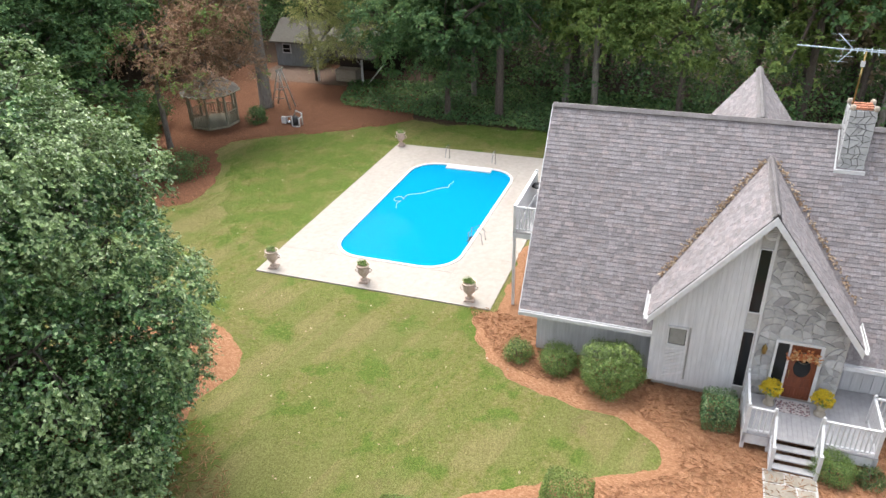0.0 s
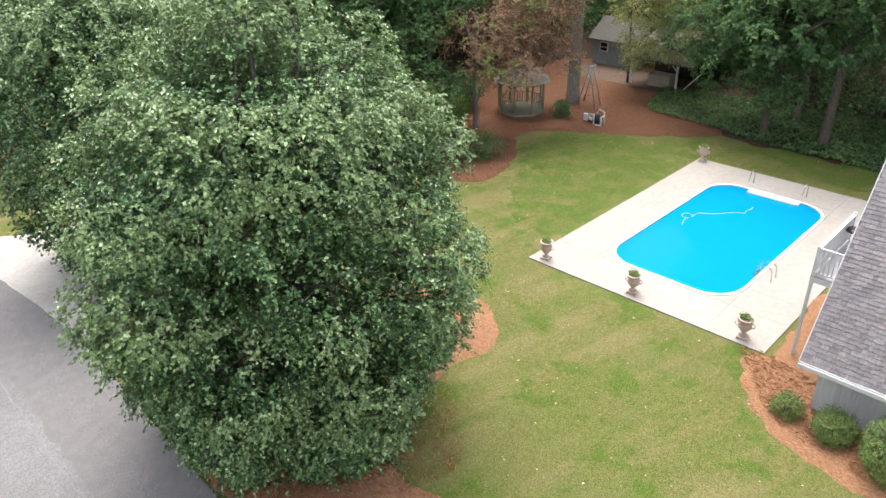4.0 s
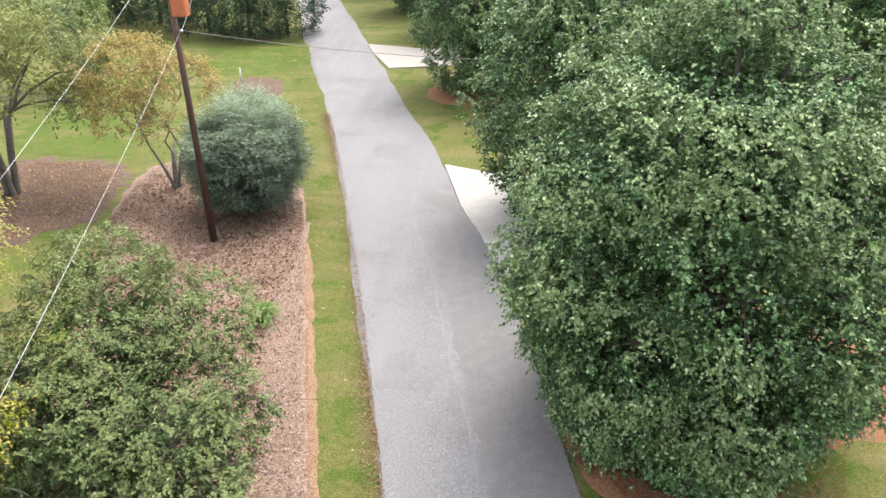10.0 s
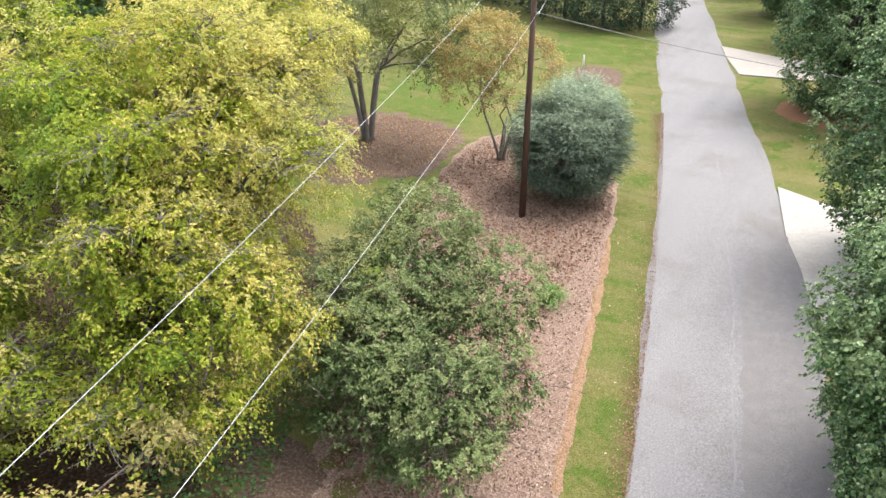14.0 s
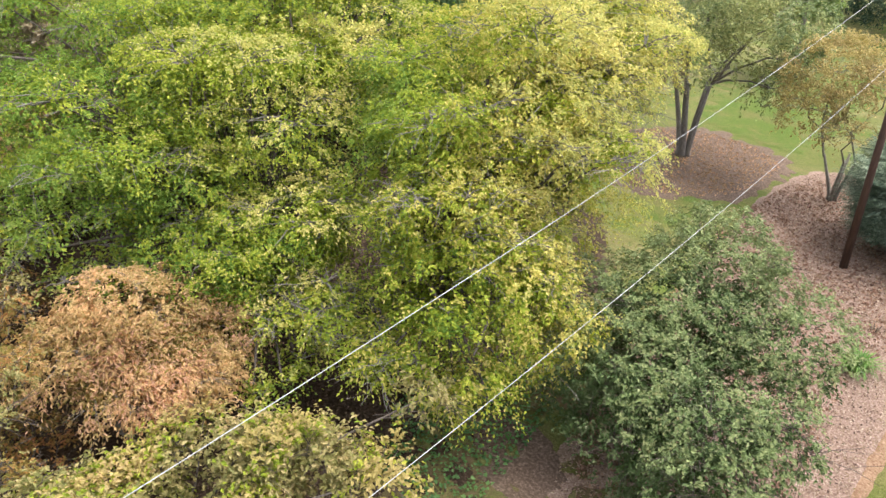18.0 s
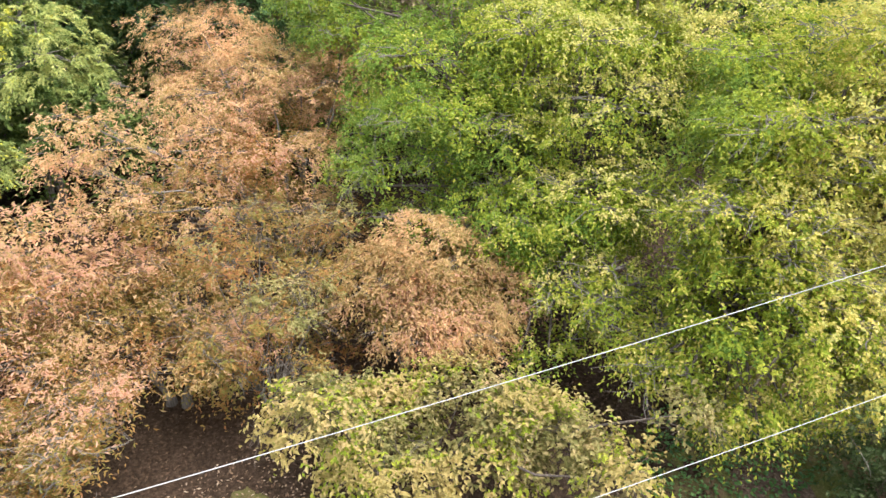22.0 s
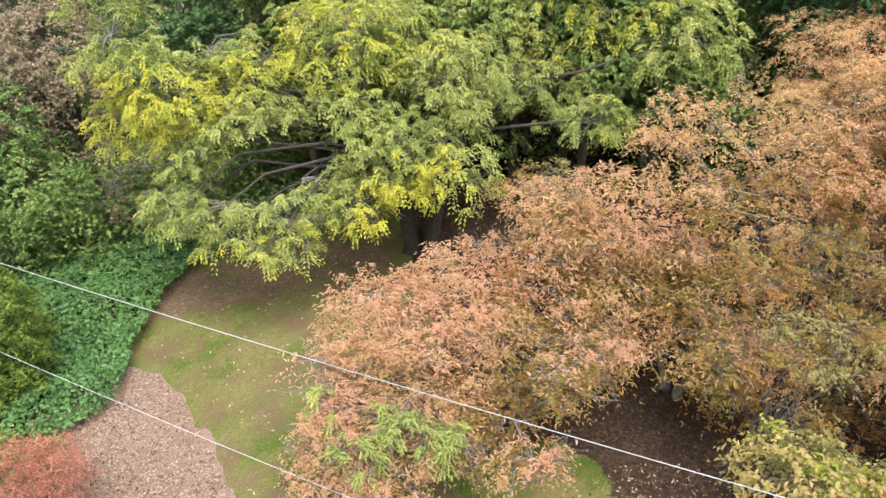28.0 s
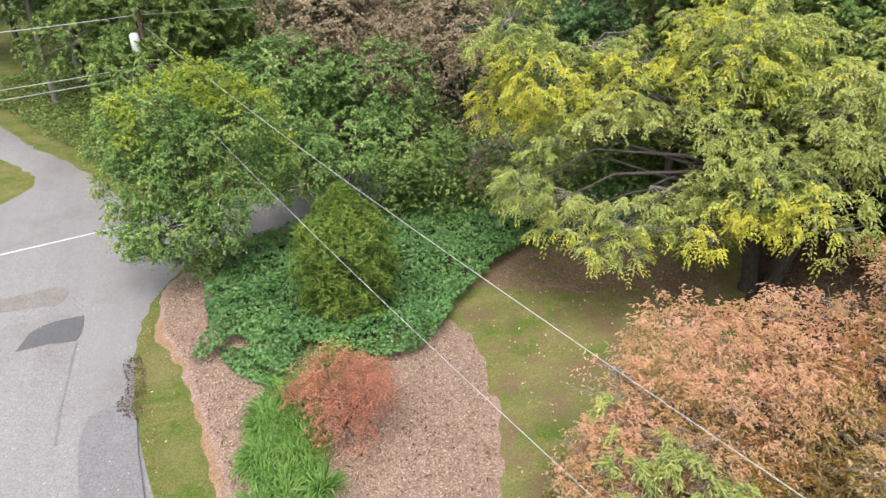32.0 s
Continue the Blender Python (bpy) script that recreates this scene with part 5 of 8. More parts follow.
# panel with slanting slats under the small window
pan = part("panel", box(0.06, 20.19, 0.62, 0.74, 20.22, 1.93), M["siding"], house)
for k in range(9):
    z = 0.68 + k * 0.14
    part("slat", prism([(0.1, z - 0.08 if z > 0.76 else 0.68), (0.7, min(z + 0.22, 1.88)), (0.7, min(z + 0.33, 1.9)), (0.1, min(z + 0.03, 1.9))], 1, 20.165, 20.19), M["siding"], pan)
# round louvre under the apex
bm = bmesh.new()
tube([(2.5, 20.2, 6.3), (2.5, 20.15, 6.3)], [0.21, 0.21], 20, bm)
vent = part("vent", bm, M["trim"], house, "round louvred gable vent")
for k in range(5):
    z = 6.19 + k * 0.055
    part("slat", box(2.5 - 0.13, 20.12, z, 2.5 + 0.13, 20.15, z + 0.02), M["siding"], vent)

# field stones, irregular, with recessed mortar
rs = random.Random(5)
nx, nz, sx, sz = 10, 27, 0.29, 0.24
grid = {}
for i in range(nx + 1):
    for j in range(nz + 1):
        grid[i, j] = (2.68 + (i + (0.5 if j % 2 else 0) * 0.7) * sx + rs.uniform(-0.12, 0.12), 0.6 + j * sz + rs.uniform(-0.1, 0.1))
holes = ((3.22, 0.6, 4.62, 2.82),)


def inside_stone(p):
    x, z = p
    x = min(max(x, 2.7), GX1 - 0.03)
    return x, min(max(z, 0.55), gable_top(x) - 0.05)


for i in range(nx):
    for j in range(nz):
        q = [inside_stone(grid[k]) for k in ((i, j), (i + 1, j), (i + 1, j + 1), (i, j + 1))]
        cx, cz = sum(p[0] for p in q) / 4, sum(p[1] for p in q) / 4
        if any(h[0] - 0.02 < cx < h[2] + 0.02 and h[1] < cz < h[3] + 0.02 for h in holes) or cz > gable_top(cx) - 0.1:
            continue
        area = abs(sum(q[k][0] * q[(k + 1) % 4][1] - q[(k + 1) % 4][0] * q[k][1] for k in range(4))) / 2
        if area < 0.012:
            continue
        for h in holes:
            q = [((h[0] - 0.01 if cx < (h[0] + h[2]) / 2 else h[2] + 0.01) if h[0] < p[0] < h[2] and h[1] < p[1] < h[3] and cz < h[3] else p[0], max(p[1], h[3] + 0.01) if h[0] < p[0] < h[2] and p[1] < h[3] and cz > h[3] else p[1]) for p in q]
        out = []
        for k in range(4):
            a, b = Vector(q[k]), Vector(q[(k + 1) % 4])
            out += [a.lerp(b, 0.18), a.lerp(b, 0.55) + Vector((rs.uniform(-0.02, 0.02), rs.uniform(-0.02, 0.02))), a.lerp(b, 0.85)]
        c = Vector((cx, cz))
        outer = [(p - c) * 0.95 + c for p in out]
        inner = [(p - c) * 0.86 + c for p in out]
        d = rs.uniform(0.02, 0.055)
        bm = bmesh.new()
        lo = [bm.verts.new((p.x, 20.257, p.y)) for p in outer]
        mi = [bm.verts.new((p.x, 20.26 - d * 0.7, p.y)) for p in outer]
        hi = [bm.verts.new((p.x, 20.26 - d, p.y)) for p in inner]
        n = len(lo)
        for k in range(n):
            bm.faces.new((lo[k], lo[(k + 1) % n], mi[(k + 1) % n], mi[k]))
            bm.faces.new((mi[k], mi[(k + 1) % n], hi[(k + 1) % n], hi[k]))
        bm.faces.new(hi)
        bmesh.ops.recalc_face_normals(bm, faces=bm.faces)
        part("stone", bm, M["stone"], house)

# front door with sidelight
FL = 0.7
bm = box(3.64, 20.17, FL, 3.7, 20.24, FL + 2.02)
box(4.5, 20.17, FL, 4.6, 20.24, FL + 2.02, bm)
box(3.24, 20.17, FL + 2.02, 4.6, 20.24, FL + 2.1, bm)
box(3.24, 20.17, FL, 3.31, 20.24, FL + 2.02, bm)
part("door_frame", bm, M["trim"], house)
door = part("door", box(3.7, 20.19, FL + 0.02, 4.5, 20.235, FL + 2.01, bevel=0.006), M["door"], house, "closed reddish-brown wooden front door")
for x0, x1 in ((3.77, 4.06), (4.14, 4.43)):
    part("door_panel", box(x0, 20.175, FL + 0.14, x1, 20.195, FL + 0.5, bevel=0.008), M["door"], door)
    bm = prism([(x0, FL + 0.58), (x1, FL + 0.62 if x0 < 4 else FL + 0.72), (x1, FL + 0.86), (x0, FL + 0.8)], 1, 20.178, 20.195)
    part("door_panel", bm, M["door"], door)
bm = bmesh.new()
tube([(4.1, 20.195, FL + 1.22), (4.1, 20.172, FL + 1.22)], [0.24, 0.24], 24, bm)
for v in bm.verts:
    v.co.z = FL + 1.22 + (v.co.z - FL - 1.22) * 1.45
part("pane", bm, M["glass"], door, "oval leaded pane")
bm = tube([(3.765, 20.15, FL + 0.8), (3.765, 20.13, FL + 0.95), (3.765, 20.15, FL + 1.1)], 0.014, 8)
part("handle", bm, M["brass"], door, "brass door handle")
part("sidelight", box(3.31, 20.2, FL + 0.1, 3.64, 20.225, FL + 2.0), M["glass"], house, "dark glass sidelight")

# ---- trees ----
def egg(z0, z1, r, n=9, seed=4):
    """Lobes stacked into an egg-shaped crown, fullest in the middle."""
    out, g = [], random.Random(seed)
    for k in range(n):
        t = (k + 0.5) / n
        z = z0 + (z1 - z0) * t
        w = r * (0.6 + 0.4 * math.sin(min(1, t / 0.45) * math.pi / 2) if t < 0.45 else math.cos((t - 0.45) / 0.55 * 1.4) ** 0.9)
        c = 7 if w > r * 0.5 else 4
        for j in range(c):
            q = min(w * 0.5, (z1 - z0) / n * 1.3) * g.uniform(0.75, 1.25)
            a = j * math.tau / c + k * 1.1 + g.uniform(-0.25, 0.25)
            v = (w - q) * g.uniform(0.94, 1.06)
            out.append((math.cos(a) * v, math.sin(a) * v, z + g.uniform(-0.4, 0.4), q))
    return out


# outer and upper leaves are paler: highlights set by colour
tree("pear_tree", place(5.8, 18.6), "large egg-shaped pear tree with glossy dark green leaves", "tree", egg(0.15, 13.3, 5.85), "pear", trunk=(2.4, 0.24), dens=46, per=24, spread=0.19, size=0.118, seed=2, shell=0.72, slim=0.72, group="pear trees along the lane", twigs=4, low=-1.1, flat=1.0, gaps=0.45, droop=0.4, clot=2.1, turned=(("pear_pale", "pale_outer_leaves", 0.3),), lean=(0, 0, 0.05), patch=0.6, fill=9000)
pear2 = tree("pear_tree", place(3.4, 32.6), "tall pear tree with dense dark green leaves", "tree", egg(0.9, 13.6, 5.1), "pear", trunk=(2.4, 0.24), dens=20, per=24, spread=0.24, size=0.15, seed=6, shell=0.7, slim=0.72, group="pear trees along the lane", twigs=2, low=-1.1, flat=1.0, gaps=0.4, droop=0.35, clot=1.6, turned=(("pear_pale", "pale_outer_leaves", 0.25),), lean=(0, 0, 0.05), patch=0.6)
for x, y, a, s in ((-2.4, 54.2, 70, 1.0), (-4.5, 74, 140, 1.1), (-10.5, 86, 20, 1.0), (7.5, 52, 200, 1.0), (5.5, 70, 250, 1.0), (-16, 99, 300, 1.1)):
    copy_thing(pear2, place(x, y, 0, a, s))
tree("crape_myrtle", place(-17.9, 34.9), "small multi-stemmed tree turning orange", "tree", [(-1.1, -0.8, 6.6, 2.2), (1.5, -0.6, 6.0, 1.7), (-1.2, -2.0, 5.0, 1.4), (1.1, -1.9, 4.3, 1.2)], "crape", "bark_pale", (2.4, 0.09), 4, 34, 22, 0.28, 0.15, 8, bare=8, gaps=0.4, turned=(("olive_pale", "gold_outer_leaves", 0.4),))
tree("multi_stem_tree", place(-26.5, 33.6), "multi-stemmed tree with thin light green foliage", "tree", [(3.0, -1.2, 6.0, 1.6), (2.3, 0.7, 6.8, 2.6), (-1.6, 0.2, 7.0, 2.4), (4.8, 0.0, 5.2, 1.5), (0.9, 0.9, 9.0, 3.2), (4.0, 0.7, 8.2, 2.4), (-3.4, -0.6, 6.4, 2.0), (5.6, 0.8, 6.6, 1.4)], "paleleaf", "bark_pale", (4.6, 0.15), 5, 17, 22, 0.34, 0.19, 9, gaps=0.4, bare=8, turned=(("bush_pale", "pale_outer_leaves", 0.4),))
tree("sourwood", place(-29.6, 31.6), "small leaning tree with dull brown and olive leaves", "tree", [(0.4, 0.2, 6.6, 1.9), (1.6, 0.6, 5.6, 1.5), (-1.2, 0.0, 6.0, 1.6), (0.6, 0.4, 8.0, 1.8), (2.2, 0.3, 4.6, 1.0)], "oak_brown", "bark", (3.6, 0.1), 2, 24, 22, 0.3, 0.17, 91, gaps=0.4, bare=5)
# dark lower and pale upper leaves put light and shade into the bush's colours
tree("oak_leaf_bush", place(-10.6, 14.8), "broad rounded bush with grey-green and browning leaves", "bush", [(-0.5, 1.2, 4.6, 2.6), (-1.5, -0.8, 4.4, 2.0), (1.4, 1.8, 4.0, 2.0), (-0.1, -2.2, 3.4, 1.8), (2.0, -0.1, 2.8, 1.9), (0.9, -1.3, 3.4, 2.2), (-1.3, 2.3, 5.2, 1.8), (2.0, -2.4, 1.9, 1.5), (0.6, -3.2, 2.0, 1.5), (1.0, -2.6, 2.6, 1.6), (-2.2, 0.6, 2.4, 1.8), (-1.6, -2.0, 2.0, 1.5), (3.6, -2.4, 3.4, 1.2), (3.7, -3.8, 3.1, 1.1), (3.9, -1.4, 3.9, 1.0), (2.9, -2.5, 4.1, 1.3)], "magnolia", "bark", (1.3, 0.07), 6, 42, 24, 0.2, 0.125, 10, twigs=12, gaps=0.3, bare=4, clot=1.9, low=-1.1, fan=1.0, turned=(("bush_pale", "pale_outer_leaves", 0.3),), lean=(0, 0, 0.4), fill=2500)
# on both maples the palest outer leaves paint sunlit tips over the turned foliage
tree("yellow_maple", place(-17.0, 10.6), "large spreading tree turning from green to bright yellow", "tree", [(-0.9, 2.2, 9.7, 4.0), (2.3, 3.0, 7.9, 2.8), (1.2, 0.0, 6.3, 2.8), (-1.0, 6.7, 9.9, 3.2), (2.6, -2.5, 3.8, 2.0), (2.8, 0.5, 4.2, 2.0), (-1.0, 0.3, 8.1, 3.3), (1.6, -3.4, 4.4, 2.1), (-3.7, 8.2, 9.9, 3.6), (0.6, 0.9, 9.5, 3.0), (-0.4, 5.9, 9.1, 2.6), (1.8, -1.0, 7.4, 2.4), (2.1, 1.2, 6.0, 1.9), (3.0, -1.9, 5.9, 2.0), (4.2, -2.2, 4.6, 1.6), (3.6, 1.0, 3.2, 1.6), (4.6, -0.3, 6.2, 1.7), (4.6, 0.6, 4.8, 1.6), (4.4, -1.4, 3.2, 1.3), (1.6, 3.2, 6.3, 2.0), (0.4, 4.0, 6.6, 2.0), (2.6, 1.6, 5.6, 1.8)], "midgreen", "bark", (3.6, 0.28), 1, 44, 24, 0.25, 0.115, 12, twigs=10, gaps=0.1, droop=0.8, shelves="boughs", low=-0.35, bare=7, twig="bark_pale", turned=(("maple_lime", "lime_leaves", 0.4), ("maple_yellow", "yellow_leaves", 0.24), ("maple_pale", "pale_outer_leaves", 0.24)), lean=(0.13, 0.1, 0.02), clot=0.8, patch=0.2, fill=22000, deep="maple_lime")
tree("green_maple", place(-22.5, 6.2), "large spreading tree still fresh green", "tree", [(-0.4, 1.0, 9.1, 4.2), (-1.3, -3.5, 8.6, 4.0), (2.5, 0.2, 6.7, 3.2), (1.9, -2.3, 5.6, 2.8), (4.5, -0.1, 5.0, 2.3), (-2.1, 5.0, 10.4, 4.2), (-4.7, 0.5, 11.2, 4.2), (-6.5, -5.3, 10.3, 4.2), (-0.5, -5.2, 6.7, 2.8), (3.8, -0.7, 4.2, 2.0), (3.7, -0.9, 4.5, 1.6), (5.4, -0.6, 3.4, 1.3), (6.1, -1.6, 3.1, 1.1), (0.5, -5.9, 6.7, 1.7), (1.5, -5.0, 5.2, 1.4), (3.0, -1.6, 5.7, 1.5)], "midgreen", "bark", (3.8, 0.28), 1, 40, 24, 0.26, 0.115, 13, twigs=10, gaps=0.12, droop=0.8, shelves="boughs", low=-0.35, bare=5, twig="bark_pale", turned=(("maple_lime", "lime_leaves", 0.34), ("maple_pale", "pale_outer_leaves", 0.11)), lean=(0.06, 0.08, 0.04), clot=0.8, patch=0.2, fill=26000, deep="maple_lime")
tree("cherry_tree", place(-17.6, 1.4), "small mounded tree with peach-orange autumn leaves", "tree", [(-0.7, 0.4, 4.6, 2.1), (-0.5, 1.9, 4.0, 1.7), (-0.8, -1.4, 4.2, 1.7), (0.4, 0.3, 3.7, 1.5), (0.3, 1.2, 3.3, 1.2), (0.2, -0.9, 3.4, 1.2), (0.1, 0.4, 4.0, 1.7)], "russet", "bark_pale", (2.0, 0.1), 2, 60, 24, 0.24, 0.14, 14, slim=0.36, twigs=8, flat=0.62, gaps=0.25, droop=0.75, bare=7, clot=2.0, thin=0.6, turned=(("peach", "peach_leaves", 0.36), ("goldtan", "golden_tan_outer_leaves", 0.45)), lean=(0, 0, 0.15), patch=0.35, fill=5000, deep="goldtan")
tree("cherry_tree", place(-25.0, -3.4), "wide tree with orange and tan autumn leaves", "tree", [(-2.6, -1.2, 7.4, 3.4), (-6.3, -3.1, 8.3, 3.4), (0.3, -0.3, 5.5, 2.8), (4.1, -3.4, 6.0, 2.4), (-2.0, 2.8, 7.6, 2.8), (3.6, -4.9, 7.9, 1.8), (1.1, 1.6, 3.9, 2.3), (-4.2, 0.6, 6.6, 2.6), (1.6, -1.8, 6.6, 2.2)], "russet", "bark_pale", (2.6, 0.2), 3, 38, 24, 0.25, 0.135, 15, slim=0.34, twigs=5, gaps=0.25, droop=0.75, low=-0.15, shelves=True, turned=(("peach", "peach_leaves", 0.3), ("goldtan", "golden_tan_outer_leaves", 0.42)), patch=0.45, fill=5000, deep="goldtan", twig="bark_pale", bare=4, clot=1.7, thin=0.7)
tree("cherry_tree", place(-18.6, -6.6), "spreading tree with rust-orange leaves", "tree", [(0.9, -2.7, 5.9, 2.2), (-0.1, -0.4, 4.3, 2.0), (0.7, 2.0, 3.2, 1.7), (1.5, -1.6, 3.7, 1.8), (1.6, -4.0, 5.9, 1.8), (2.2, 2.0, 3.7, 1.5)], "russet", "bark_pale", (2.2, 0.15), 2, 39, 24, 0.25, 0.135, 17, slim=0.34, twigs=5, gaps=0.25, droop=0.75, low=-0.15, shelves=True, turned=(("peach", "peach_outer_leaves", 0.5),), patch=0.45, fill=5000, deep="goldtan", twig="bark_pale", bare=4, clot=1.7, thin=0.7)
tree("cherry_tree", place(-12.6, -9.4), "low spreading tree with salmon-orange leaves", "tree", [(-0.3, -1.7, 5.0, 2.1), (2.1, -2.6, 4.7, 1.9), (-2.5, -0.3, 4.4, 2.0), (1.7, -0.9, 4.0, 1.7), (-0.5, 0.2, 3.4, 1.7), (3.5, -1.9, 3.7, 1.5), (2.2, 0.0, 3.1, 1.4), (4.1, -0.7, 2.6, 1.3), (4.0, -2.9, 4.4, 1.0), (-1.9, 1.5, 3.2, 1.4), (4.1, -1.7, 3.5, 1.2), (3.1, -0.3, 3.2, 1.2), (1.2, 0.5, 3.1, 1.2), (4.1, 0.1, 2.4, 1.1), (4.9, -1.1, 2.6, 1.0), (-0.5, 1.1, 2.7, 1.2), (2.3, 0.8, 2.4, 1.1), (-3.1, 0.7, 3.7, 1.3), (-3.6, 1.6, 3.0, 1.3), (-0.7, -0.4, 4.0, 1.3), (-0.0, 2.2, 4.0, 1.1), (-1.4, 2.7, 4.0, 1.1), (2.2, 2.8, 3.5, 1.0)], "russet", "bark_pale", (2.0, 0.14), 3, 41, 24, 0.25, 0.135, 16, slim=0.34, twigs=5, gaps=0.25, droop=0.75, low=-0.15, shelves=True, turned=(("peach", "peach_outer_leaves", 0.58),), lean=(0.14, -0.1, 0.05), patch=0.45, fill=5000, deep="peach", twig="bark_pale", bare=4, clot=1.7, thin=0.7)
tree("hazel_thicket", place(-18.0, -3.6), "thin understorey tree with dull brown and olive leaves", "tree", [(-1.6, -8.4, 4.0, 1.7), (-0.9, -6.2, 3.0, 1.6), (-1.3, -4.2, 4.0, 1.7), (-3.0, -2.8, 3.6, 1.7), (-3.5, -0.9, 3.2, 1.6), (0.3, -4.6, 2.3, 1.3), (0.8, -0.9, 2.2, 1.3), (-1.6, 0.6, 2.2, 1.4), (-2.8, 1.8, 2.8, 1.5), (1.9, -5.9, 2.2, 1.3), (-0.9, -1.9, 3.0, 1.5), (-1.5, -9.5, 5.0, 1.7), (-0.7, 1.9, 1.8, 1.1), (1.5, -0.4, 6.4, 1.3), (2.7, 0.9, 5.6, 1.1), (4.1, -0.4, 5.7, 1.1), (1.1, 1.8, 5.6, 1.1), (-0.2, 0.3, 6.5, 1.4), (3.9, 1.3, 4.7, 0.9), (-1.0, 2.3, 5.8, 1.2)], "russet", "bark_pale", (1.2, 0.08), 5, 26, 24, 0.24, 0.13, 41, slim=0.42, twigs=4, gaps=0.3, droop=0.6, bare=3, low=-0.3, shelves=True, turned=(("olive", "olive_leaves", 0.18),), patch=1.2, fill=2000, twig="bark")
tree("dogwood", place(-12.9, 0.6), "small tree with olive and gold leaves", "tree", [(-1.6, -1.0, 2.6, 1.5), (-1.5, 1.3, 2.9, 1.4), (-1.9, -2.1, 2.7, 1.1), (0.1, 1.8, 2.6, 1.4), (0.4, -0.7, 2.6, 1.4), (0.1, 3.2, 2.9, 1.2), (0.8, 3.6, 3.6, 1.1), (1.8, 4.5, 3.3, 0.9), (-0.3, 2.2, 3.8, 1.1), (0.5, -2.1, 4.9, 1.0), (0.8, 6.5, 4.1, 0.8)], "olive", "bark", (1.5, 0.1), 2, 46, 24, 0.24, 0.145, 18, twigs=8, gaps=0.4, bare=4, clot=2.0, fan=1.1, turned=(("maple_lime", "lime_leaves", 0.2), ("olive_pale", "pale_gold_outer_leaves", 0.26)), fill=1500, patch=0.9)
tree("walnut_tree", place(-20.8, -19.8), "large open walnut tree with yellow-green leaflets and bare twigs", "tree", [(5.9, -2.7, 6.4, 2.4), (7.7, -4.9, 8.4, 2.4), (6.2, -0.5, 4.4, 1.7), (3.3, 0.6, 5.4, 2.3), (-0.5, -1.4, 8.4, 3.0), (8.2, -1.8, 4.6, 1.5), (-0.5, -4.0, 9.4, 3.2), (-4.4, 0.1, 8.6, 3.0), (-6.5, 3.0, 9.2, 2.8), (-0.8, 2.0, 6.4, 1.8), (-4.2, 3.3, 6.8, 2.2), (8.2, -7.4, 10.0, 2.4), (8.6, 0.4, 3.4, 0.7), (-3.4, 6.7, 6.4, 1.3), (9.6, -2.8, 4.8, 1.2), (-7.2, 8.0, 9.0, 2.4), (8.2, -7.4, 6.6, 1.8), (7.5, -3.7, 6.0, 1.9), (5.3, -3.5, 8.1, 2.2), (3.9, 0.0, 6.8, 2.2), (3.1, 2.2, 5.9, 2.0), (2.2, 3.9, 5.4, 1.8), (0.2, 2.3, 8.1, 2.4), (8.3, -1.8, 3.8, 1.3), (7.0, 0.2, 3.4, 1.1), (4.5, 1.5, 4.3, 1.5), (5.3, -5.9, 9.0, 2.2), (2.3, -1.2, 9.4, 2.5), (8.3, -4.1, 4.1, 1.4), (5.5, -0.6, 5.1, 1.5)], "walnut", "bark_dark", (5.2, 0.3), 3, 24, 24, 0.36, 0.165, 19, slim=0.42, twigs=14, gaps=0.12, droop=0.65, bare=10, twig="bark_pale", clot=1.1, flat=0.75, frond=0.5, shell=0.35, low=-0.8, turned=(("walnut_yellow", "yellow_fronds", 0.15),), patch=1.0)
tree("corner_tree", place(-0.4, -29.5), "small green tree with yellowing tips at the road junction", "tree", [(1.3, 0.0, 7.2, 2.0), (-0.7, 0.5, 6.5, 1.9), (2.7, 0.1, 7.2, 1.3), (3.4, 0.7, 6.1, 1.2), (2.6, 1.1, 4.7, 1.6), (-0.3, 1.0, 4.0, 1.7), (1.0, 1.0, 5.7, 1.9), (2.1, 1.8, 3.0, 1.4), (3.4, 1.7, 2.9, 1.0), (-1.7, -0.4, 4.8, 1.6), (0.4, 1.5, 2.6, 1.4), (0.1, -0.5, 7.6, 1.6), (1.3, 1.7, 1.3, 0.8)], "junction", "bark", (2.2, 0.1), 3, 52, 24, 0.22, 0.125, 20, slim=0.7, gaps=0.35, bare=3, clot=1.6, low=-1.1, turned=(("maple_lime", "lime_outer_leaves", 0.1),), lean=(0, 0, 0.12))
tree("dark_maple", place(-10.6, -33.2), "dense green maple at the edge of the woods", "tree", [(4.3, 0.8, 4.4, 2.6), (0.9, 0.6, 3.3, 2.6), (2.4, -0.8, 5.7, 2.6), (-0.6, 1.1, 1.8, 1.8), (6.4, 1.5, 3.3, 1.8), (6.8, -2.6, 6.5, 2.3), (6.7, -0.6, 4.6, 2.2), (4.6, -2.3, 6.3, 2.2), (1.8, 1.4, 2.0, 1.6), (4.1, 1.4, 2.3, 1.6)], "junction", "bark", (2.6, 0.16), 2, 34, 24, 0.25, 0.155, 21, slim=0.75, gaps=0.35, clot=1.4, low=-1.1)
tree("brown_oak", place(-14.0, -36.0), "oak with browning leaves", "tree", [(6.4, -1.2, 8.0, 3.0), (3.6, -0.6, 6.8, 3.0), (7.8, -0.5, 6.6, 2.0), (5.6, 1.0, 6.2, 2.0), (1.0, 5.7, 2.5, 1.5), (1.1, 5.1, 3.8, 1.5), (1.1, 0.3, 8.2, 2.8), (7.8, -2.5, 8.5, 2.4), (0.6, 1.5, 5.9, 2.0), (3.3, -2.5, 9.0, 3.0), (5.8, -3.1, 10.2, 3.0)], "oak_brown", "bark", (4.0, 0.25), 1, 30, 24, 0.26, 0.165, 22, gaps=0.35, bare=5)


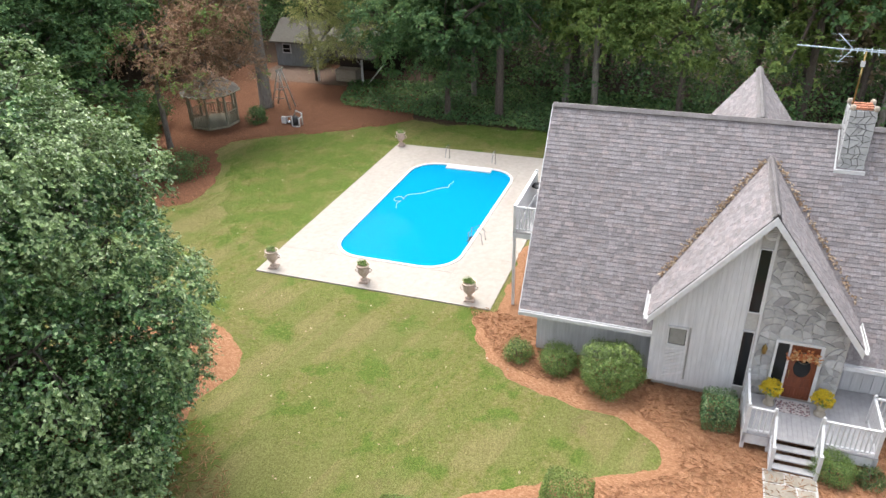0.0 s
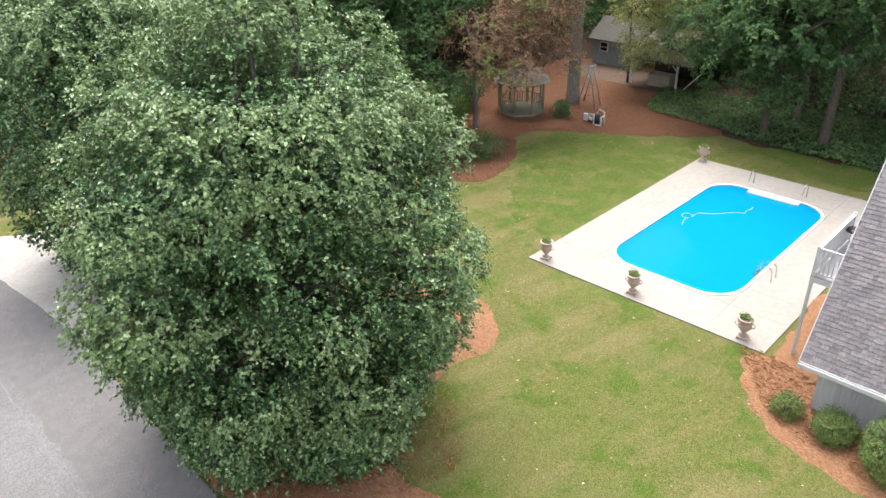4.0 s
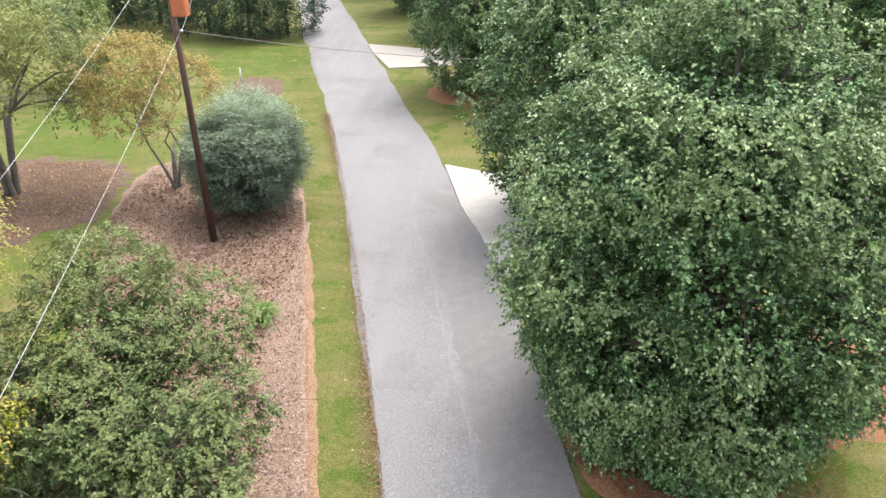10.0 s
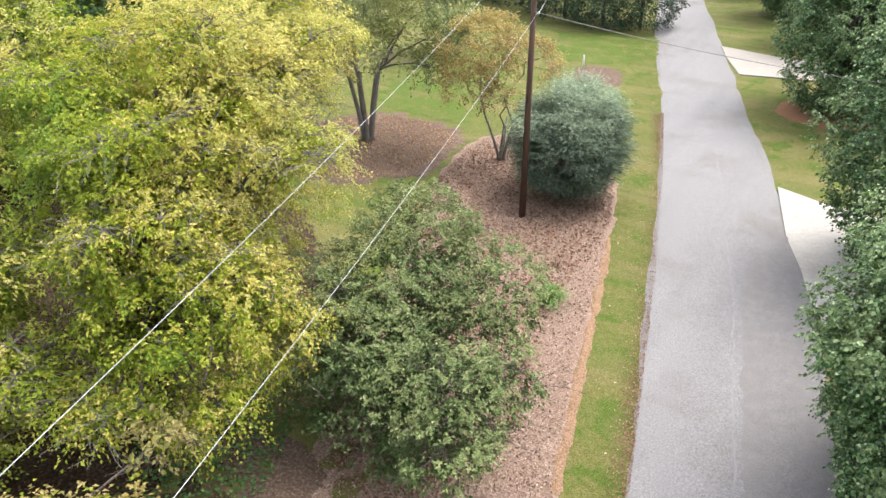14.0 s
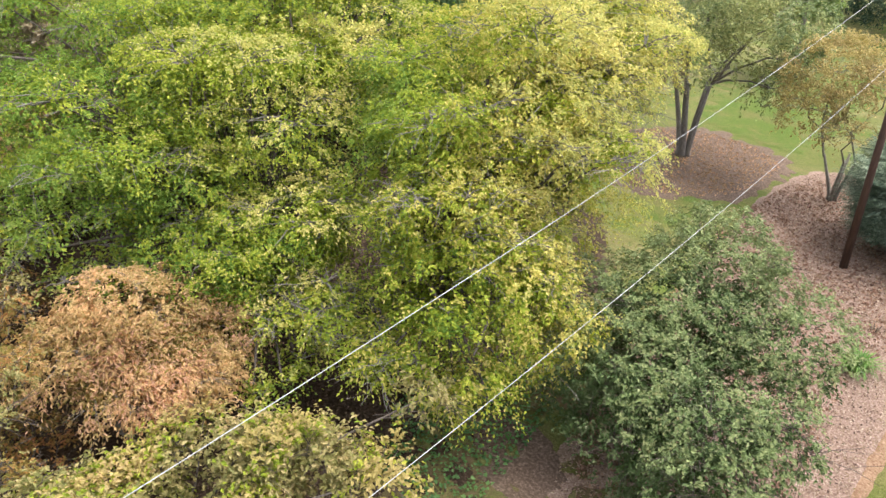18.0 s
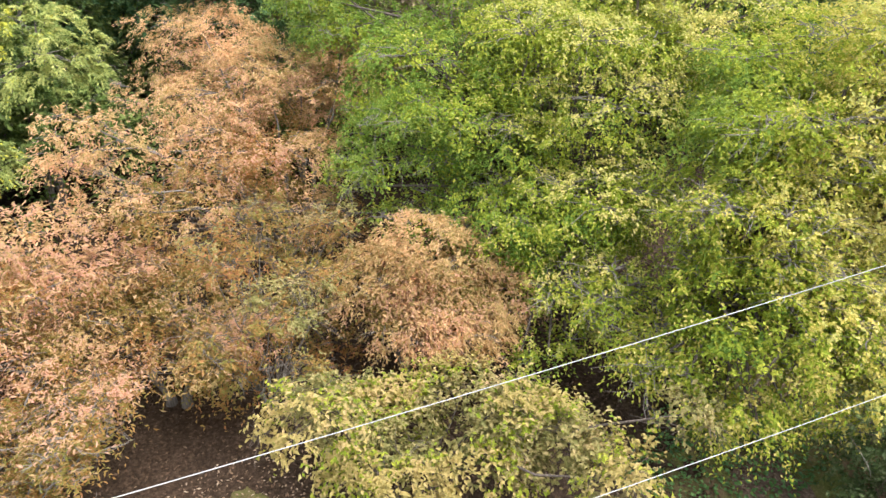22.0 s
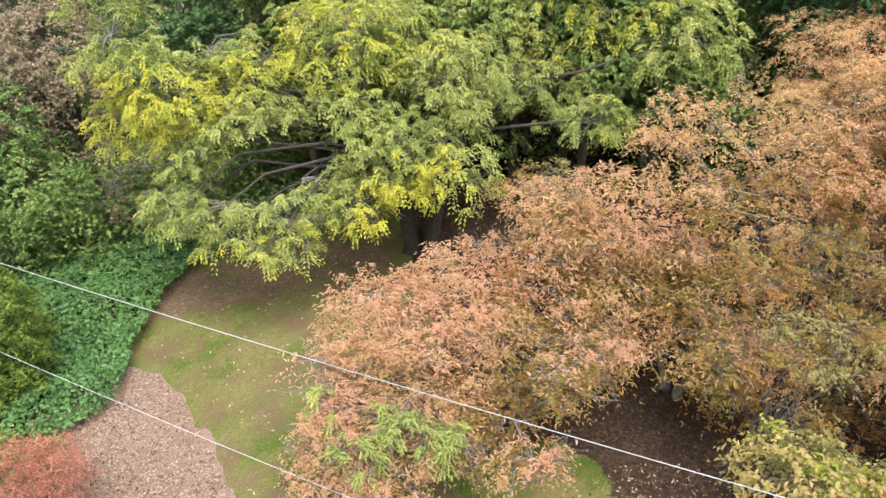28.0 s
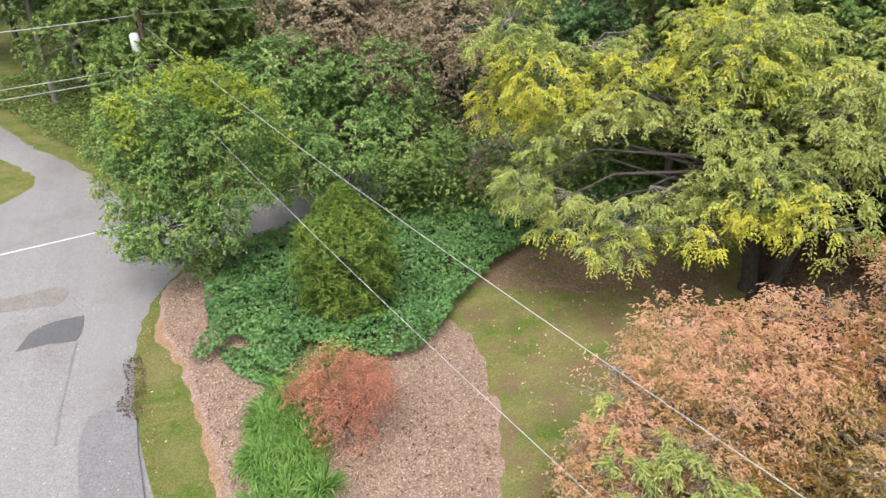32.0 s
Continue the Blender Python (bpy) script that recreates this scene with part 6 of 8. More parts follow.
def conifer_mesh(h, r, n, size, seed, sprays=7, egg_form=False):
    """Drooping sprays on a cone: places, facing and the way they point."""
    g = np.random.RandomState(seed)
    t = g.uniform(0, 1, n) ** 0.8
    a = g.uniform(0, math.tau, n)
    prof = np.minimum(1, (1 - t) * 1.5 + 0.05) * (0.75 + 0.25 * np.minimum(1, t * 5)) * r
    if egg_form:
        prof = r * np.minimum(np.sqrt(np.clip(1 - ((t - 0.34) / 0.67) ** 2, 0.003, 1)), 2.3 * (1.04 - t))
    lump = 1 + 0.13 * np.sin(a * sprays + t * 21) + 0.08 * np.sin(a * 3 - t * 34)
    if egg_form:
        lump += 0.11 * np.sin(a * 15 + t * 9) * np.sin(t * 47 + a * 2) + 0.05 * np.sin(a * 26 - t * 60)
    q = prof * lump * (0.72 + 0.28 * g.uniform(0, 1, n) ** 0.5)
    pts = np.c_[np.cos(a) * q, np.sin(a) * q, 0.15 + t * h]
    out = np.c_[np.cos(a), np.sin(a), 0.5 * np.ones(n)]
    return pts, out


def evergreen(name, m, label, category, h, r, n, size, material, seed, slim=0.35, rise=0.5, trunk=0.12, group="", egg=False):
    t = thing(name, m, label, category, group)
    part("trunk", tube([(0, 0, -0.1), (0, 0, h * 0.8)], [trunk, trunk * 0.3], 8), M["bark"], t)
    pts, out = conifer_mesh(h, r, n, size, seed, 9 if egg else 7, egg)
    g = np.random.RandomState(seed)
    al = out * [1, 1, 0] + [0, 0, rise]
    leaf_mesh("crown", pts, np.c_[g.normal(size=(n, 2)) * 0.7, 0.6 + 0 * pts[:, 2]] + out * 0.5, size, M[material], t, slim, 0.2, seed, along=al * 2.2)
    return t


evergreen("arborvitae", place(-4.45, -23.9), "bushy yellow-green arborvitae in the ivy", "conifer", 5.3, 1.85, 16000, 0.22, "arbor", 31, 0.26, 1.1, egg=True)
fir = evergreen("fir_tree", place(-26, 72), "dark dense conifer at the far lawn", "conifer", 11, 4.2, 16000, 0.34, "fir", 32, 0.28, -0.1, 0.2, "far conifers")
for x, y, a, s in ((-31, 74, 40, 1.1), (-22.5, 73, 100, 0.9), (-38, 78, 200, 1.2), (-45, 82, 300, 1.2)):
    copy_thing(fir, place(x, y, 0, a, s))

# big blue-green bush of arching sprays by the pole
t = thing("feathery_bush", place(-12.8, 32.3), "big rounded blue-green bush of feathery arching sprays", "bush")
g = np.random.RandomState(33)
dome = [(0, 0, 2.9, 2.45, 2.45, 2.3), (0.2, 0.1, 3.9, 1.9, 1.9, 1.9), (0.1, 0.2, 1.6, 2.1, 2.1, 1.4)]
pts, nrm, al, _ = fronds(dome, 2100, 1.25, 9, 33, 0.5, -1.1, 0.15, 2.2, 0.9, 0.3, 0.35, 0.7)
# needles higher up get the paler copy, a lit top made by colour
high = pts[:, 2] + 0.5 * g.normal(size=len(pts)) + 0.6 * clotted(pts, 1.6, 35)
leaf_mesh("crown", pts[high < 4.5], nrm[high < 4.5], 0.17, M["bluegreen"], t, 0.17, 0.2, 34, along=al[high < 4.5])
leaf_mesh("pale_crown_top", pts[high >= 4.5], nrm[high >= 4.5], 0.17, M["needle_lit"], t, 0.17, 0.2, 34, along=al[high >= 4.5])
for k in range(7):
    a = k * 0.9
    part("stem", tube([(0.25 * math.cos(a), 0.25 * math.sin(a), -0.1), (0.9 * math.cos(a), 0.9 * math.sin(a), 1.8), (1.9 * math.cos(a), 1.9 * math.sin(a), 3.6)], [0.06, 0.045, 0.015], 6), M["bark"], t)

tree("walnut_sapling", place(-9.6, -10.2), "thin sapling with yellow-green leaflets among the cherries", "tree", [(0.9, 0.0, 4.0, 0.7), (0.6, 1.1, 3.8, 0.6), (1.7, 0.4, 3.5, 0.6), (0.0, 1.7, 3.5, 0.5), (1.3, -1.0, 4.1, 0.5)], "walnut", "bark_pale", (1.1, 0.05), 2, 30, 18, 0.3, 0.15, 44, slim=0.36, twigs=6, gaps=0.3, droop=0.6, bare=5, frond=0.45)

# lacy red maple shrub
t = thing("japanese_maple", place(-2.8, -17.3), "small lacy red-brown maple on wood chips", "shrub")
for k in range(5):
    a = k * 1.26
    part("branch", tube([(0, 0, -0.05), (0.3 * math.cos(a), 0.3 * math.sin(a), 0.8), (1.0 * math.cos(a), 1.0 * math.sin(a), 1.9)], [0.05, 0.035, 0.012], 6), M["bark"], t)
pts, nrm, al, _ = sprays([(0, 0, 1.3, 1.45, 1.45, 1.15), (0.3, 0.2, 2.0, 1.0, 1.0, 0.85), (-0.6, 0.3, 1.8, 0.9, 0.9, 0.8), (1.0, -0.5, 1.0, 0.8, 0.8, 0.6), (-0.8, -0.9, 0.9, 0.8, 0.8, 0.6), (0.2, 0.9, 0.8, 0.9, 0.9, 0.6)], 430, 3, 7, 0.48, 35, 0.3, 0.4, -0.5, 0.5, 0.5, 1.1, 2.6)
leaf_mesh("crown", pts, nrm, 0.085, M["redmaple"], t, 0.35, 0.25, 36, along=al)

# ---- the woods around ----
kinds = []
for k, (mt, lab, cat) in enumerate((("oak_dark", "tall woodland tree with dark green leaves", "tree"), ("oak_mid", "tall woodland tree with mid-green leaves", "tree"), ("oak_dark", "slender woodland tree with dark leaves", "tree"), ("oak_mid", "woodland tree with yellowing green leaves", "tree"), ("oak_brown", "woodland tree with browning leaves", "tree"))):
    g = random.Random(50 + k)
    lobes = [(g.uniform(-2.6, 2.6), g.uniform(-2.6, 2.6), g.uniform(4.5 if k != 2 else 7.5, 13), g.uniform(1.6, 2.9)) for _ in range(10)]
    lobes.append((0, 0, 13.5, 3))
    kinds.append(tree("woodland_tree", place(300 + 20 * k, 300), lab, cat, lobes, mt, "bark_pale" if k in (2, 3) else "bark", (7.0, 0.24 if k != 2 else 0.17), 1, 10, 18, 0.32, 0.3, 50 + k, slim=0.6, group="trees of the woods", twigs=3, gaps=0.35, bare=2))


def wood(seed, n, ok, xr, yr, gap=3.3, weights=(3, 3, 2, 2, 1), smin=0.85, smax=1.25):
    g, spots_taken = random.Random(seed), []
    for _ in range(n * 40):
        if len(spots_taken) >= n:
            break
        x, y = g.uniform(*xr), g.uniform(*yr)
        if ok(x, y) and all((x - a) ** 2 + (y - b) ** 2 > gap * gap for a, b in spots_taken):
            spots_taken.append((x, y))
            copy_thing(g.choices(kinds, weights)[0], place(x, y, 0, g.uniform(0, 360), g.uniform(smin, smax)))


def east_ok(x, y):
    p = inv @ Vector((x, y, 0))
    if p.x < -37:
        return p.y > 30 and y > 41
    if p.x < -18:
        return p.y > 58.5
    return p.y > 44.5 and p.y < 66


wood(1, 120, east_ok, (8, 78), (-30, 85), 2.7)
wood(2, 34, lambda x, y: x < -29 and (x * x + y * y > 33 ** 2) and math.atan2(-x, y) < radians(128) and math.atan2(-x, y) > radians(52) and x * x + y * y < 52 ** 2, (-60, -20), (-40, 42), 4.0, (2, 4, 1, 4, 2), 0.8, 1.0)
wood(3, 46, lambda x, y: y < -41.5 + (x + 10) * 0.28 and x < 3 + (-y - 40) * 0.12 and (x > -14 or y < -30) or (x < -27 and y < -22 and y > -34), (-60, 10), (-85, -22), 4.0, (2, 4, 1, 4, 0), 0.8, 1.05)
wood(4, 14, lambda x, y: x < -34 - (y - 60) * 0.4 and y > 52, (-75, -28), (50, 100), 5.0, (1, 3, 1, 3, 2), 0.7, 0.95)
wood(6, 40, lambda x, y: y < -54 and x > -6 and not 10 < x - (-y - 53.8) * 0.5 < 19 and x - (-y - 53.8) * 0.5 < 40, (-6, 44), (-98, -50), 3.8, (3, 4, 4, 2, 0), 0.8, 1.05)
wood(5, 20, lambda x, y: radians(108) < math.atan2(-x, y) < radians(152) and 33 ** 2 < x * x + y * y < 50 ** 2, (-48, -12), (-46, -8), 3.6, (1, 4, 1, 4, 1), 0.8, 1.05)
for x, y, a in ((9.3, -57.2, 20), (6.6, -58.5, 130), (8.0, -62, 240), (3.8, -56.8, 300)):
    copy_thing(kinds[2], place(x, y, 0, a, 1.1))
for k in kinds:
    for o in (*k.children_recursive, k):
        bpy.data.objects.remove(o)

# trees at the back of the lawn
tree("rust_oak", place(26.4, 38.8), "slender oak with rusty brown leaves beside the gazebo", "tree", [(1.3, -2.1, 5.7, 2.9), (3.4, -2.1, 6.4, 2.6), (-1.4, -1.4, 6.6, 2.8), (3.4, -3.8, 4.8, 1.6), (-1.3, -2.7, 5.1, 2.0), (1.3, -0.8, 8.2, 3.0), (3.4, -2.1, 8.5, 2.8), (0.4, -3.9, 4.5, 1.6)], "oak_rust", "bark_pale", (6.0, 0.17), 1, 26, 24, 0.28, 0.155, 61, gaps=0.4, turned=(("oak_mid", "green_patch", 0.15),), patch=0.8, bare=3)
tree("tall_oak", place(35.6, 39.65), "tall oak with a bare pale trunk", "tree", [(-1, 0, 13, 3.0), (1.5, 1, 12, 2.6), (0, -1, 15, 3.4), (2, -1.5, 14, 2.6)], "oak_dark", "bark_pale", (11.5, 0.45), 1, 14, 22, 0.32, 0.28, 62, gaps=0.35, bare=3)
tree("willow_oak", place(42.5, 41.0), "light green drooping tree in front of the shed", "tree", [(-0.1, -2.9, 4.1, 2.6), (0.6, -5.2, 5.0, 2.2), (-1.9, -3.8, 2.9, 1.6), (-0.5, -5.5, 3.4, 1.2), (-0.8, -2.1, 6.2, 2.6), (0.7, -3.8, 7.3, 2.6)], "paleleaf", "bark_dark", (6.5, 0.1), 1, 28, 24, 0.3, 0.2, 63, slim=0.3, gaps=0.35, bare=3)
tree("maple", place(40.5, 27.0), "broad dark green maple over the ivy", "tree", [(0.9, 1.0, 5.3, 3.0), (-1.2, 2.3, 4.4, 2.4), (1.1, -1.1, 3.9, 2.4), (-0.0, 4.1, 6.3, 3.0), (-0.4, -0.7, 2.7, 1.2), (1.4, 0.3, 7.4, 3.0)], "oak_dark", "bark", (5.0, 0.2), 1, 30, 24, 0.3, 0.21, 64, slim=0.7, shelves="boughs", low=-0.35, gaps=0.15, bare=3)
tree("sweet_gum", place(19.5, 40.5), "dark green tree at the edge of the lawn", "tree", [(0.6, -1.4, 8.3, 3.4), (3.5, -0.7, 8.0, 3.0), (0.0, -3.3, 6.0, 2.2), (2.1, -4.5, 4.4, 1.8), (1.6, 0.4, 5.8, 3.0), (4.0, 1.3, 7.1, 3.0), (1.6, -0.8, 10.3, 3.2), (5.4, -0.6, 9.5, 3.2)], "oak_dark", "bark", (5.0, 0.22), 1, 28, 24, 0.3, 0.21, 65, slim=0.7, shelves="boughs", low=-0.35, gaps=0.15, bare=3)


def shrub(name, m, label, lobes, material, seed, dens=150, size=0.07, spread=0.06, category="shrub", group="", slim=0.7, per=9, stalk=True):
    t = thing(name, m, label, category, group)
    if stalk:
        for k in range(4):
            a = k * 1.57 + seed
            part("stem", tube([(0.04 * math.cos(a), 0.04 * math.sin(a), -0.05), (0.2 * math.cos(a), 0.2 * math.sin(a), lobes[0][2])], [0.025, 0.012], 5), M["bark"], t)
    blobs = [(*b, b[3], b[3] * 0.85) if len(b) == 4 else b for b in lobes]
    pts, nrm, _ = crown_points(blobs, int(6 * dens * sum(b[3] ** 2 for b in blobs)), per, spread, seed, 0.86, 0.3, -1.1)
    pts[:, 2] = np.maximum(pts[:, 2], 0.03)
    leaf_mesh("crown", pts, nrm, size, M[material], t, slim, 0.25, seed)
    return t


def house_spot(x, y, z=0.0, rz=0.0):
    return HOUSE @ pose(x, y, z, 0, 0, rz)


def clipped_box(name, m, label, w, d, h, material, seed, n=5200, size=0.055):
    """A shrub cut square, slightly rounded and uneven."""
    t = thing(name, m, label, "shrub", "clipped shrubs by the house")
    for k in range(3):
        part("stem", tube([(0.06 * math.cos(k * 2.1), 0.06 * math.sin(k * 2.1), -0.05), (0.15 * math.cos(k * 2.1), 0.15 * math.sin(k * 2.1), h * 0.6)], [0.025, 0.012], 5), M["bark"], t)
    r = np.random.RandomState(seed)
    d3 = unit(r.normal(size=(n, 3)))
    d3 = d3 / np.max(np.abs(d3), axis=1, keepdims=True)
    p = np.sign(d3) * np.abs(d3) ** 0.9 * (0.86 + 0.16 * r.uniform(0, 1, (n, 1)) ** 0.7)
    p = p * (1 - 0.1 * (np.abs(d3) > 0.8).sum(1, keepdims=True).clip(1, 3) / 3)
    pts = p * np.array([w / 2, d / 2, h / 2]) + [0, 0, h / 2 + 0.04]
    leaf_mesh("crown", pts, d3 * 0.8 + [0, 0, 0.4] + 0.5 * r.normal(size=(n, 3)), size, M[material], t, 0.6, 0.25, seed)


# clipped shrubs before the house
for i, (x, y, r) in enumerate(((-4.8, 20.45, 0.46), (-3.35, 20.25, 0.62), (-1.55, 19.86, 1.0))):
    shrub("boxwood", house_spot(x, y), "rounded clipped boxwood in pine straw" if r < 1 else "large rounded clipped boxwood in pine straw", [(0, 0, r * 0.82, r)], "holly", 70 + i, 300, 0.05, group="clipped shrubs by the house")
clipped_box("holly_bush", house_spot(1.92, 19.08, 0, 6), "square clipped holly beside the porch", 1.0, 1.0, 1.15, "pear", 75)
shrub("boxwood", house_spot(5.08, 17.75), "low clipped boxwood beside the steps", [(0, 0, 0.4, 0.55, 0.5, 0.45)], "holly", 76, 380, 0.042, group="clipped shrubs by the house")
shrub("low_shrub", house_spot(6.05, 17.8), "low open shrub beside the porch", [(0, 0, 0.25, 0.4, 0.35, 0.28)], "magnolia", 77, 140, 0.06)
clipped_box("holly_bush", house_spot(-1.9, 14.3, 0, -4), "square clipped holly at the bed's edge", 1.35, 1.2, 0.95, "oak_mid", 78, 7000)
clipped_box("holly_bush", house_spot(-6.15, 12.25, 0, 10), "clipped holly at the bed's edge", 0.9, 0.9, 0.8, "oak_mid", 79)
shrub("lawn_edge_shrub", place(23.2, 34.0), "dark green ferny shrub at the straw's edge", [(0, 0, 0.8, 1.0), (0.9, -0.3, 0.6, 0.8), (-0.7, 0.5, 0.7, 0.8)], "oak_dark", 110, 16, 0.16, 0.16, per=12, slim=0.3)
shrub("gazebo_shrub", place(32.6, 37.4), "small dark shrub beside the gazebo", [(0, 0, 0.5, 0.6), (0.3, 0.3, 0.7, 0.5)], "oak_dark", 81, 26, 0.12, 0.12, per=12)
for x, y, mt, seed in ((25.2, 40.6, "oak_mid", 84), (22.4, 38.4, "oak_dark", 85), (27.6, 43.2, "oak_dark", 86), (20.2, 36.2, "oak_mid", 87)):
    shrub("understorey_shrub", place(x, y, 0, seed * 40), "loose dark green shrub in the shade by the gazebo", [(0, 0, 1.0, 1.2), (1.0, -0.4, 0.8, 0.9), (-0.9, 0.6, 1.4, 1.0), (0.2, 0.7, 1.9, 0.9)], mt, seed, 26, 0.16, 0.17, per=12, slim=0.45)
shrub("forsythia", place(-8.3, -12.6), "low orange-yellow shrub at the lawn's edge", [(0, 0, 0.5, 0.7), (0.5, 0.3, 0.4, 0.5)], "olive", 82, 26, 0.12, 0.12, per=12)
shrub("yellow_shrub", place(-3.3, -20.9), "small yellow-leaved shrub in the ivy", [(0, 0, 0.45, 0.55, 0.4, 0.3)], "walnut", 83, 26, 0.12, 0.1, per=12)
shrub("tuft_shrub", place(-10.2, 25.5), "thin dry shrub on wood chips", [(0, 0, 0.35, 0.45)], "oak_brown", 84, 14, 0.1, 0.12, per=8, slim=0.2)


def clump(name, m, label, n, r, h, seed, category="plant"):
    """A fountain of arching blades."""
    t = thing(name, m, label, category)
    g = np.random.RandomState(seed)
    a, q = g.uniform(0, math.tau, n), g.uniform(0.1, 1, n)
    hh = h * g.uniform(0.7, 1.1, n)
    root = np.c_[np.cos(a) * r * 0.25 * q, np.sin(a) * r * 0.25 * q, np.zeros(n)]
    o = np.c_[np.cos(a), np.sin(a), np.zeros(n)]
    s = np.c_[-np.sin(a), np.cos(a), np.zeros(n)] * 0.018
    co, up = [], np.array([0, 0, 1.0])
    for f, lift, wd in ((0, 0, 1), (0.35, 0.75, 1.2), (0.75, 0.95, 0.9), (1.05, 0.7, 0.1)):
        c = root + o * (r * q)[:, None] * f + up * (hh * lift)[:, None]
        co += [c - s * wd, c + s * wd]
    co = np.stack(co, 1).reshape(-1, 3)
    k = np.arange(n)[:, None] * 8
    faces = np.concatenate([k + [2 * i, 2 * i + 1, 2 * i + 3, 2 * i + 2] for i in range(3)], 1).reshape(-1, 4)
    from_arrays("blade_tuft", co, faces, M["blade"], t, smooth=True)
    return t


clump("daylily", place(-9.2, 22.6), "clump of green strap leaves on wood chips", 170, 0.85, 0.7, 85)
g = random.Random(86)
for i in range(64):
    u, v = g.random(), g.random()
    x = -0.5 - 0.8 * u + (v - 0.5) * (2.1 - 0.9 * u)
    clump("liriope", place(x, -14.3 - 5.2 * u, 0, g.uniform(0, 360)), "clump of arching green grass leaves in a dense mass", 130, g.uniform(0.6, 0.85), g.uniform(0.5, 0.75), 900 + i)

# ---- pool ----
def rounded(x0, x1, y0, y1, r, n=10):
    out = []
    for cx, cy, a0 in ((x1 - r, y0 + r, -90), (x1 - r, y1 - r, 0), (x0 + r, y1 - r, 90), (x0 + r, y0 + r, 180)):
        out += [(cx + r * math.cos(radians(a0 + 90 * k / n)), cy + r * math.sin(radians(a0 + 90 * k / n))) for k in range(n + 1)]
    return out


POOL = (-15.0, -9.15, 25.6, 37.05, 1.45)
pool = on_house("swimming_pool", "blue-lined swimming pool with rounded corners and white rim", "swimming pool", kind="structure")
rim = rounded(*POOL)
bm = bmesh.new()
top = [bm.verts.new((x, y, 0.03)) for x, y in rim]
low = [bm.verts.new((x, y, -0.3)) for x, y in rim]
for k in range(len(rim)):
    bm.faces.new((top[k], low[k], low[(k + 1) % len(rim)], top[(k + 1) % len(rim)]))
bm.faces.new(low)
part("pool_liner", bm, M["pool_liner"], pool, "bright blue vinyl liner")
bm = bmesh.new()
bm.faces.new([bm.verts.new((x, y, 0.022)) for x, y in rim])
surf = part("pool_water", bm, M["water"], pool, "clear still water")
surf.visible_shadow = False
wide = rounded(POOL[0] - 0.138, POOL[1] + 0.138, POOL[2] - 0.138, POOL[3] + 0.138, POOL[4] + 0.138)
bm = bmesh.new()
rings = [[bm.verts.new((x, y, z)) for x, y in ol] for ol, z in ((rim, 0.01), (rim, 0.08), (wide, 0.08), (wide, 0.04))]
for q, s in zip(rings, rings[1:]):
    for k in range(len(rim)):
        bm.faces.new((q[k], q[(k + 1) % len(rim)], s[(k + 1) % len(rim)], s[k]))
bmesh.ops.recalc_face_normals(bm, faces=bm.faces)
part("coping", bm, M["trim"], pool, "pale pool rim")

deck = on_house("pool_deck", "pale concrete pool surround cast in slabs", "pool deck", kind="structure")
DX = [-17.4, -15.14, -12.1, -9.01, -6.65]
DY = [23.15, 25.46, 27.1, 32.0, 37.19, 39.55]
for x0, x1 in zip(DX, DX[1:]):
    for y0, y1 in zip(DY, DY[1:]):
        if x0 >= -15.2 and x1 <= -9.0 and y0 >= 25.4 and y1 <= 37.2:
            continue
        s = 0.3 * (y0 - 23.15) / 16.4
        part("slab", box(x0 + 0.003, y0 + 0.003, -0.1, x1 - 0.003, y1 - 0.003, 0.05), M["concrete"], deck)
for cx, cy, sx, sy in ((POOL[0], POOL[2], 1, 1), (POOL[1], POOL[2], -1, 1), (POOL[1], POOL[3], -1, -1), (POOL[0], POOL[3], 1, -1)):
    # corner pieces between the straight slabs and the round corner
    r = POOL[4] + 0.13
    ox, oy = cx - sx * 0.13, cy - sy * 0.13
    pts = [(ox, oy)] + [(ox + sx * r * (1 - math.cos(radians(a))), oy + sy * r * (1 - math.sin(radians(a)))) for a in range(0, 91, 9)]
    part("slab", slab(pts, -0.1, 0.048), M["concrete"], deck)
part("joint_bed", slab([(-17.38, 23.17), (-6.67, 23.17), (-6.67, 25.4), (-17.38, 25.4)], -0.1, 0.038), M["mortar"], deck)

# white moulded steps at the far end, with chrome rails
st = on_house("pool_steps", "white moulded entry steps in the pool", "pool steps", -11.9, 36.6, 0)
for k in range(2):
    part("step", box(-1.35 + 0.05 * k, 0.0 - 0.3 * k, -0.28, 1.35 - 0.05 * k, 0.55 - 0.55 * k, 0.13 - 0.2 * k, bevel=0.06), M["white"], st)


def rail(x, y, label, turn):
    t = on_house("grab_rail", label, "handrail", x, y, 0.05, group="chrome pool rails", rz=turn)
    part("tube", tube([(0, 0, 0), (0, 0, 0.75), (0, -0.12, 0.87), (0, -0.5, 0.8), (0, -0.75, 0.3)], 0.022, 8), M["steel"], t)
    part("flange", lathe([(0.05, 0), (0.05, 0.015), (0.025, 0.03)], 12), M["steel"], t)


rail(-13.5, 38.1, "chrome grab rail by the white steps", 0)
rail(-10.65, 38.0, "chrome grab rail by the white steps", 0)
lad = on_house("pool_ladder", "chrome pool ladder hooked over the rim", "pool ladder", -9.05, 28.5, 0)
for dy in (-0.25, 0.25):
    part("ladder_rail", tube([(0.55, dy, 0.05), (0.5, dy, 0.55), (0.25, dy, 0.78), (-0.12, dy, 0.6), (-0.16, dy, -0.26)], 0.022, 8), M["steel"], lad)
for k in range(2):
    part("rung", box(-0.22, -0.25, 0.1 - 0.25 * k, -0.1, 0.25, 0.13 - 0.25 * k), M["steel"], lad)
hs = on_house("pool_hose", "white vacuum hose floating in the pool", "hose", 0, 0, 0.03)
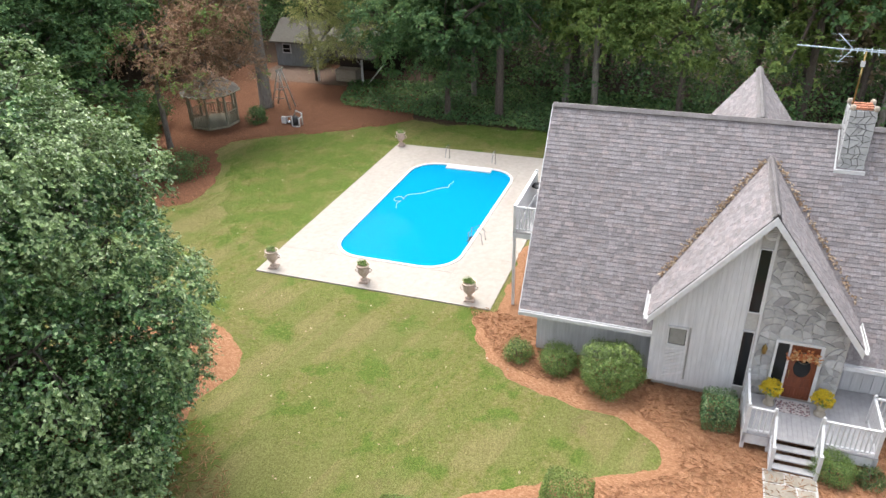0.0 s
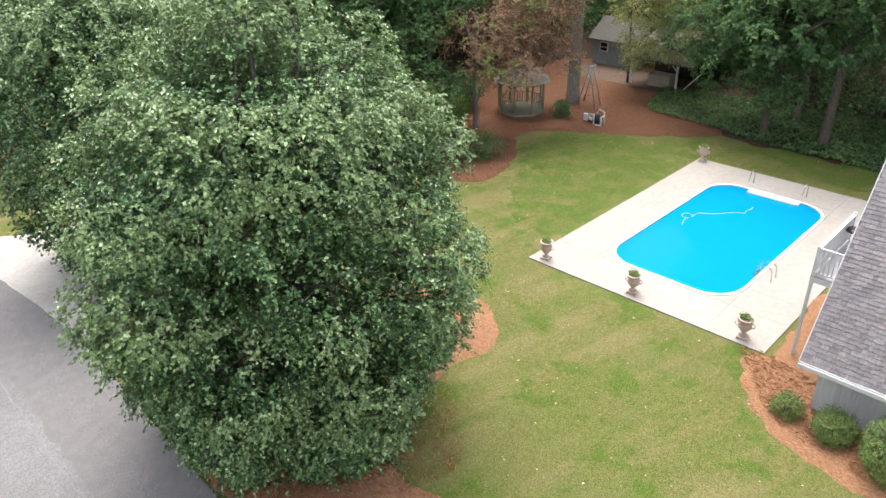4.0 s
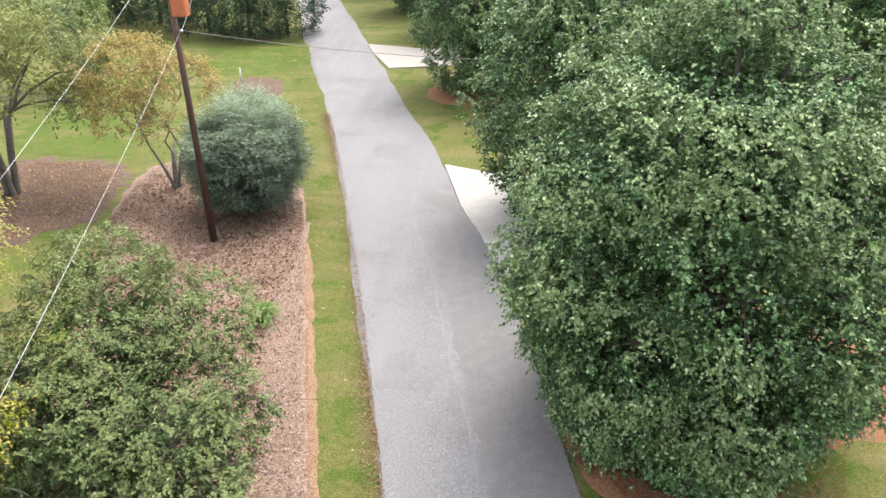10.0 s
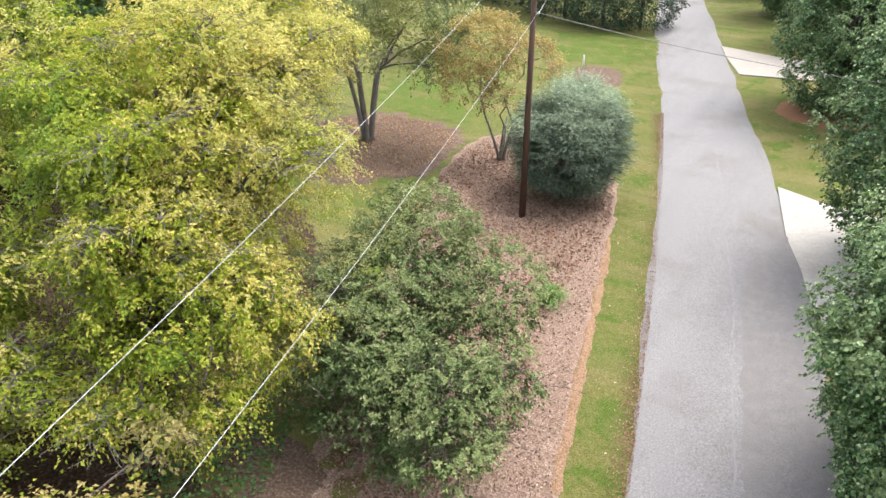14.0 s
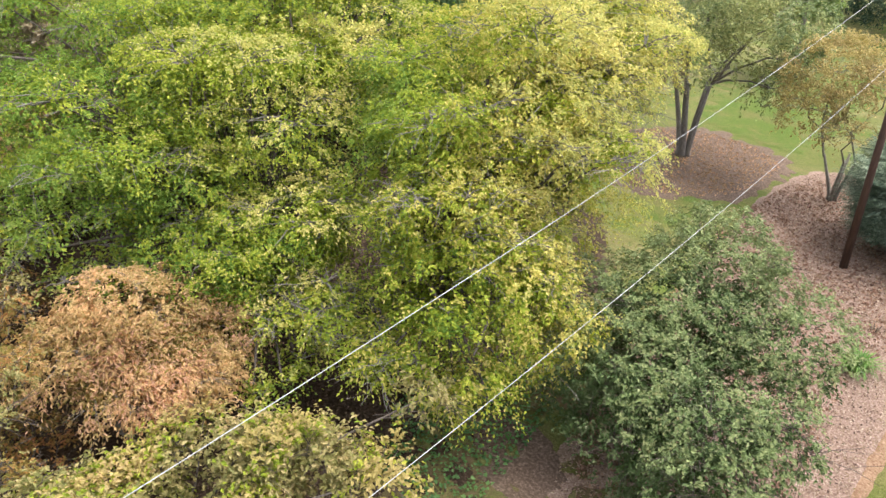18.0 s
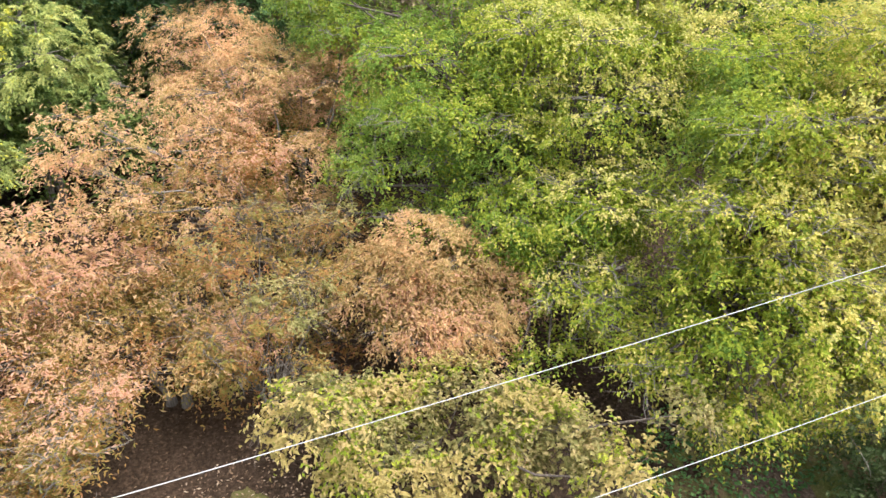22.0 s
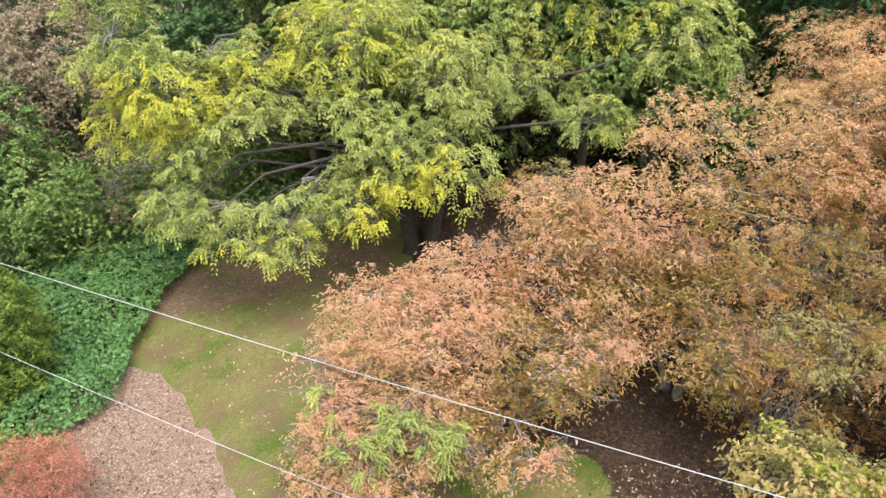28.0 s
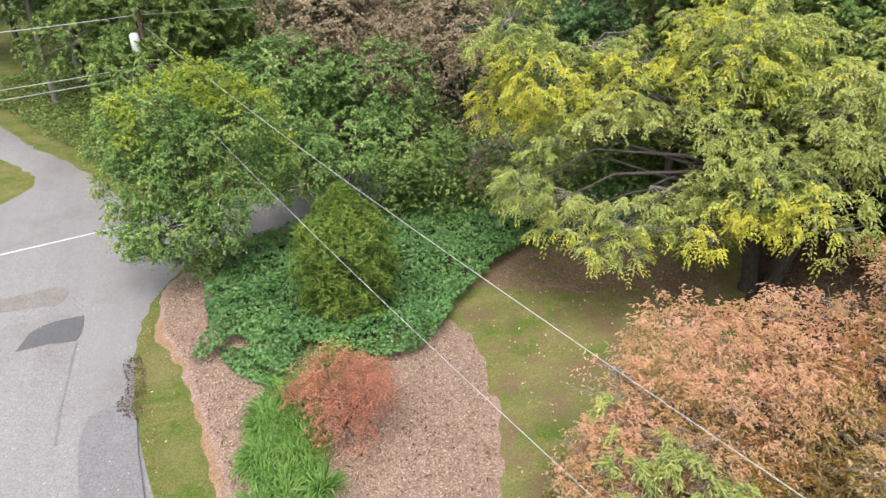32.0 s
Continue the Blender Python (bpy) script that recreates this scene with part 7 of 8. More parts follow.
pts = [(-12.2 + 0.05 * math.sin(k), 35.0 - k * 0.13, 0) for k in range(8)] + [(-12.3 - 0.21 * k, 34.0 - 0.2 * k + 0.1 * math.sin(k), 0) for k in range(1, 9)] + [(-14.2 + 0.25 * math.cos(k * 0.7), 31.9 + 0.3 * math.sin(k * 0.7), 0.01) for k in range(9)] + [(-14.1 + 0.05 * k, 31.4 - 0.15 * k, 0) for k in range(5)]
part("hose", tube(pts, 0.014, 6), M["cable"], hs)


def urn(m, label, plant):
    t = thing("garden_urn", m, label, "planter", "urns round the pool")
    part("plinth", box(-0.2, -0.2, 0, 0.2, 0.2, 0.1, bevel=0.01), M["terracotta"], t)
    part("bowl", lathe([(0.15, 0.1), (0.17, 0.14), (0.08, 0.2), (0.07, 0.26), (0.15, 0.34), (0.235, 0.45), (0.25, 0.6), (0.2, 0.7), (0.225, 0.77), (0.3, 0.81), (0.3, 0.85), (0.24, 0.85), (0.22, 0.8)], 20), M["terracotta"], t)
    for s in (-1, 1):
        part("handle", tube([(s * 0.22, 0, 0.5), (s * 0.33, 0, 0.5), (s * 0.36, 0, 0.62), (s * 0.28, 0, 0.68), (s * 0.21, 0, 0.64)], 0.025, 6), M["terracotta"], t)
    if plant:
        pts, nrm, _ = crown_points([(0, 0, 0.86, 0.22, 0.22, 0.08)], 30, 12, 0.05, 91, 0.5)
        leaf_mesh("plant", pts, nrm, 0.08, M["holly"], t, 0.6, 0.25, 92)


for x, y, lab, p in ((-16.75, 23.6, "pale terracotta urn with a small plant", True), (-12.35, 23.65, "pale terracotta urn with a small plant", True), (-7.65, 23.6, "pale terracotta urn with a small plant", True), (-17.1, 39.3, "pale terracotta urn, nearly bare", True)):
    urn(house_spot(x, y, 0.05, 12), lab, p)

# ---- porch ----
porch = on_house("porch", "grey painted wooden entrance porch with balustrades", "porch")
PX0, PX1, PY0, PZ, PB = 2.6, 6.2, 18.2, 0.66, 19.75
for k in range(26):
    x = PX0 + k * (PX1 - PX0) / 26
    part("plank", box(x + 0.003, PY0, PZ - 0.035, x + (PX1 - PX0) / 26 - 0.003, 20.17 if x < 5.1 else 21.2, PZ), M["deckboard"], porch)
for k in range(16):
    x = PX1 + k * 0.157
    part("plank", box(x + 0.003, PB - 0.06, PZ - 0.035, x + 0.154, 21.2, PZ), M["deckboard"], porch)
part("skirt", box(PX0, PY0 + 0.01, 0.28, 3.36, PY0 + 0.05, PZ - 0.037), M["trim"], porch)
part("skirt", box(4.66, PY0 + 0.01, 0.28, PX1, PY0 + 0.05, PZ - 0.037), M["trim"], porch)
part("skirt", box(PX0, PY0 + 0.06, 0.28, PX0 + 0.04, 20.2, PZ - 0.037), M["trim"], porch)
part("skirt", box(PX1 - 0.04, PY0 + 0.06, 0.28, PX1, PB - 0.06, PZ - 0.037), M["trim"], porch)
part("skirt", box(PX1, PB - 0.05, 0.28, PX1 + 2.51, PB - 0.01, PZ - 0.037), M["trim"], porch)
for x, y in ((PX0 + 0.05, PY0 + 0.06), (3.36, PY0 + 0.06), (4.62, PY0 + 0.06), (PX1 - 0.08, PY0 + 0.06), (PX0 + 0.05, 19.95), (PX1 - 0.08, PB), (PX1 + 2.42, PB)):
    bm = box(x - 0.05, y - 0.05, -0.1, x + 0.05, y + 0.05, PZ + 0.98)
    lathe([(0.04, 0), (0.055, 0.03), (0.045, 0.08), (0.01, 0.11)], 8, bm, (x, y, PZ + 0.98))
    part("post", bm, M["trim"], porch)


def balustrade(a, b, parent, z0, h=0.9, gap=0.125, drop=0.0, paint="trim"):
    a, b = Vector(a), Vector(b)
    n = max(2, int((b - a).length / gap))
    d = (b - a).normalized()
    s = Vector((-d.y, d.x))
    for lift, t in ((h, 0.05), (0.1, 0.035)):
        bm = bmesh.new()
        q = []
        for p, zz in ((a, z0), (b, z0 + drop)):
            q += [bm.verts.new((p.x + s.x * o, p.y + s.y * o, zz + lift + u)) for o, u in ((-0.035, 0), (0.035, 0), (0.035, t), (-0.035, t))]
        bm.faces.new(q[:4][::-1])
        bm.faces.new(q[4:])
        for k in range(4):
            bm.faces.new((q[k], q[(k + 1) % 4], q[4 + (k + 1) % 4], q[4 + k]))
        bmesh.ops.recalc_face_normals(bm, faces=bm.faces)
        part("handrail", bm, M[paint], parent)
    for k in range(1, n):
        p = a.lerp(b, k / n)
        zz = z0 + drop * k / n
        part("baluster", box(p.x - 0.019, p.y - 0.019, zz + 0.12, p.x + 0.019, p.y + 0.019, zz + h + 0.01), M[paint], parent)


balustrade((PX0 + 0.1, PY0 + 0.06), (3.31, PY0 + 0.06), porch, PZ)
balustrade((4.67, PY0 + 0.06), (PX1 - 0.13, PY0 + 0.06), porch, PZ)
balustrade((PX0 + 0.05, PY0 + 0.11), (PX0 + 0.05, 19.9), porch, PZ)
balustrade((PX1 - 0.08, PY0 + 0.11), (PX1 - 0.08, PB - 0.05), porch, PZ)
balustrade((PX1 - 0.03, PB), (PX1 + 2.37, PB), porch, PZ)
steps = on_house("porch_steps", "grey wooden steps with open risers", "steps")
for k in range(3):
    z = 0.5 - k * 0.165
    part("tread", box(3.42, PY0 - 0.25 - k * 0.23, z - 0.045, 4.58, PY0 - 0.005 - k * 0.23, z, bevel=0.006), M["deckboard"], steps)
for x in (3.37, 4.59):
    part("stringer", prism([(PY0 - 0.0, PZ - 0.06), (PY0 - 0.78, 0.02), (PY0 - 0.78, -0.1), (PY0, 0.25)], 0, x, x + 0.045), M["trim"], steps)
    part("post", box(x - 0.02, PY0 - 0.8, -0.1, x + 0.075, PY0 - 0.7, 1.0, bevel=0.008), M["trim"], steps)
    balustrade((x + 0.02, PY0 - 0.05), (x + 0.02, PY0 - 0.7), steps, PZ, 0.82, 0.14, -0.56)
walk_slab = on_house("front_walk", "flagstone front walk with pale joints", "path", kind="structure")
part("joint_bed", box(3.22, 13.0, -0.05, 4.66, PY0 - 0.72, 0.09), M["mortar"], walk_slab)
rs = random.Random(8)
for j in range(9):
    y = PY0 - 0.74 - j * 0.5
    cut = 3.24 + rs.uniform(0.45, 0.95)
    for x0, x1 in ((3.24, cut), (cut, 4.64)):
        q = [(x0 + 0.02 + rs.uniform(0, 0.04), y - 0.47 + rs.uniform(-0.05, 0.05)), (x1 - 0.02, y - 0.47 + rs.uniform(-0.05, 0.05)), (x1 - 0.02 - rs.uniform(0, 0.05), y - 0.03), (x0 + 0.02, y - 0.03 + rs.uniform(-0.04, 0.0))]
        part("flagstone", slab(q, 0.06, 0.1 + rs.uniform(0, 0.008)), M["flag"], walk_slab)
# mums on pedestals, mat, wreath, lantern
for x, y in ((3.36, 19.8), (4.8, 19.72)):
    t = thing("mum_planter", house_spot(x, y, PZ), "yellow chrysanthemums on a cast stone pedestal", "planter", "planters by the door")
    part("pedestal", lathe([(0.17, 0), (0.17, 0.06), (0.1, 0.12), (0.12, 0.2), (0.15, 0.26), (0.1, 0.32), (0.13, 0.38), (0.22, 0.5), (0.24, 0.52), (0.2, 0.52)], 16), M["sandstone"], t)
    pts, nrm, _ = crown_points([(0, 0, 0.62, 0.3, 0.3, 0.2)], 130, 8, 0.04, 95, 0.7)
    leaf_mesh("flower_mound", pts, nrm, 0.07, M["mums"], t, 0.9, 0.1, 96)
    pts, nrm, _ = crown_points([(0, 0, 0.58, 0.26, 0.26, 0.17)], 60, 8, 0.05, 97, 0.5)
    leaf_mesh("foliage", pts, nrm, 0.07, M["holly"], t, 0.6, 0.2, 98)
mm, nt, b = mat("patterned_mat", 0.95)
wv = nt.nodes.new("ShaderNodeTexVoronoi")
wv.inputs["Scale"].default_value = 14.0
tcn = nt.nodes.new("ShaderNodeTexCoord")
nt.links.new(tcn.outputs["Object"], wv.inputs["Vector"])
nt.links.new(ramp(nt, wv.outputs["Distance"], ((0.15, (0.3, 0.08, 0.09)), (0.35, (0.08, 0.075, 0.09)), (0.55, (0.45, 0.4, 0.38)))), b.inputs["Base Color"])
M["rug"] = mm
t = thing("door_mat", house_spot(4.05, 19.78, PZ), "patterned red and grey door mat", "mat")
part("pile", slab(rounded(-0.48, 0.48, -0.3, 0.3, 0.04, 3), 0.002, 0.014), M["rug"], t)
t = thing("wreath", house_spot(4.1, 20.12, FL + 1.62), "autumn wreath of orange and cream flowers on the door", "wreath")
g = np.random.RandomState(99)
a = g.uniform(-0.3, math.pi + 0.3, 260)
q = 0.2 + 0.09 * g.normal(size=260)
pts = np.c_[np.cos(a) * q * 1.25, -0.03 + 0.03 * g.normal(size=260), np.sin(a) * q * 0.85 - 0.02]
leaf_mesh("flower_garland", pts, np.c_[0.5 * g.normal(size=260), -np.ones(260), 0.5 * g.normal(size=260)], 0.1, M["wreath"], t, 0.8, 0.2, 99)
part("ring", tube([(0.2 * math.cos(k * 0.4), 0.0, 0.2 * math.sin(k * 0.4)) for k in range(16)], 0.02, 6), M["bark"], t)
t = thing("wall_lantern", house_spot(2.95, 20.2, 2.35), "brass wall lantern on the stone", "lamp")
part("back_plate", box(-0.05, -0.02, -0.12, 0.05, 0.0, 0.16), M["brass"], t)
part("lantern_body", lathe([(0.03, 0), (0.07, 0.05), (0.085, 0.24), (0.03, 0.33), (0.01, 0.38)], 6, at=(0, -0.13, -0.08)), M["brass"], t)
part("arm", tube([(0, -0.01, 0.1), (0, -0.08, 0.2), (0, -0.13, 0.3)], 0.012, 6), M["brass"], t)

# ---- chimney and antenna ----
ch = on_house("chimney", "stone-faced chimney with brick top", "chimney")
CX0, CX1, CY0, CY1, CZ0, CZ1 = 4.38, 5.14, 24.1, 24.95, 6.5, 8.85
part("core", box(CX0 + 0.03, CY0 + 0.03, CZ0, CX1 - 0.03, CY1, CZ1), M["dark_mortar"], ch)
rs = random.Random(12)
for face in range(3):
    wide = CX1 - CX0 if face == 0 else CY1 - CY0
    cols, rows = 4, 12
    net = {}
    for a in range(cols + 1):
        for b in range(rows + 1):
            u = a / cols * wide + (rs.uniform(-0.08, 0.08) + (0.05 if b % 2 else -0.05) if 0 < a < cols else 0)
            net[a, b] = Vector((u, CZ0 + 0.02 + b * (CZ1 - CZ0 - 0.02) / rows + (rs.uniform(-0.07, 0.07) if 0 < b < rows else 0)))
    for a in range(cols):
        for b in range(rows):
            q = [net[k] for k in ((a, b), (a + 1, b), (a + 1, b + 1), (a, b + 1))]
            c = sum(q, Vector((0, 0))) / 4
            q = [c + (p - c) * (1 - 0.02 / max(0.05, (p - c).length)) for p in q]
            d = rs.uniform(0.015, 0.045)
            if face == 0:
                bm = prism([(CX0 + p.x, p.y) for p in q], 1, CY0 + 0.032 - d, CY0 + 0.032)
            elif face == 1:
                bm = prism([(CY0 + p.x, p.y) for p in q], 0, CX0 + 0.032 - d, CX0 + 0.032)
            else:
                bm = prism([(CY0 + p.x, p.y) for p in q], 0, CX1 - 0.032, CX1 - 0.032 + d)
            part("stone", bm, M["pale_stone"], ch)
for j, (x0, x1, y0, y1) in enumerate(((CX0 + 0.08, CX1 - 0.08, CY0 + 0.1, CY0 + 0.22), (CX0 + 0.08, CX1 - 0.08, CY0 + 0.34, CY0 + 0.46), (CX0 + 0.08, CX1 - 0.08, CY0 + 0.58, CY0 + 0.7))):
    for k in range(3):
        w = (x1 - x0) / 3
        part("brick", box(x0 + k * w + 0.01, y0, CZ1, x0 + (k + 1) * w - 0.01, y1, CZ1 + 0.07), M["brick"], ch)
for x, y in ((CX0 + 0.06, CY0 + 0.06), (CX1 - 0.06, CY0 + 0.06), (CX0 + 0.06, CY1 - 0.08), (CX1 - 0.06, CY1 - 0.08)):
    part("corner_stone", lathe([(0.08, 0), (0.085, 0.06), (0.075, 0.13), (0.05, 0.15), (0.0, 0.155)], 6, at=(x, y, CZ1)), M["sandstone"], ch)
part("flashing", box(CX0 - 0.05, CY0 - 0.1, 6.78, CX1 + 0.05, CY0 - 0.03, 6.95), M["white"], ch, "white painted flashing")
part("flashing", prism([(CY0 - 0.1, 6.8), (CY0 - 0.1, 6.95), (CY0 + 0.75, 8.1), (CY0 + 0.75, 7.95)], 0, CX0 - 0.07, CX0 - 0.03), M["white"], ch, "white painted flashing")
ant = on_house("tv_antenna", "pale aluminium roof antenna on a yellowed mast", "antenna", CX0 + 0.1, CY0 + 0.5, CZ1)
part("mast", tube([(0, 0, -0.1), (0.02, 0, 1.65)], 0.025, 8), M["brass"], ant)
part("boom", tube([(-1.9, 0.0, 1.75), (1.9, 0.1, 1.55)], 0.02, 6), M["aluminium"], ant)
part("boom", tube([(-0.3, 0.0, 1.72), (1.9, 0.1, 1.62)], 0.014, 6), M["aluminium"], ant)
for k in range(14):
    x = -0.6 + k * 0.19
    l = 0.35 + 0.03 * k
    part("element", tube([(x - 0.08, -l, 1.7 - 0.053 * (x + 0.6)), (x + 0.08, l, 1.7 - 0.053 * (x + 0.6))], 0.007, 5), M["aluminium"], ant)
for dy, dz in ((0.45, 0.35), (-0.45, -0.3)):
    part("reflector_arm", tube([(-0.35, 0, 1.7), (-0.75, dy, 1.7 + dz)], 0.014, 5), M["aluminium"], ant)
    for k in range(2):
        f = 0.55 + 0.4 * k
        part("element", tube([(-0.35 - 0.4 * f - 0.25, dy * f, 1.7 + dz * f), (-0.35 - 0.4 * f + 0.25, dy * f, 1.7 + dz * f)], 0.006, 5), M["aluminium"], ant)
part("amplifier", box(-0.05, -0.05, 1.2, 0.06, 0.04, 1.36), M["white"], ant)
part("vent_pipe", tube([(1.75, 27.2, 6.6), (1.75, 27.2, 7.75)], 0.045, 10), M["white"], house, "white roof vent pipe")

# ---- balcony ----
bal = on_house("balcony", "grey wooden balcony on a tall post", "balcony")
BX0, BX1, BY0, BY1, BZ = -5.95, -4.4, 23.75, 27.4, 3.35
for k in range(11):
    x = BX0 + k * 0.14
    part("plank", box(x + 0.003, BY0, BZ - 0.035, x + 0.137, BY1, BZ), M["deckboard"], bal)
part("beam", box(BX0, BY0, BZ - 0.24, BX1, BY0 + 0.05, BZ - 0.037), M["trim"], bal)
part("beam", box(BX0, BY0 + 0.052, BZ - 0.24, BX0 + 0.05, BY1, BZ - 0.037), M["trim"], bal)
for x, y, z0 in ((BX0 + 0.06, BY0 + 0.06, -0.1), (BX0 + 0.06, BY1 - 0.06, -0.1), (BX1 - 0.1, BY0 + 0.06, BZ)):
    part("post", box(x - 0.05, y - 0.05, z0, x + 0.05, y + 0.05, BZ + 1.1), M["trim"], bal)
balustrade((BX0 + 0.11, BY0 + 0.06), (BX1 - 0.15, BY0 + 0.06), bal, BZ, 1.0)
part("side_panel", box(BX0 + 0.04, BY0 + 0.12, BZ + 0.08, BX0 + 0.08, BY1 - 0.1, BZ + 1.0), M["trim"], bal)
part("handrail", box(BX0, BY0 + 0.1, BZ + 1.0, BX0 + 0.12, BY1 - 0.1, BZ + 1.05), M["trim"], bal)
t = thing("balcony_table", house_spot(-5.6, 26.6, BZ), "small dark round table on the balcony", "table")
part("tabletop", lathe([(0.0, 0.72), (0.32, 0.72), (0.33, 0.75), (0.0, 0.76)], 20), M["black"], t)
part("leg", tube([(0, 0, 0), (0, 0, 0.73)], 0.03, 8), M["black"], t)
# leaves caught in the roof valleys
g = np.random.RandomState(101)
n = 700
s = g.uniform(0, 1, n) ** 0.9
side = g.uniform(0, 1, n) < 0.62
yy = GLB + 0.2 + s * (GBACK - GLB - 0.3)
zz = EAVE[1] + SLOPE * (yy - EAVE[0])
hx = (GTOP - zz) / ((GTOP - GLOW) / (GAP[0] - GE0))
xx = np.where(side, GAP[0] - hx, GAP[0] + hx * 1.02) + np.where(side, -1, 1) * np.abs(g.normal(size=n)) * 0.1
pts = np.c_[xx, yy + g.normal(size=n) * 0.03, zz + 0.07]
ob = leaf_mesh("valley_leaves", pts, np.c_[g.normal(size=n) * 0.5, -1.2 + g.normal(size=n) * 0.4, np.ones(n)], 0.1, M["fallen"], None, 0.6, 0.25, 102)
ob.matrix_world = HOUSE
tagged(ob, "dry leaves caught in the roof valleys", "fallen leaves", kind="stuff")

# ---- gazebo, shed, swing frame, pool pump ----
gz = thing("gazebo", house_spot(-31.3, 40.0), "weathered octagonal wooden gazebo with a shingle roof", "gazebo")
R8 = 1.7
corner = [(R8 * math.cos(radians(22.5 + 45 * k)), R8 * math.sin(radians(22.5 + 45 * k))) for k in range(8)]
part("floor", slab(corner, -0.05, 0.2), M["wood_moss"], gz)
for x, y in corner:
    part("post", box(x * 0.95 - 0.06, y * 0.95 - 0.06, 0.2, x * 0.95 + 0.06, y * 0.95 + 0.06, 2.4), M["wood_moss"], gz)
for k in range(8):
    a, b = Vector(corner[k]) * 0.95, Vector(corner[(k + 1) % 8]) * 0.95
    if k != 6:
        balustrade(a, b, gz, 0.2, 0.8, 0.16, paint="wood_moss")
    bm = bmesh.new()
    o, p = Vector(corner[k]) * 1.2, Vector(corner[(k + 1) % 8]) * 1.2
    q = [(o.x, o.y, 2.35), (p.x, p.y, 2.35), (0, 0, 3.75)]
    up = [bm.verts.new(v) for v in q]
    dn = [bm.verts.new((v[0], v[1], v[2] - 0.1)) for v in q]
    bm.faces.new(up)
    bm.faces.new(dn[::-1])
    for i in range(3):
        bm.faces.new((up[i], dn[i], dn[(i + 1) % 3], up[(i + 1) % 3]))
    bmesh.ops.recalc_face_normals(bm, faces=bm.faces)
    part("roof_panel", bm, M["roof_old"], gz)
    part("fascia", tube([(o.x, o.y, 2.3), (p.x, p.y, 2.3)], 0.05, 4), M["wood_moss"], gz)

sh = thing("shed", house_spot(-30.5, 52.6), "blue-grey board shed with an open lean-to under a brown roof", "shed")
for k in range(24):
    x = -4.7 + k * 0.158
    part("board", box(x + 0.003, 2.3, 0, x + 0.155, 2.36, 2.25), M["shed_board"], sh)
part("wall", box(-4.7, 2.37, 0, -4.56, 6, 2.25), M["shed_board"], sh)
part("wall", box(-1.05, 2.37, 0, -0.91, 6, 2.25), M["shed_board"], sh)
f = part("window", box(-4.02, 2.25, 1.15, -3.2, 2.3, 1.95), M["trim"], sh)
part("pane", box(-3.95, 2.235, 1.55, -3.27, 2.25, 1.88), M["glass"], f)
part("pane", box(-3.95, 2.235, 1.22, -3.27, 2.25, 1.5), M["glass"], f)
for y0, z0, y1, z1 in ((1.85, 2.2, 4.2, 3.75), (6.55, 2.2, 4.2, 3.75)):
    part("roof", prism([(y0, z0), (y1, z1), (y1, z1 - 0.12), (y0, z0 - 0.12)], 0, -5.0, -0.2), M["roof_old"], sh)
part("lean_to_roof", prism([(-2.0, 2.25), (3.4, 3.7), (3.4, 3.58), (-2.0, 2.13)], 0, 0.9, 6.9), M["roof_old"], sh)
for x in (1.35, 5.25):
    part("post", box(x - 0.07, -1.5, -0.1, x + 0.07, -1.36, 2.25), M["trim"], sh)
    part("brace", tube([(x, -1.43, 1.5), (x + (0.7 if x < 4 else -0.7), -1.43, 2.2)], 0.04, 5), M["trim"], sh)
part("prop", tube([(5.6, -1.3, 0), (6.9, -0.9, 1.6)], 0.045, 5), M["trim"], sh, "leaning pale pole")
part("back_wall", box(0.9, 3.2, 0, 6.9, 3.3, 3.5), M["wood_brown"], sh)
part("floor_slab", box(-4.7, -2.2, -0.05, 6.6, 2.29, 0.07), M["mulch_brown"], sh, "dark brown concrete apron")
wb = thing("wooden_crate", house_spot(-26.85, 51.9, 0.07), "pale wooden crate under the lean-to", "crate")
for k in range(4):
    part("board", box(-0.9, -0.5, 0.02 + k * 0.24, 0.9, -0.47, 0.24 + k * 0.24), M["sandstone"], wb)
    part("board", box(-0.9, 0.47, 0.02 + k * 0.24, 0.9, 0.5, 0.24 + k * 0.24), M["sandstone"], wb)
    for x in (-0.9, 0.87):
        part("board", box(x, -0.468, 0.02 + k * 0.24, x + 0.03, 0.468, 0.24 + k * 0.24), M["sandstone"], wb)

sw = thing("swing_frame", house_spot(-28.45, 44.4), "weathered wooden A-frame standing on pine straw", "swing frame")
for y in (-0.4, 0.4):
    for x in (-0.75, 0.75):
        part("leg", tube([(x, y, -0.05), (0, y * 0.55, 2.8)], 0.05, 6), M["wood_pale"], sw)
    part("crosspiece", tube([(-0.37, y * 0.8, 1.4), (0.37, y * 0.8, 1.4)], 0.04, 6), M["wood_pale"], sw)
for z in (0.8, 2.0):
    part("crosspiece", tube([(-0.52 + z * 0.19, -0.36, z), (0.52 - z * 0.19, -0.36, z)], 0.035, 6), M["wood_pale"], sw)
part("ridge_beam", tube([(0, -0.5, 2.78), (0, 0.5, 2.78)], 0.06, 6), M["wood_pale"], sw)
pu = thing("pool_pump", house_spot(-25.75, 41.1), "pool pump and filter with white pipes", "pool pump")
part("filter_tank", lathe([(0.0, 0), (0.26, 0.02), (0.28, 0.3), (0.25, 0.55), (0.1, 0.66), (0.0, 0.68)], 16, at=(0.15, 0, 0)), M["black"], pu)
part("pump_motor", tube([(-0.55, -0.1, 0.2), (-0.1, -0.1, 0.2)], 0.13, 12), M["steel"], pu)
part("control_box", box(-0.75, -0.3, 0.15, -0.45, -0.1, 0.6), M["trim"], pu)
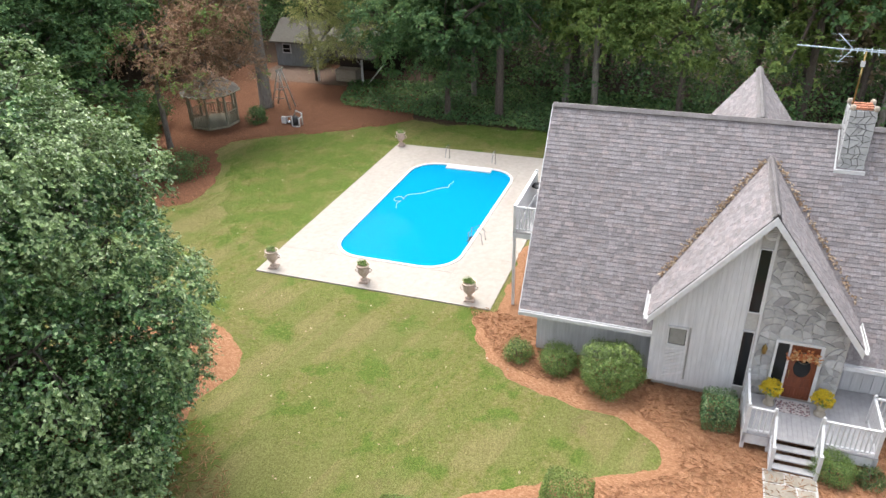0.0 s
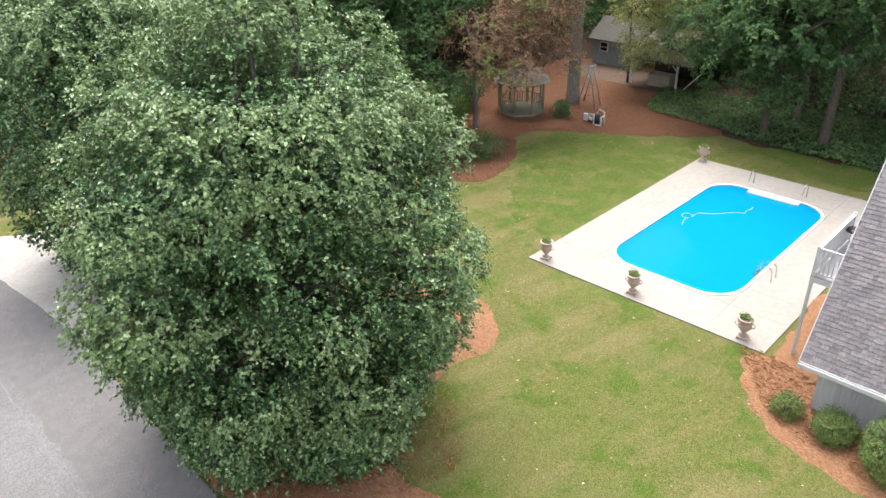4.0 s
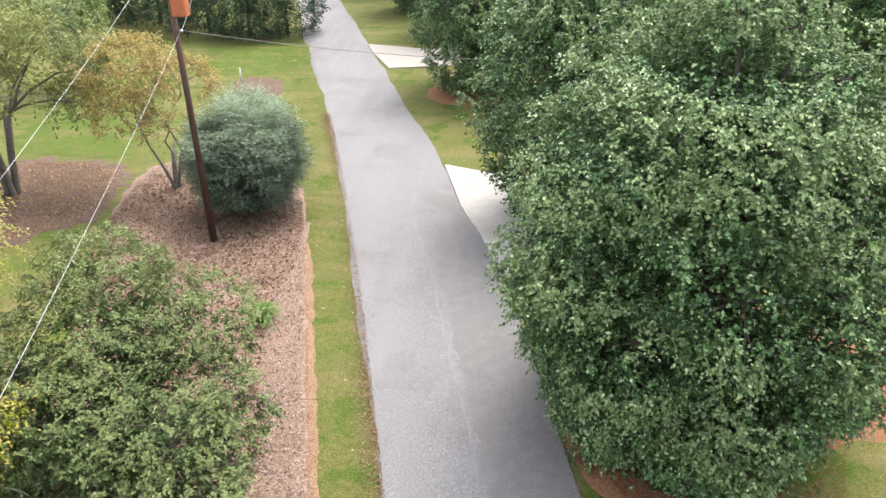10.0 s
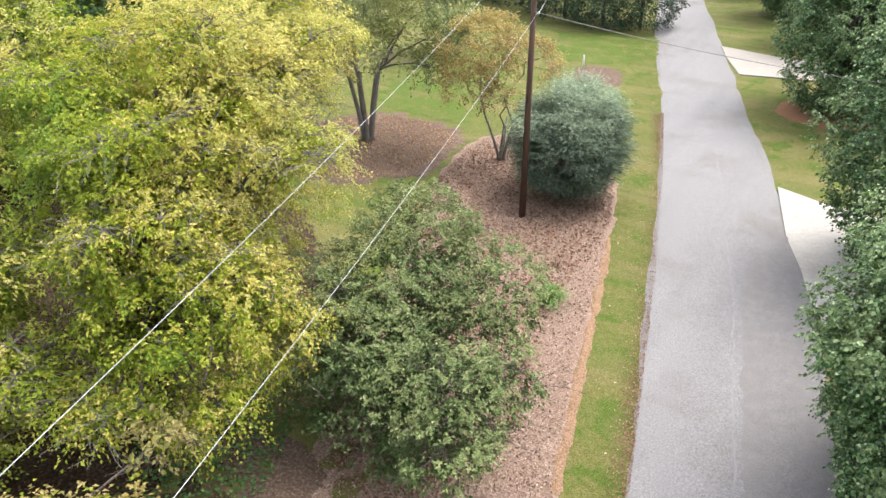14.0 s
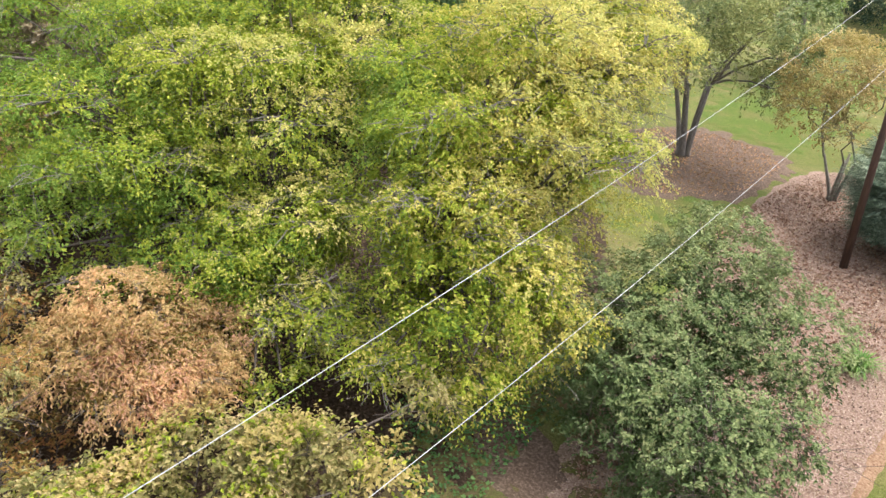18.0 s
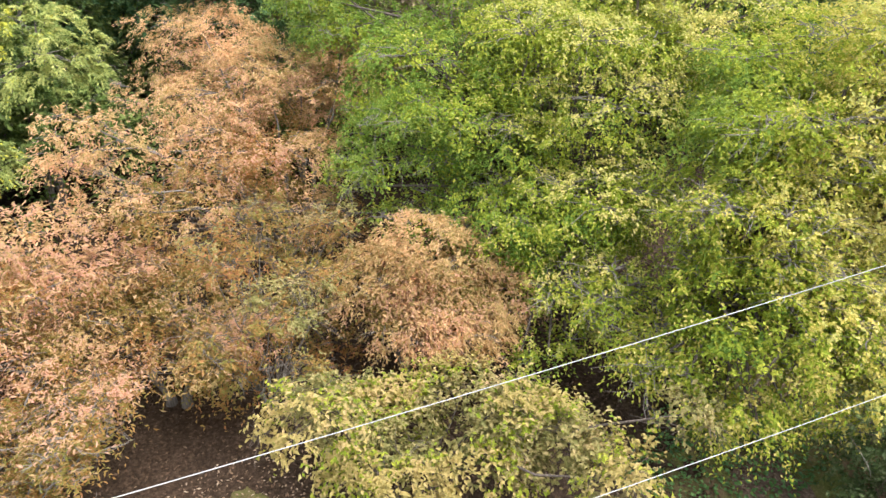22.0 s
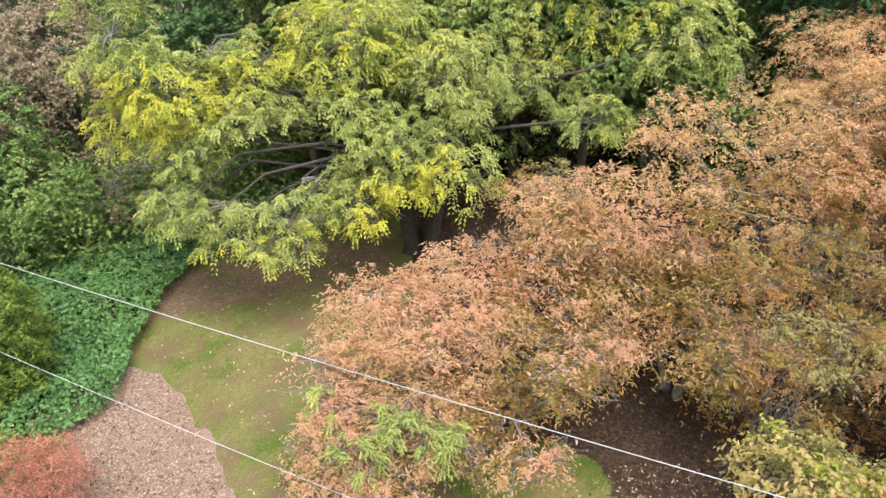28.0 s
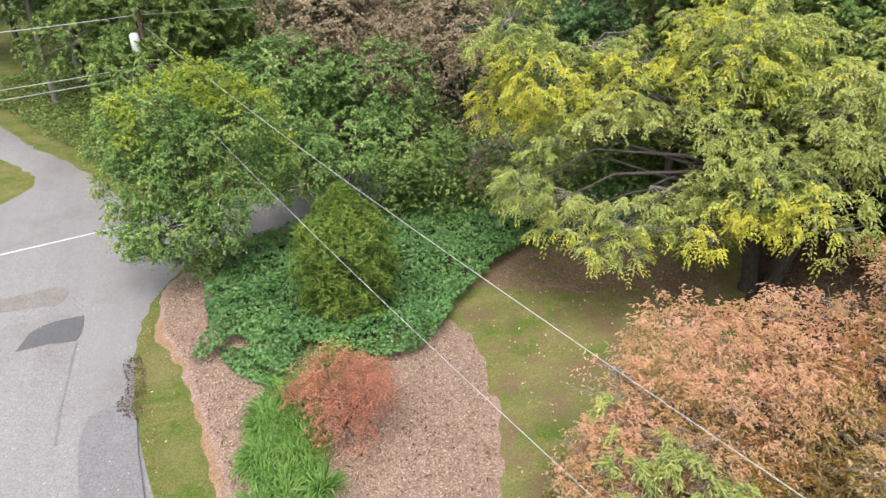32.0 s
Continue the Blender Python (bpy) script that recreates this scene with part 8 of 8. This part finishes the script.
for pts in ([(0.1, -0.35, 0), (0.1, -0.35, 0.75), (-0.35, -0.2, 0.6), (-0.35, -0.15, 0.2)], [(0.62, 0.1, 0), (0.62, 0.1, 0.85), (0.2, 0.1, 1.0), (0.05, 0.1, 0.68)], [(0.62, -0.3, 0), (0.62, -0.3, 0.6), (0.62, 0.1, 0.62)], [(0.2, -0.4, 0.05), (0.7, -0.4, 0.05)]):
    part("pipe", tube(pts, 0.055, 8), M["white"], pu)

# ---- poles and wires ----
pl = thing("utility_pole", place(-13.6, 29.0), "dark wooden utility pole with an orange box", "utility pole")
part("shaft", tube([(0, 0, -0.3), (0.0, 0.05, 12.6)], [0.17, 0.11], 12), M["pole"], pl)
part("transformer_box", box(0.12, -0.35, 10.35, 0.72, 0.12, 11.55, bevel=0.04), M["orange_box"], pl, "rusty orange metal box")
part("insulator", lathe([(0.04, 0), (0.07, 0.06), (0.03, 0.14), (0.06, 0.2), (0.02, 0.26)], 10, at=(0.45, -0.12, 11.55)), M["white"], pl)
part("bracket", box(0.1, -0.08, 9.6, 0.3, 0.04, 9.78), M["steel"], pl)
part("insulator", lathe([(0.03, 0), (0.06, 0.05), (0.03, 0.12)], 10, at=(0.28, -0.04, 9.7)), M["white"], pl)
pl2 = thing("utility_pole", place(1.7, -37.5), "wooden utility pole with a white transformer", "utility pole")
part("shaft", tube([(0, 0, -0.3), (0, 0, 9.6)], [0.15, 0.1], 12), M["pole"], pl2)
part("transformer", lathe([(0.2, 0), (0.22, 0.05), (0.22, 0.75), (0.15, 0.85), (0.0, 0.88)], 14, at=(0.36, 0.1, 7.7)), M["white"], pl2)
part("insulator", lathe([(0.03, 0), (0.06, 0.08), (0.02, 0.16)], 8, at=(0, 0, 9.55)), M["white"], pl2)


UPPER_A, UPPER_B, UPPER_SAG = (-15.2, 29.5, 11.22), 9.0, 1.47
part("crossarm", tube([(0.1, -0.03, 11.05), (-1.65, 0.52, 11.12)], 0.06, 6), M["pole"], pl)
part("insulator", lathe([(0.03, 0), (0.05, 0.05), (0.02, 0.11)], 8, at=(-1.6, 0.5, 11.1)), M["white"], pl)


def wire(label, a, b, sag, r=0.009, material="cable", steps=40):
    a, b = Vector(a), Vector(b)
    pts = [a.lerp(b, k / steps) - Vector((0, 0, sag * 4 * (k / steps) * (1 - k / steps))) for k in range(steps + 1)]
    t = thing("overhead_wire", Matrix.Translation(a), label, "wire", "overhead wires")
    part("strand", tube([p - a for p in pts], r, 5), M[material], t)


wire("upper pale overhead wire between the poles", UPPER_A, (1.7, -37.5, UPPER_B), UPPER_SAG, 0.007)
wire("lower pale overhead wire between the poles", (-13.35, 28.9, 9.75), (1.7, -37.5, 7.1), 1.8, 0.007)
wire("overhead wire along the lane", UPPER_A, (-38, 92, 11.0), 1.0)
wire("lower overhead wire along the lane", (-13.3, 29.0, 9.8), (-37, 92, 9.0), 0.8)
wire("service cable crossing the lane", (-13.3, 29.0, 9.75), (16, 46, 5.6), 1.1, 0.014, "darkcable")
for z, z2, lab in ((9.35, 10.4, "upper"), (7.0, 7.6, "middle"), (6.6, 7.0, "lower")):
    wire(lab + " roadside wire by the junction", (1.7, -37.5, z), (30, -33, z2), 0.6, 0.015)
    wire(lab + " roadside wire by the woods", (1.7, -37.5, z), (-32, -46, z2 - 1), 0.5, 0.013)
ps = thing("marker_post", place(-21.4, 55.7), "short white pipe post in a mulch circle", "post")
part("pipe", tube([(0, 0, -0.1), (0, 0, 1.1)], 0.07, 10), M["white"], ps)
part("cap", lathe([(0.085, 1.08), (0.085, 1.14), (0.0, 1.17)], 10), M["white"], ps)

# ---- undergrowth, ivy, litter, grass ----
g = np.random.RandomState(200)
p = spots([(0.85, -29.2), (0.85, -25.4), (0.9, -23.7), (1.5, -22.3), (0.9, -22.2), (-0.2, -23.0), (-0.6, -21.0), (-1.5, -20.2), (-2.3, -21.5), (-4.8, -20.1), (-6.7, -20.3), (-9.2, -23.1), (-13.4, -25.9), (-21, -26.6), (-28, -33), (-20, -36), (-10, -33), (-3, -31.0), (0.8, -29.6)], 52000, 201)
z = 0.18 + 0.3 * (1 + wave(p[:, 0], p[:, 1], 1.3, 5)) + 0.13 * wave(p[:, 0], p[:, 1], 3.7, 8) + 0.1 * g.uniform(0, 1, len(p))
ob = leaf_mesh("ivy", np.c_[p, z], np.c_[g.normal(size=(len(p), 2)) * 0.5, np.ones(len(p))], 0.16, M["ivy"], None, 0.85, 0.15, 202)
tagged(ob, "dense dark green ivy covering the bank", "ivy", kind="stuff")
p = spots([(-1.4, -22.0), (0.6, -22.8), (-0.2, -20.6), (-2.4, -19.2), (-4.6, -19.6), (-4.4, -21.4)], 2600, 203)
tagged(leaf_mesh("vine_runners", np.c_[p, 0.1 + 0.12 * g.uniform(0, 1, len(p))], np.c_[g.normal(size=(len(p), 2)) * 0.5, np.ones(len(p))], 0.15, M["ivy"], None, 0.85, 0.15, 204), "ivy runners creeping over wood chips", "ivy", kind="stuff")
p = spots([(38.6, 34.8), (39.0, 30.3), (39.4, 24), (41.0, 17.5), (43, 10), (50, 8), (50, 20), (47, 30), (44, 37.5), (41.5, 37)], 20000, 205)
tagged(leaf_mesh("ivy", np.c_[p, 0.1 + 0.2 * g.uniform(0, 1, len(p)) + 0.1 * wave(p[:, 0], p[:, 1], 1.1, 6)], np.c_[g.normal(size=(len(p), 2)) * 0.5, np.ones(len(p))], 0.2, M["oak_dark"], None, 0.85, 0.15, 206), "dark ivy at the edge of the woods", "ivy", kind="stuff")
p = spots([(-11.5, 7.5), (-13.5, 12.5), (-16.5, 13.5), (-17, 9.5), (-14, 6.6)], 1700, 207)
tagged(leaf_mesh("ground_ivy", np.c_[p, 0.06 + 0.14 * g.uniform(0, 1, len(p))], np.c_[g.normal(size=(len(p), 2)) * 0.5, np.ones(len(p))], 0.14, M["ivy"], None, 0.8, 0.15, 208), "patch of low ground ivy", "ground cover", kind="stuff")


def undergrowth(name, ctrl, n, seed, material, label, h=2.2, size=0.28):
    c = spots(ctrl, n // 24, seed)
    r = np.random.RandomState(seed)
    hz = h * r.uniform(0.15, 1, len(c)) ** 1.3
    pts = np.repeat(np.c_[c, hz], 24, 0) + r.normal(size=(len(c) * 24, 3)) * [0.5, 0.5, 0.35]
    pts[:, 2] = np.maximum(pts[:, 2], 0.05)
    tagged(leaf_mesh(name, pts, r.normal(size=pts.shape) * 0.7 + [0, 0, 1], size, M[material], None, 0.65, 0.2, seed), label, "undergrowth", kind="stuff")


undergrowth("undergrowth", [(43, 22), (42, 10), (44, -10), (70, -25), (95, 20), (70, 70), (40, 80), (22, 60), (16, 48), (20, 42), (27, 54), (46, 56), (50, 40)], 120000, 211, "oak_dark", "leafy undergrowth of the woods behind the lawn", 3.6, 0.27)
undergrowth("undergrowth", [(-29, 22), (-38, 34), (-60, 20), (-60, -20), (-44, -34), (-28, -24), (-30, -8), (-33, 6)], 60000, 212, "oak_mid", "leafy undergrowth behind the autumn trees", 6.5, 0.3)
undergrowth("hedgerow", [(-7.5, -30.8), (-14, -32.0), (-24, -35), (-34, -39), (-32, -34), (-22, -29), (-13, -28.4)], 16000, 216, "oak_mid", "dense shrubs beside the crossing road", 4.2, 0.26)
undergrowth("undergrowth", [(-24, -24), (-30, -30), (-50, -36), (-60, -60), (-20, -75), (2, -58), (-4, -45), (-14, -42), (-26, -40)], 42000, 213, "oak_mid", "leafy undergrowth of the roadside woods", 3.4, 0.32)
p = spots([(4.0, -41), (7, -46.5), (9.8, -51), (12, -56), (14.5, -63), (6, -76), (-4, -64), (-10, -50), (-12, -42), (-4, -40)], 22000, 214)
tagged(leaf_mesh("bank_cover", np.c_[p, 0.1 + 0.3 * g.uniform(0, 1, len(p))], np.c_[g.normal(size=(len(p), 2)) * 0.5, np.ones(len(p))], 0.24, M["oak_mid"], None, 0.7, 0.15, 215), "low green cover on the roadside bank", "ground cover", kind="stuff")

# straw needles, chips and fallen leaves
strew("straw_needles", np.concatenate([spots([(20.8, 12.5), (19.4, 11.5), (18.5, 10.5), (18.0, 9.1), (17.9, 7.3), (18.1, 5.6), (17.6, 4.0), (16.6, 3.2), (15.7, 3.6), (14.6, 4.8), (13.4, 6.1), (11.8, 7.5), (10.3, 8.2), (13, 0), (17, -6), (22, -4), (21, 5)], 13000, 221), spots([(13.8, 20.3), (13.6, 21.6), (12.6, 22.8), (10, 24.6), (6.6, 25.2), (2.8, 23.4), (2.4, 18.6), (3.2, 15.4), (5.6, 13.8), (8.4, 13.4), (9.6, 15), (11.0, 18.0), (12.5, 18.4)], 6000, 222)]), 0.075, 0.24, "straw_needle", "loose pine needles on the beds", "pine needles", 0.09, 223, 0.3, 0.05)
CH1 = [(-3.4, 9.4), (-5.0, 13.5), (-6.4, 18), (-8.9, 27.6), (-10.1, 32), (-11.9, 36.3), (-16, 39.2), (-20.2, 37.8), (-19.8, 32), (-17.4, 26), (-15.3, 20), (-12.8, 13.2), (-8.4, 8.4)]
CH2 = [(-6.0, -12.8), (-7.5, -16.5), (-8.2, -20.4), (-6.9, -22.4), (-3.6, -21.4), (-0.2, -23.4), (0.7, -25), (0.8, -28.4), (1.8, -28.7), (2.35, -27.3), (2.5, -25.6), (2.35, -24.5), (1.75, -22.4), (1.45, -20.6), (1.1, -18), (0.8, -15.8), (0.0, -9.4), (-4, -9.4)]
strew("chip_litter", np.concatenate([spots(CH1, 26000, 224), spots(CH2, 22000, 225)]), 0.075, 0.11, "fallen", "loose wood chips and curled leaves on the beds", "wood chips", 0.3, 226, 0.4, 0.04)
strew("leaf_litter", spots([(-9.6, 30), (-12.5, 36), (-19.5, 37), (-19.5, 30), (-17, 23), (-13, 14), (-8.6, 10), (-7.0, 15), (-9.0, 22)], 10000, 271), 0.08, 0.15, "brown_fallen", "brown fallen leaves on the roadside wood chips", "fallen leaves", 0.6, 272, 0.45, 0.04)
strew("chip_litter", np.concatenate([spots(CH1, 7000, 273), spots(CH2, 2500, 274)]), 0.08, 0.12, "bark_chip", "dark bark chips among the wood chips", "wood chips", 0.35, 275, 0.4, 0.03)
strew("leaf_litter", spots([(-8.0, 6.0), (-12.5, 9.5), (-17, 15), (-24, 20), (-30, 10), (-30, -8), (-26, -22), (-19, -18), (-14.5, -11.6), (-11.5, -4.6), (-9.2, 1.5)], 22000, 227), 0.06, 0.12, "litter_leaf", "brown fallen leaves under the trees", "fallen leaves", 0.6, 228, 0.5, 0.04)
strew("leaf_litter", spots([(-21.2, 33.2), (-22.6, 37.2), (-27.5, 38), (-31, 35), (-30, 29.8), (-25.0, 27.8), (-21.8, 29.8)], 3500, 229), 0.07, 0.14, "rust", "brown fallen leaves under the multi-stemmed tree", "fallen leaves", 0.6, 230, 0.5, 0.03)
strew("leaf_litter", spots([(-9.6, -4.5), (-12, -6.5), (-15, -6), (-16.5, -2), (-13, 2), (-10.5, 0.5)], 1500, 251), 0.09, 0.1, "fallen", "pale curled leaves on the dark litter", "fallen leaves", 0.5, 252, 0.5, 0.04)
LAWN2 = [(-4.4, 9.5), (-5.0, 12.5), (-8.0, 24), (-11, 36), (-16, 52), (-24, 72), (-20, 70), (-13.2, 50), (-6.4, 27), (-3.3, 14), (-2.4, 9.5)]
LAWN3 = [(-6.4, -11.5), (-8, -17), (-8.9, -23), (-12.6, -26), (-18.5, -23), (-19, -19.5), (-15, -13), (-12, -9), (-9, -8)]
LAWN4 = [(2.9, -26.3), (2.7, -24.6), (2.0, -22.4), (1.75, -20.5), (1.4, -18), (1.15, -13), (2.4, -13), (3.2, -20), (3.1, -25)]
lawn = np.concatenate([spots([(18.2, 22.3), (20.6, 12.6), (17.6, 9.2), (17.4, 5), (16.5, 4.2), (14.6, 6.2), (12.5, 8), (9, 8.5), (6.5, 10), (5, 13.2), (9, 13.2), (12, 15.4), (13, 19.4), (11.4, 23.8), (6, 25.4), (8, 31), (20, 32.0), (24, 30.6), (29, 36), (35, 30.8), (33.8, 27.2)], 64000, 231), spots(LAWN2, 24000, 232), spots(LAWN3, 11000, 233), spots(LAWN4, 4500, 234), spots([(34.6, 27.2), (38.2, 29.2), (39.2, 24), (40, 18), (37.2, 18)], 7000, 235), spots([(-8, 42), (-4.5, 40), (-1, 44), (-5, 50), (-10, 58), (-12, 60)], 5000, 236), spots([(-14, 42), (-20, 42), (-30, 45), (-36, 60), (-24, 66), (-16, 52)], 9000, 237)])
blades("grass_blades", lawn, 0.055, "grassblade", "short mown grass", "grass", 0.25, 238, 1.1)
strew("lawn_leaves", np.concatenate([lawn[::260], spots(LAWN3, 500, 239)]), 0.04, 0.1, "fallen", "pale fallen leaves scattered on the lawn", "fallen leaves", 0.6, 240, 0.3, 0.05)
g = np.random.RandomState(241)
ey = g.uniform(8, 48, 9000)
e1 = np.c_[np.interp(ey, (2, 14.7, 26.5, 38, 49.9), (-0.6, -3.5, -6.5, -9.7, -13.3)) + 0.32 - np.abs(g.normal(size=len(ey))) * 0.36, ey]
e1 = e1[wave(e1[:, 0], e1[:, 1], 0.9, 9) > g.uniform(-0.9, 0.5, len(e1))]
e2 = spots([(3.0, -15), (3.25, -20), (3.4, -26), (2.6, -28), (3.0, -24), (2.9, -20), (2.6, -15)], 350, 242)
strew("edge_litter", np.concatenate([e1, e2]), 0.04, 0.07, "brown_fallen", "dry leaves and grit along the lane's edge", "fallen leaves", 0.55, 243, 0.4, 0.04)
strew("leaf_drift", spots([(3.96, -23.2), (3.3, -23.4), (3.2, -20.2), (3.7, -20.1), (4.05, -20.8), (3.75, -21.9)], 420, 261), 0.087, 0.1, "litter_leaf", "dry brown leaves drifted at the lane's edge", "fallen leaves", 0.5, 262, 0.35, 0.03)
strew("leaf_drift", spots([(9, -29), (3.2, -26), (3.4, -17), (6.5, -17)], 110, 263), 0.087, 0.085, "fallen", "few pale leaves scattered on the asphalt", "fallen leaves", 0.5, 264, 0.3, 0.02)

# ---- roof shingles ----
SHOW, THICK = 0.147, 0.014


def shingle_rows(span):
    """Begin, end, height up the slope and overhang of each tab; span(v) gives where a row begins and ends."""
    g = random.Random(77)
    out, v = [], 0.0
    top = span(None)
    while v < top - 0.02:
        a, b = span(v)
        u, long = a - g.uniform(0, 0.2), g.random() < 0.5
        while u < b:
            w = g.choice((0.1, 0.14, 0.2, 0.3))
            u0, u1 = max(u, a), min(u + w, b)
            if u1 - u0 > 0.04:
                out.append((u0, u1, v, 0.009 if long else 0.0))
            u, long = u + w, not long
        v += SHOW
    return out


def tab_corners(o, e, s, n, u0, u1, v, over):
    lo, hi, g = v - 0.012 - over, v + SHOW - 0.02, 0.0015
    t = THICK + over * 0.7
    pts = []
    for u, w, z in ((u0 + g, lo, t), (u1 - g, lo, t), (u1 - g, hi, 0.004), (u0 + g, hi, 0.004), (u0 + g, lo, 0.002), (u1 - g, lo, 0.002)):
        pts.append(o + e * u + s * w + n * z)
    return pts


def shingle_field(o, e, s, span, nearest=None):
    o, e, s = Vector(o), Vector(e).normalized(), Vector(s).normalized()
    n = e.cross(s)
    if n.z < 0:
        n = -n
    co, made, count = [], {}, 0
    for u0, u1, v, over in shingle_rows(span):
        if nearest and nearest(u0, v) and count < 330:
            count += 1
            key = round(u1 - u0, 2), over
            if key not in made:
                bm = bmesh.new()
                p = [bm.verts.new(q) for q in tab_corners(Vector((0, 0, 0)), Vector((1, 0, 0)), Vector((0, 1, 0)), Vector((0, 0, 1)), 0, u1 - u0, 0, over)]
                for f in ((0, 1, 2, 3), (4, 5, 1, 0), (0, 3, 4), (5, 2, 1)):
                    bm.faces.new([p[i] for i in f])
                me = bpy.data.meshes.new("shingle")
                bm.to_mesh(me)
                bm.free()
                me.materials.append(M["shingle"])
                # dark butt face: the tab's shadow line put into colour
                me.materials.append(M["felt_shadow"])
                me.polygons[1].material_index = 1
                made[key] = me
            ob = new("shingle", made[key])
            ob.parent = house
            m3 = Matrix((e, s, n)).transposed().to_4x4()
            m3.translation = o + e * u0 + s * v
            ob.matrix_local = m3
        else:
            co += tab_corners(o, e, s, n, u0, u1, v, over)
    co = np.array([tuple(c) for c in co])
    k = np.arange(len(co) // 6)[:, None] * 6
    quads = np.concatenate([k + [0, 1, 2, 3], k + [4, 5, 1, 0]], 1).reshape(-1, 4)
    ob = from_arrays("shingle_field", co, quads, M["shingles"], house, smooth=False)
    # each tab's cut asphalt edge is dark, painting the shadow line under it
    ob.data.materials.append(M["felt_shadow"])
    ob.data.polygons.foreach_set("material_index", np.tile(np.array([0, 1], np.int32), len(quads) // 2))
    tagged(ob, kind="stuff")


L = math.hypot(RIDGE[0] - EAVE[0], RIDGE[1] - EAVE[1])
shingle_field((RX0, EAVE[0], EAVE[1]), (1, 0, 0), (0, RIDGE[0] - EAVE[0], RIDGE[1] - EAVE[1]), lambda v: L if v is None else (0, RX1 - RX0), lambda u, v: u < 2.8 and 0.5 < v < 3.9)
for ex in (GE0, GE1):
    wx = GAP[0] - ex
    LG = math.hypot(wx, GTOP - GLOW)
    shingle_field((ex, 19.67, GLOW), (0, 1, 0), (wx, 0, GTOP - GLOW), lambda v: LG if v is None else (0, GLB + (GBACK - GLB) * v / LG - 19.67 + 0.02))
LR = math.hypot(2.9, RR[1] - 4.6)
for sx in (-1, 1):
    shingle_field((RR[0] + sx * 2.9, 25.0, 4.28), (0, 5.2, 0.32), (-sx * 2.9, 0, RR[1] - 4.6), lambda v: LR if v is None else (0, 5.2))
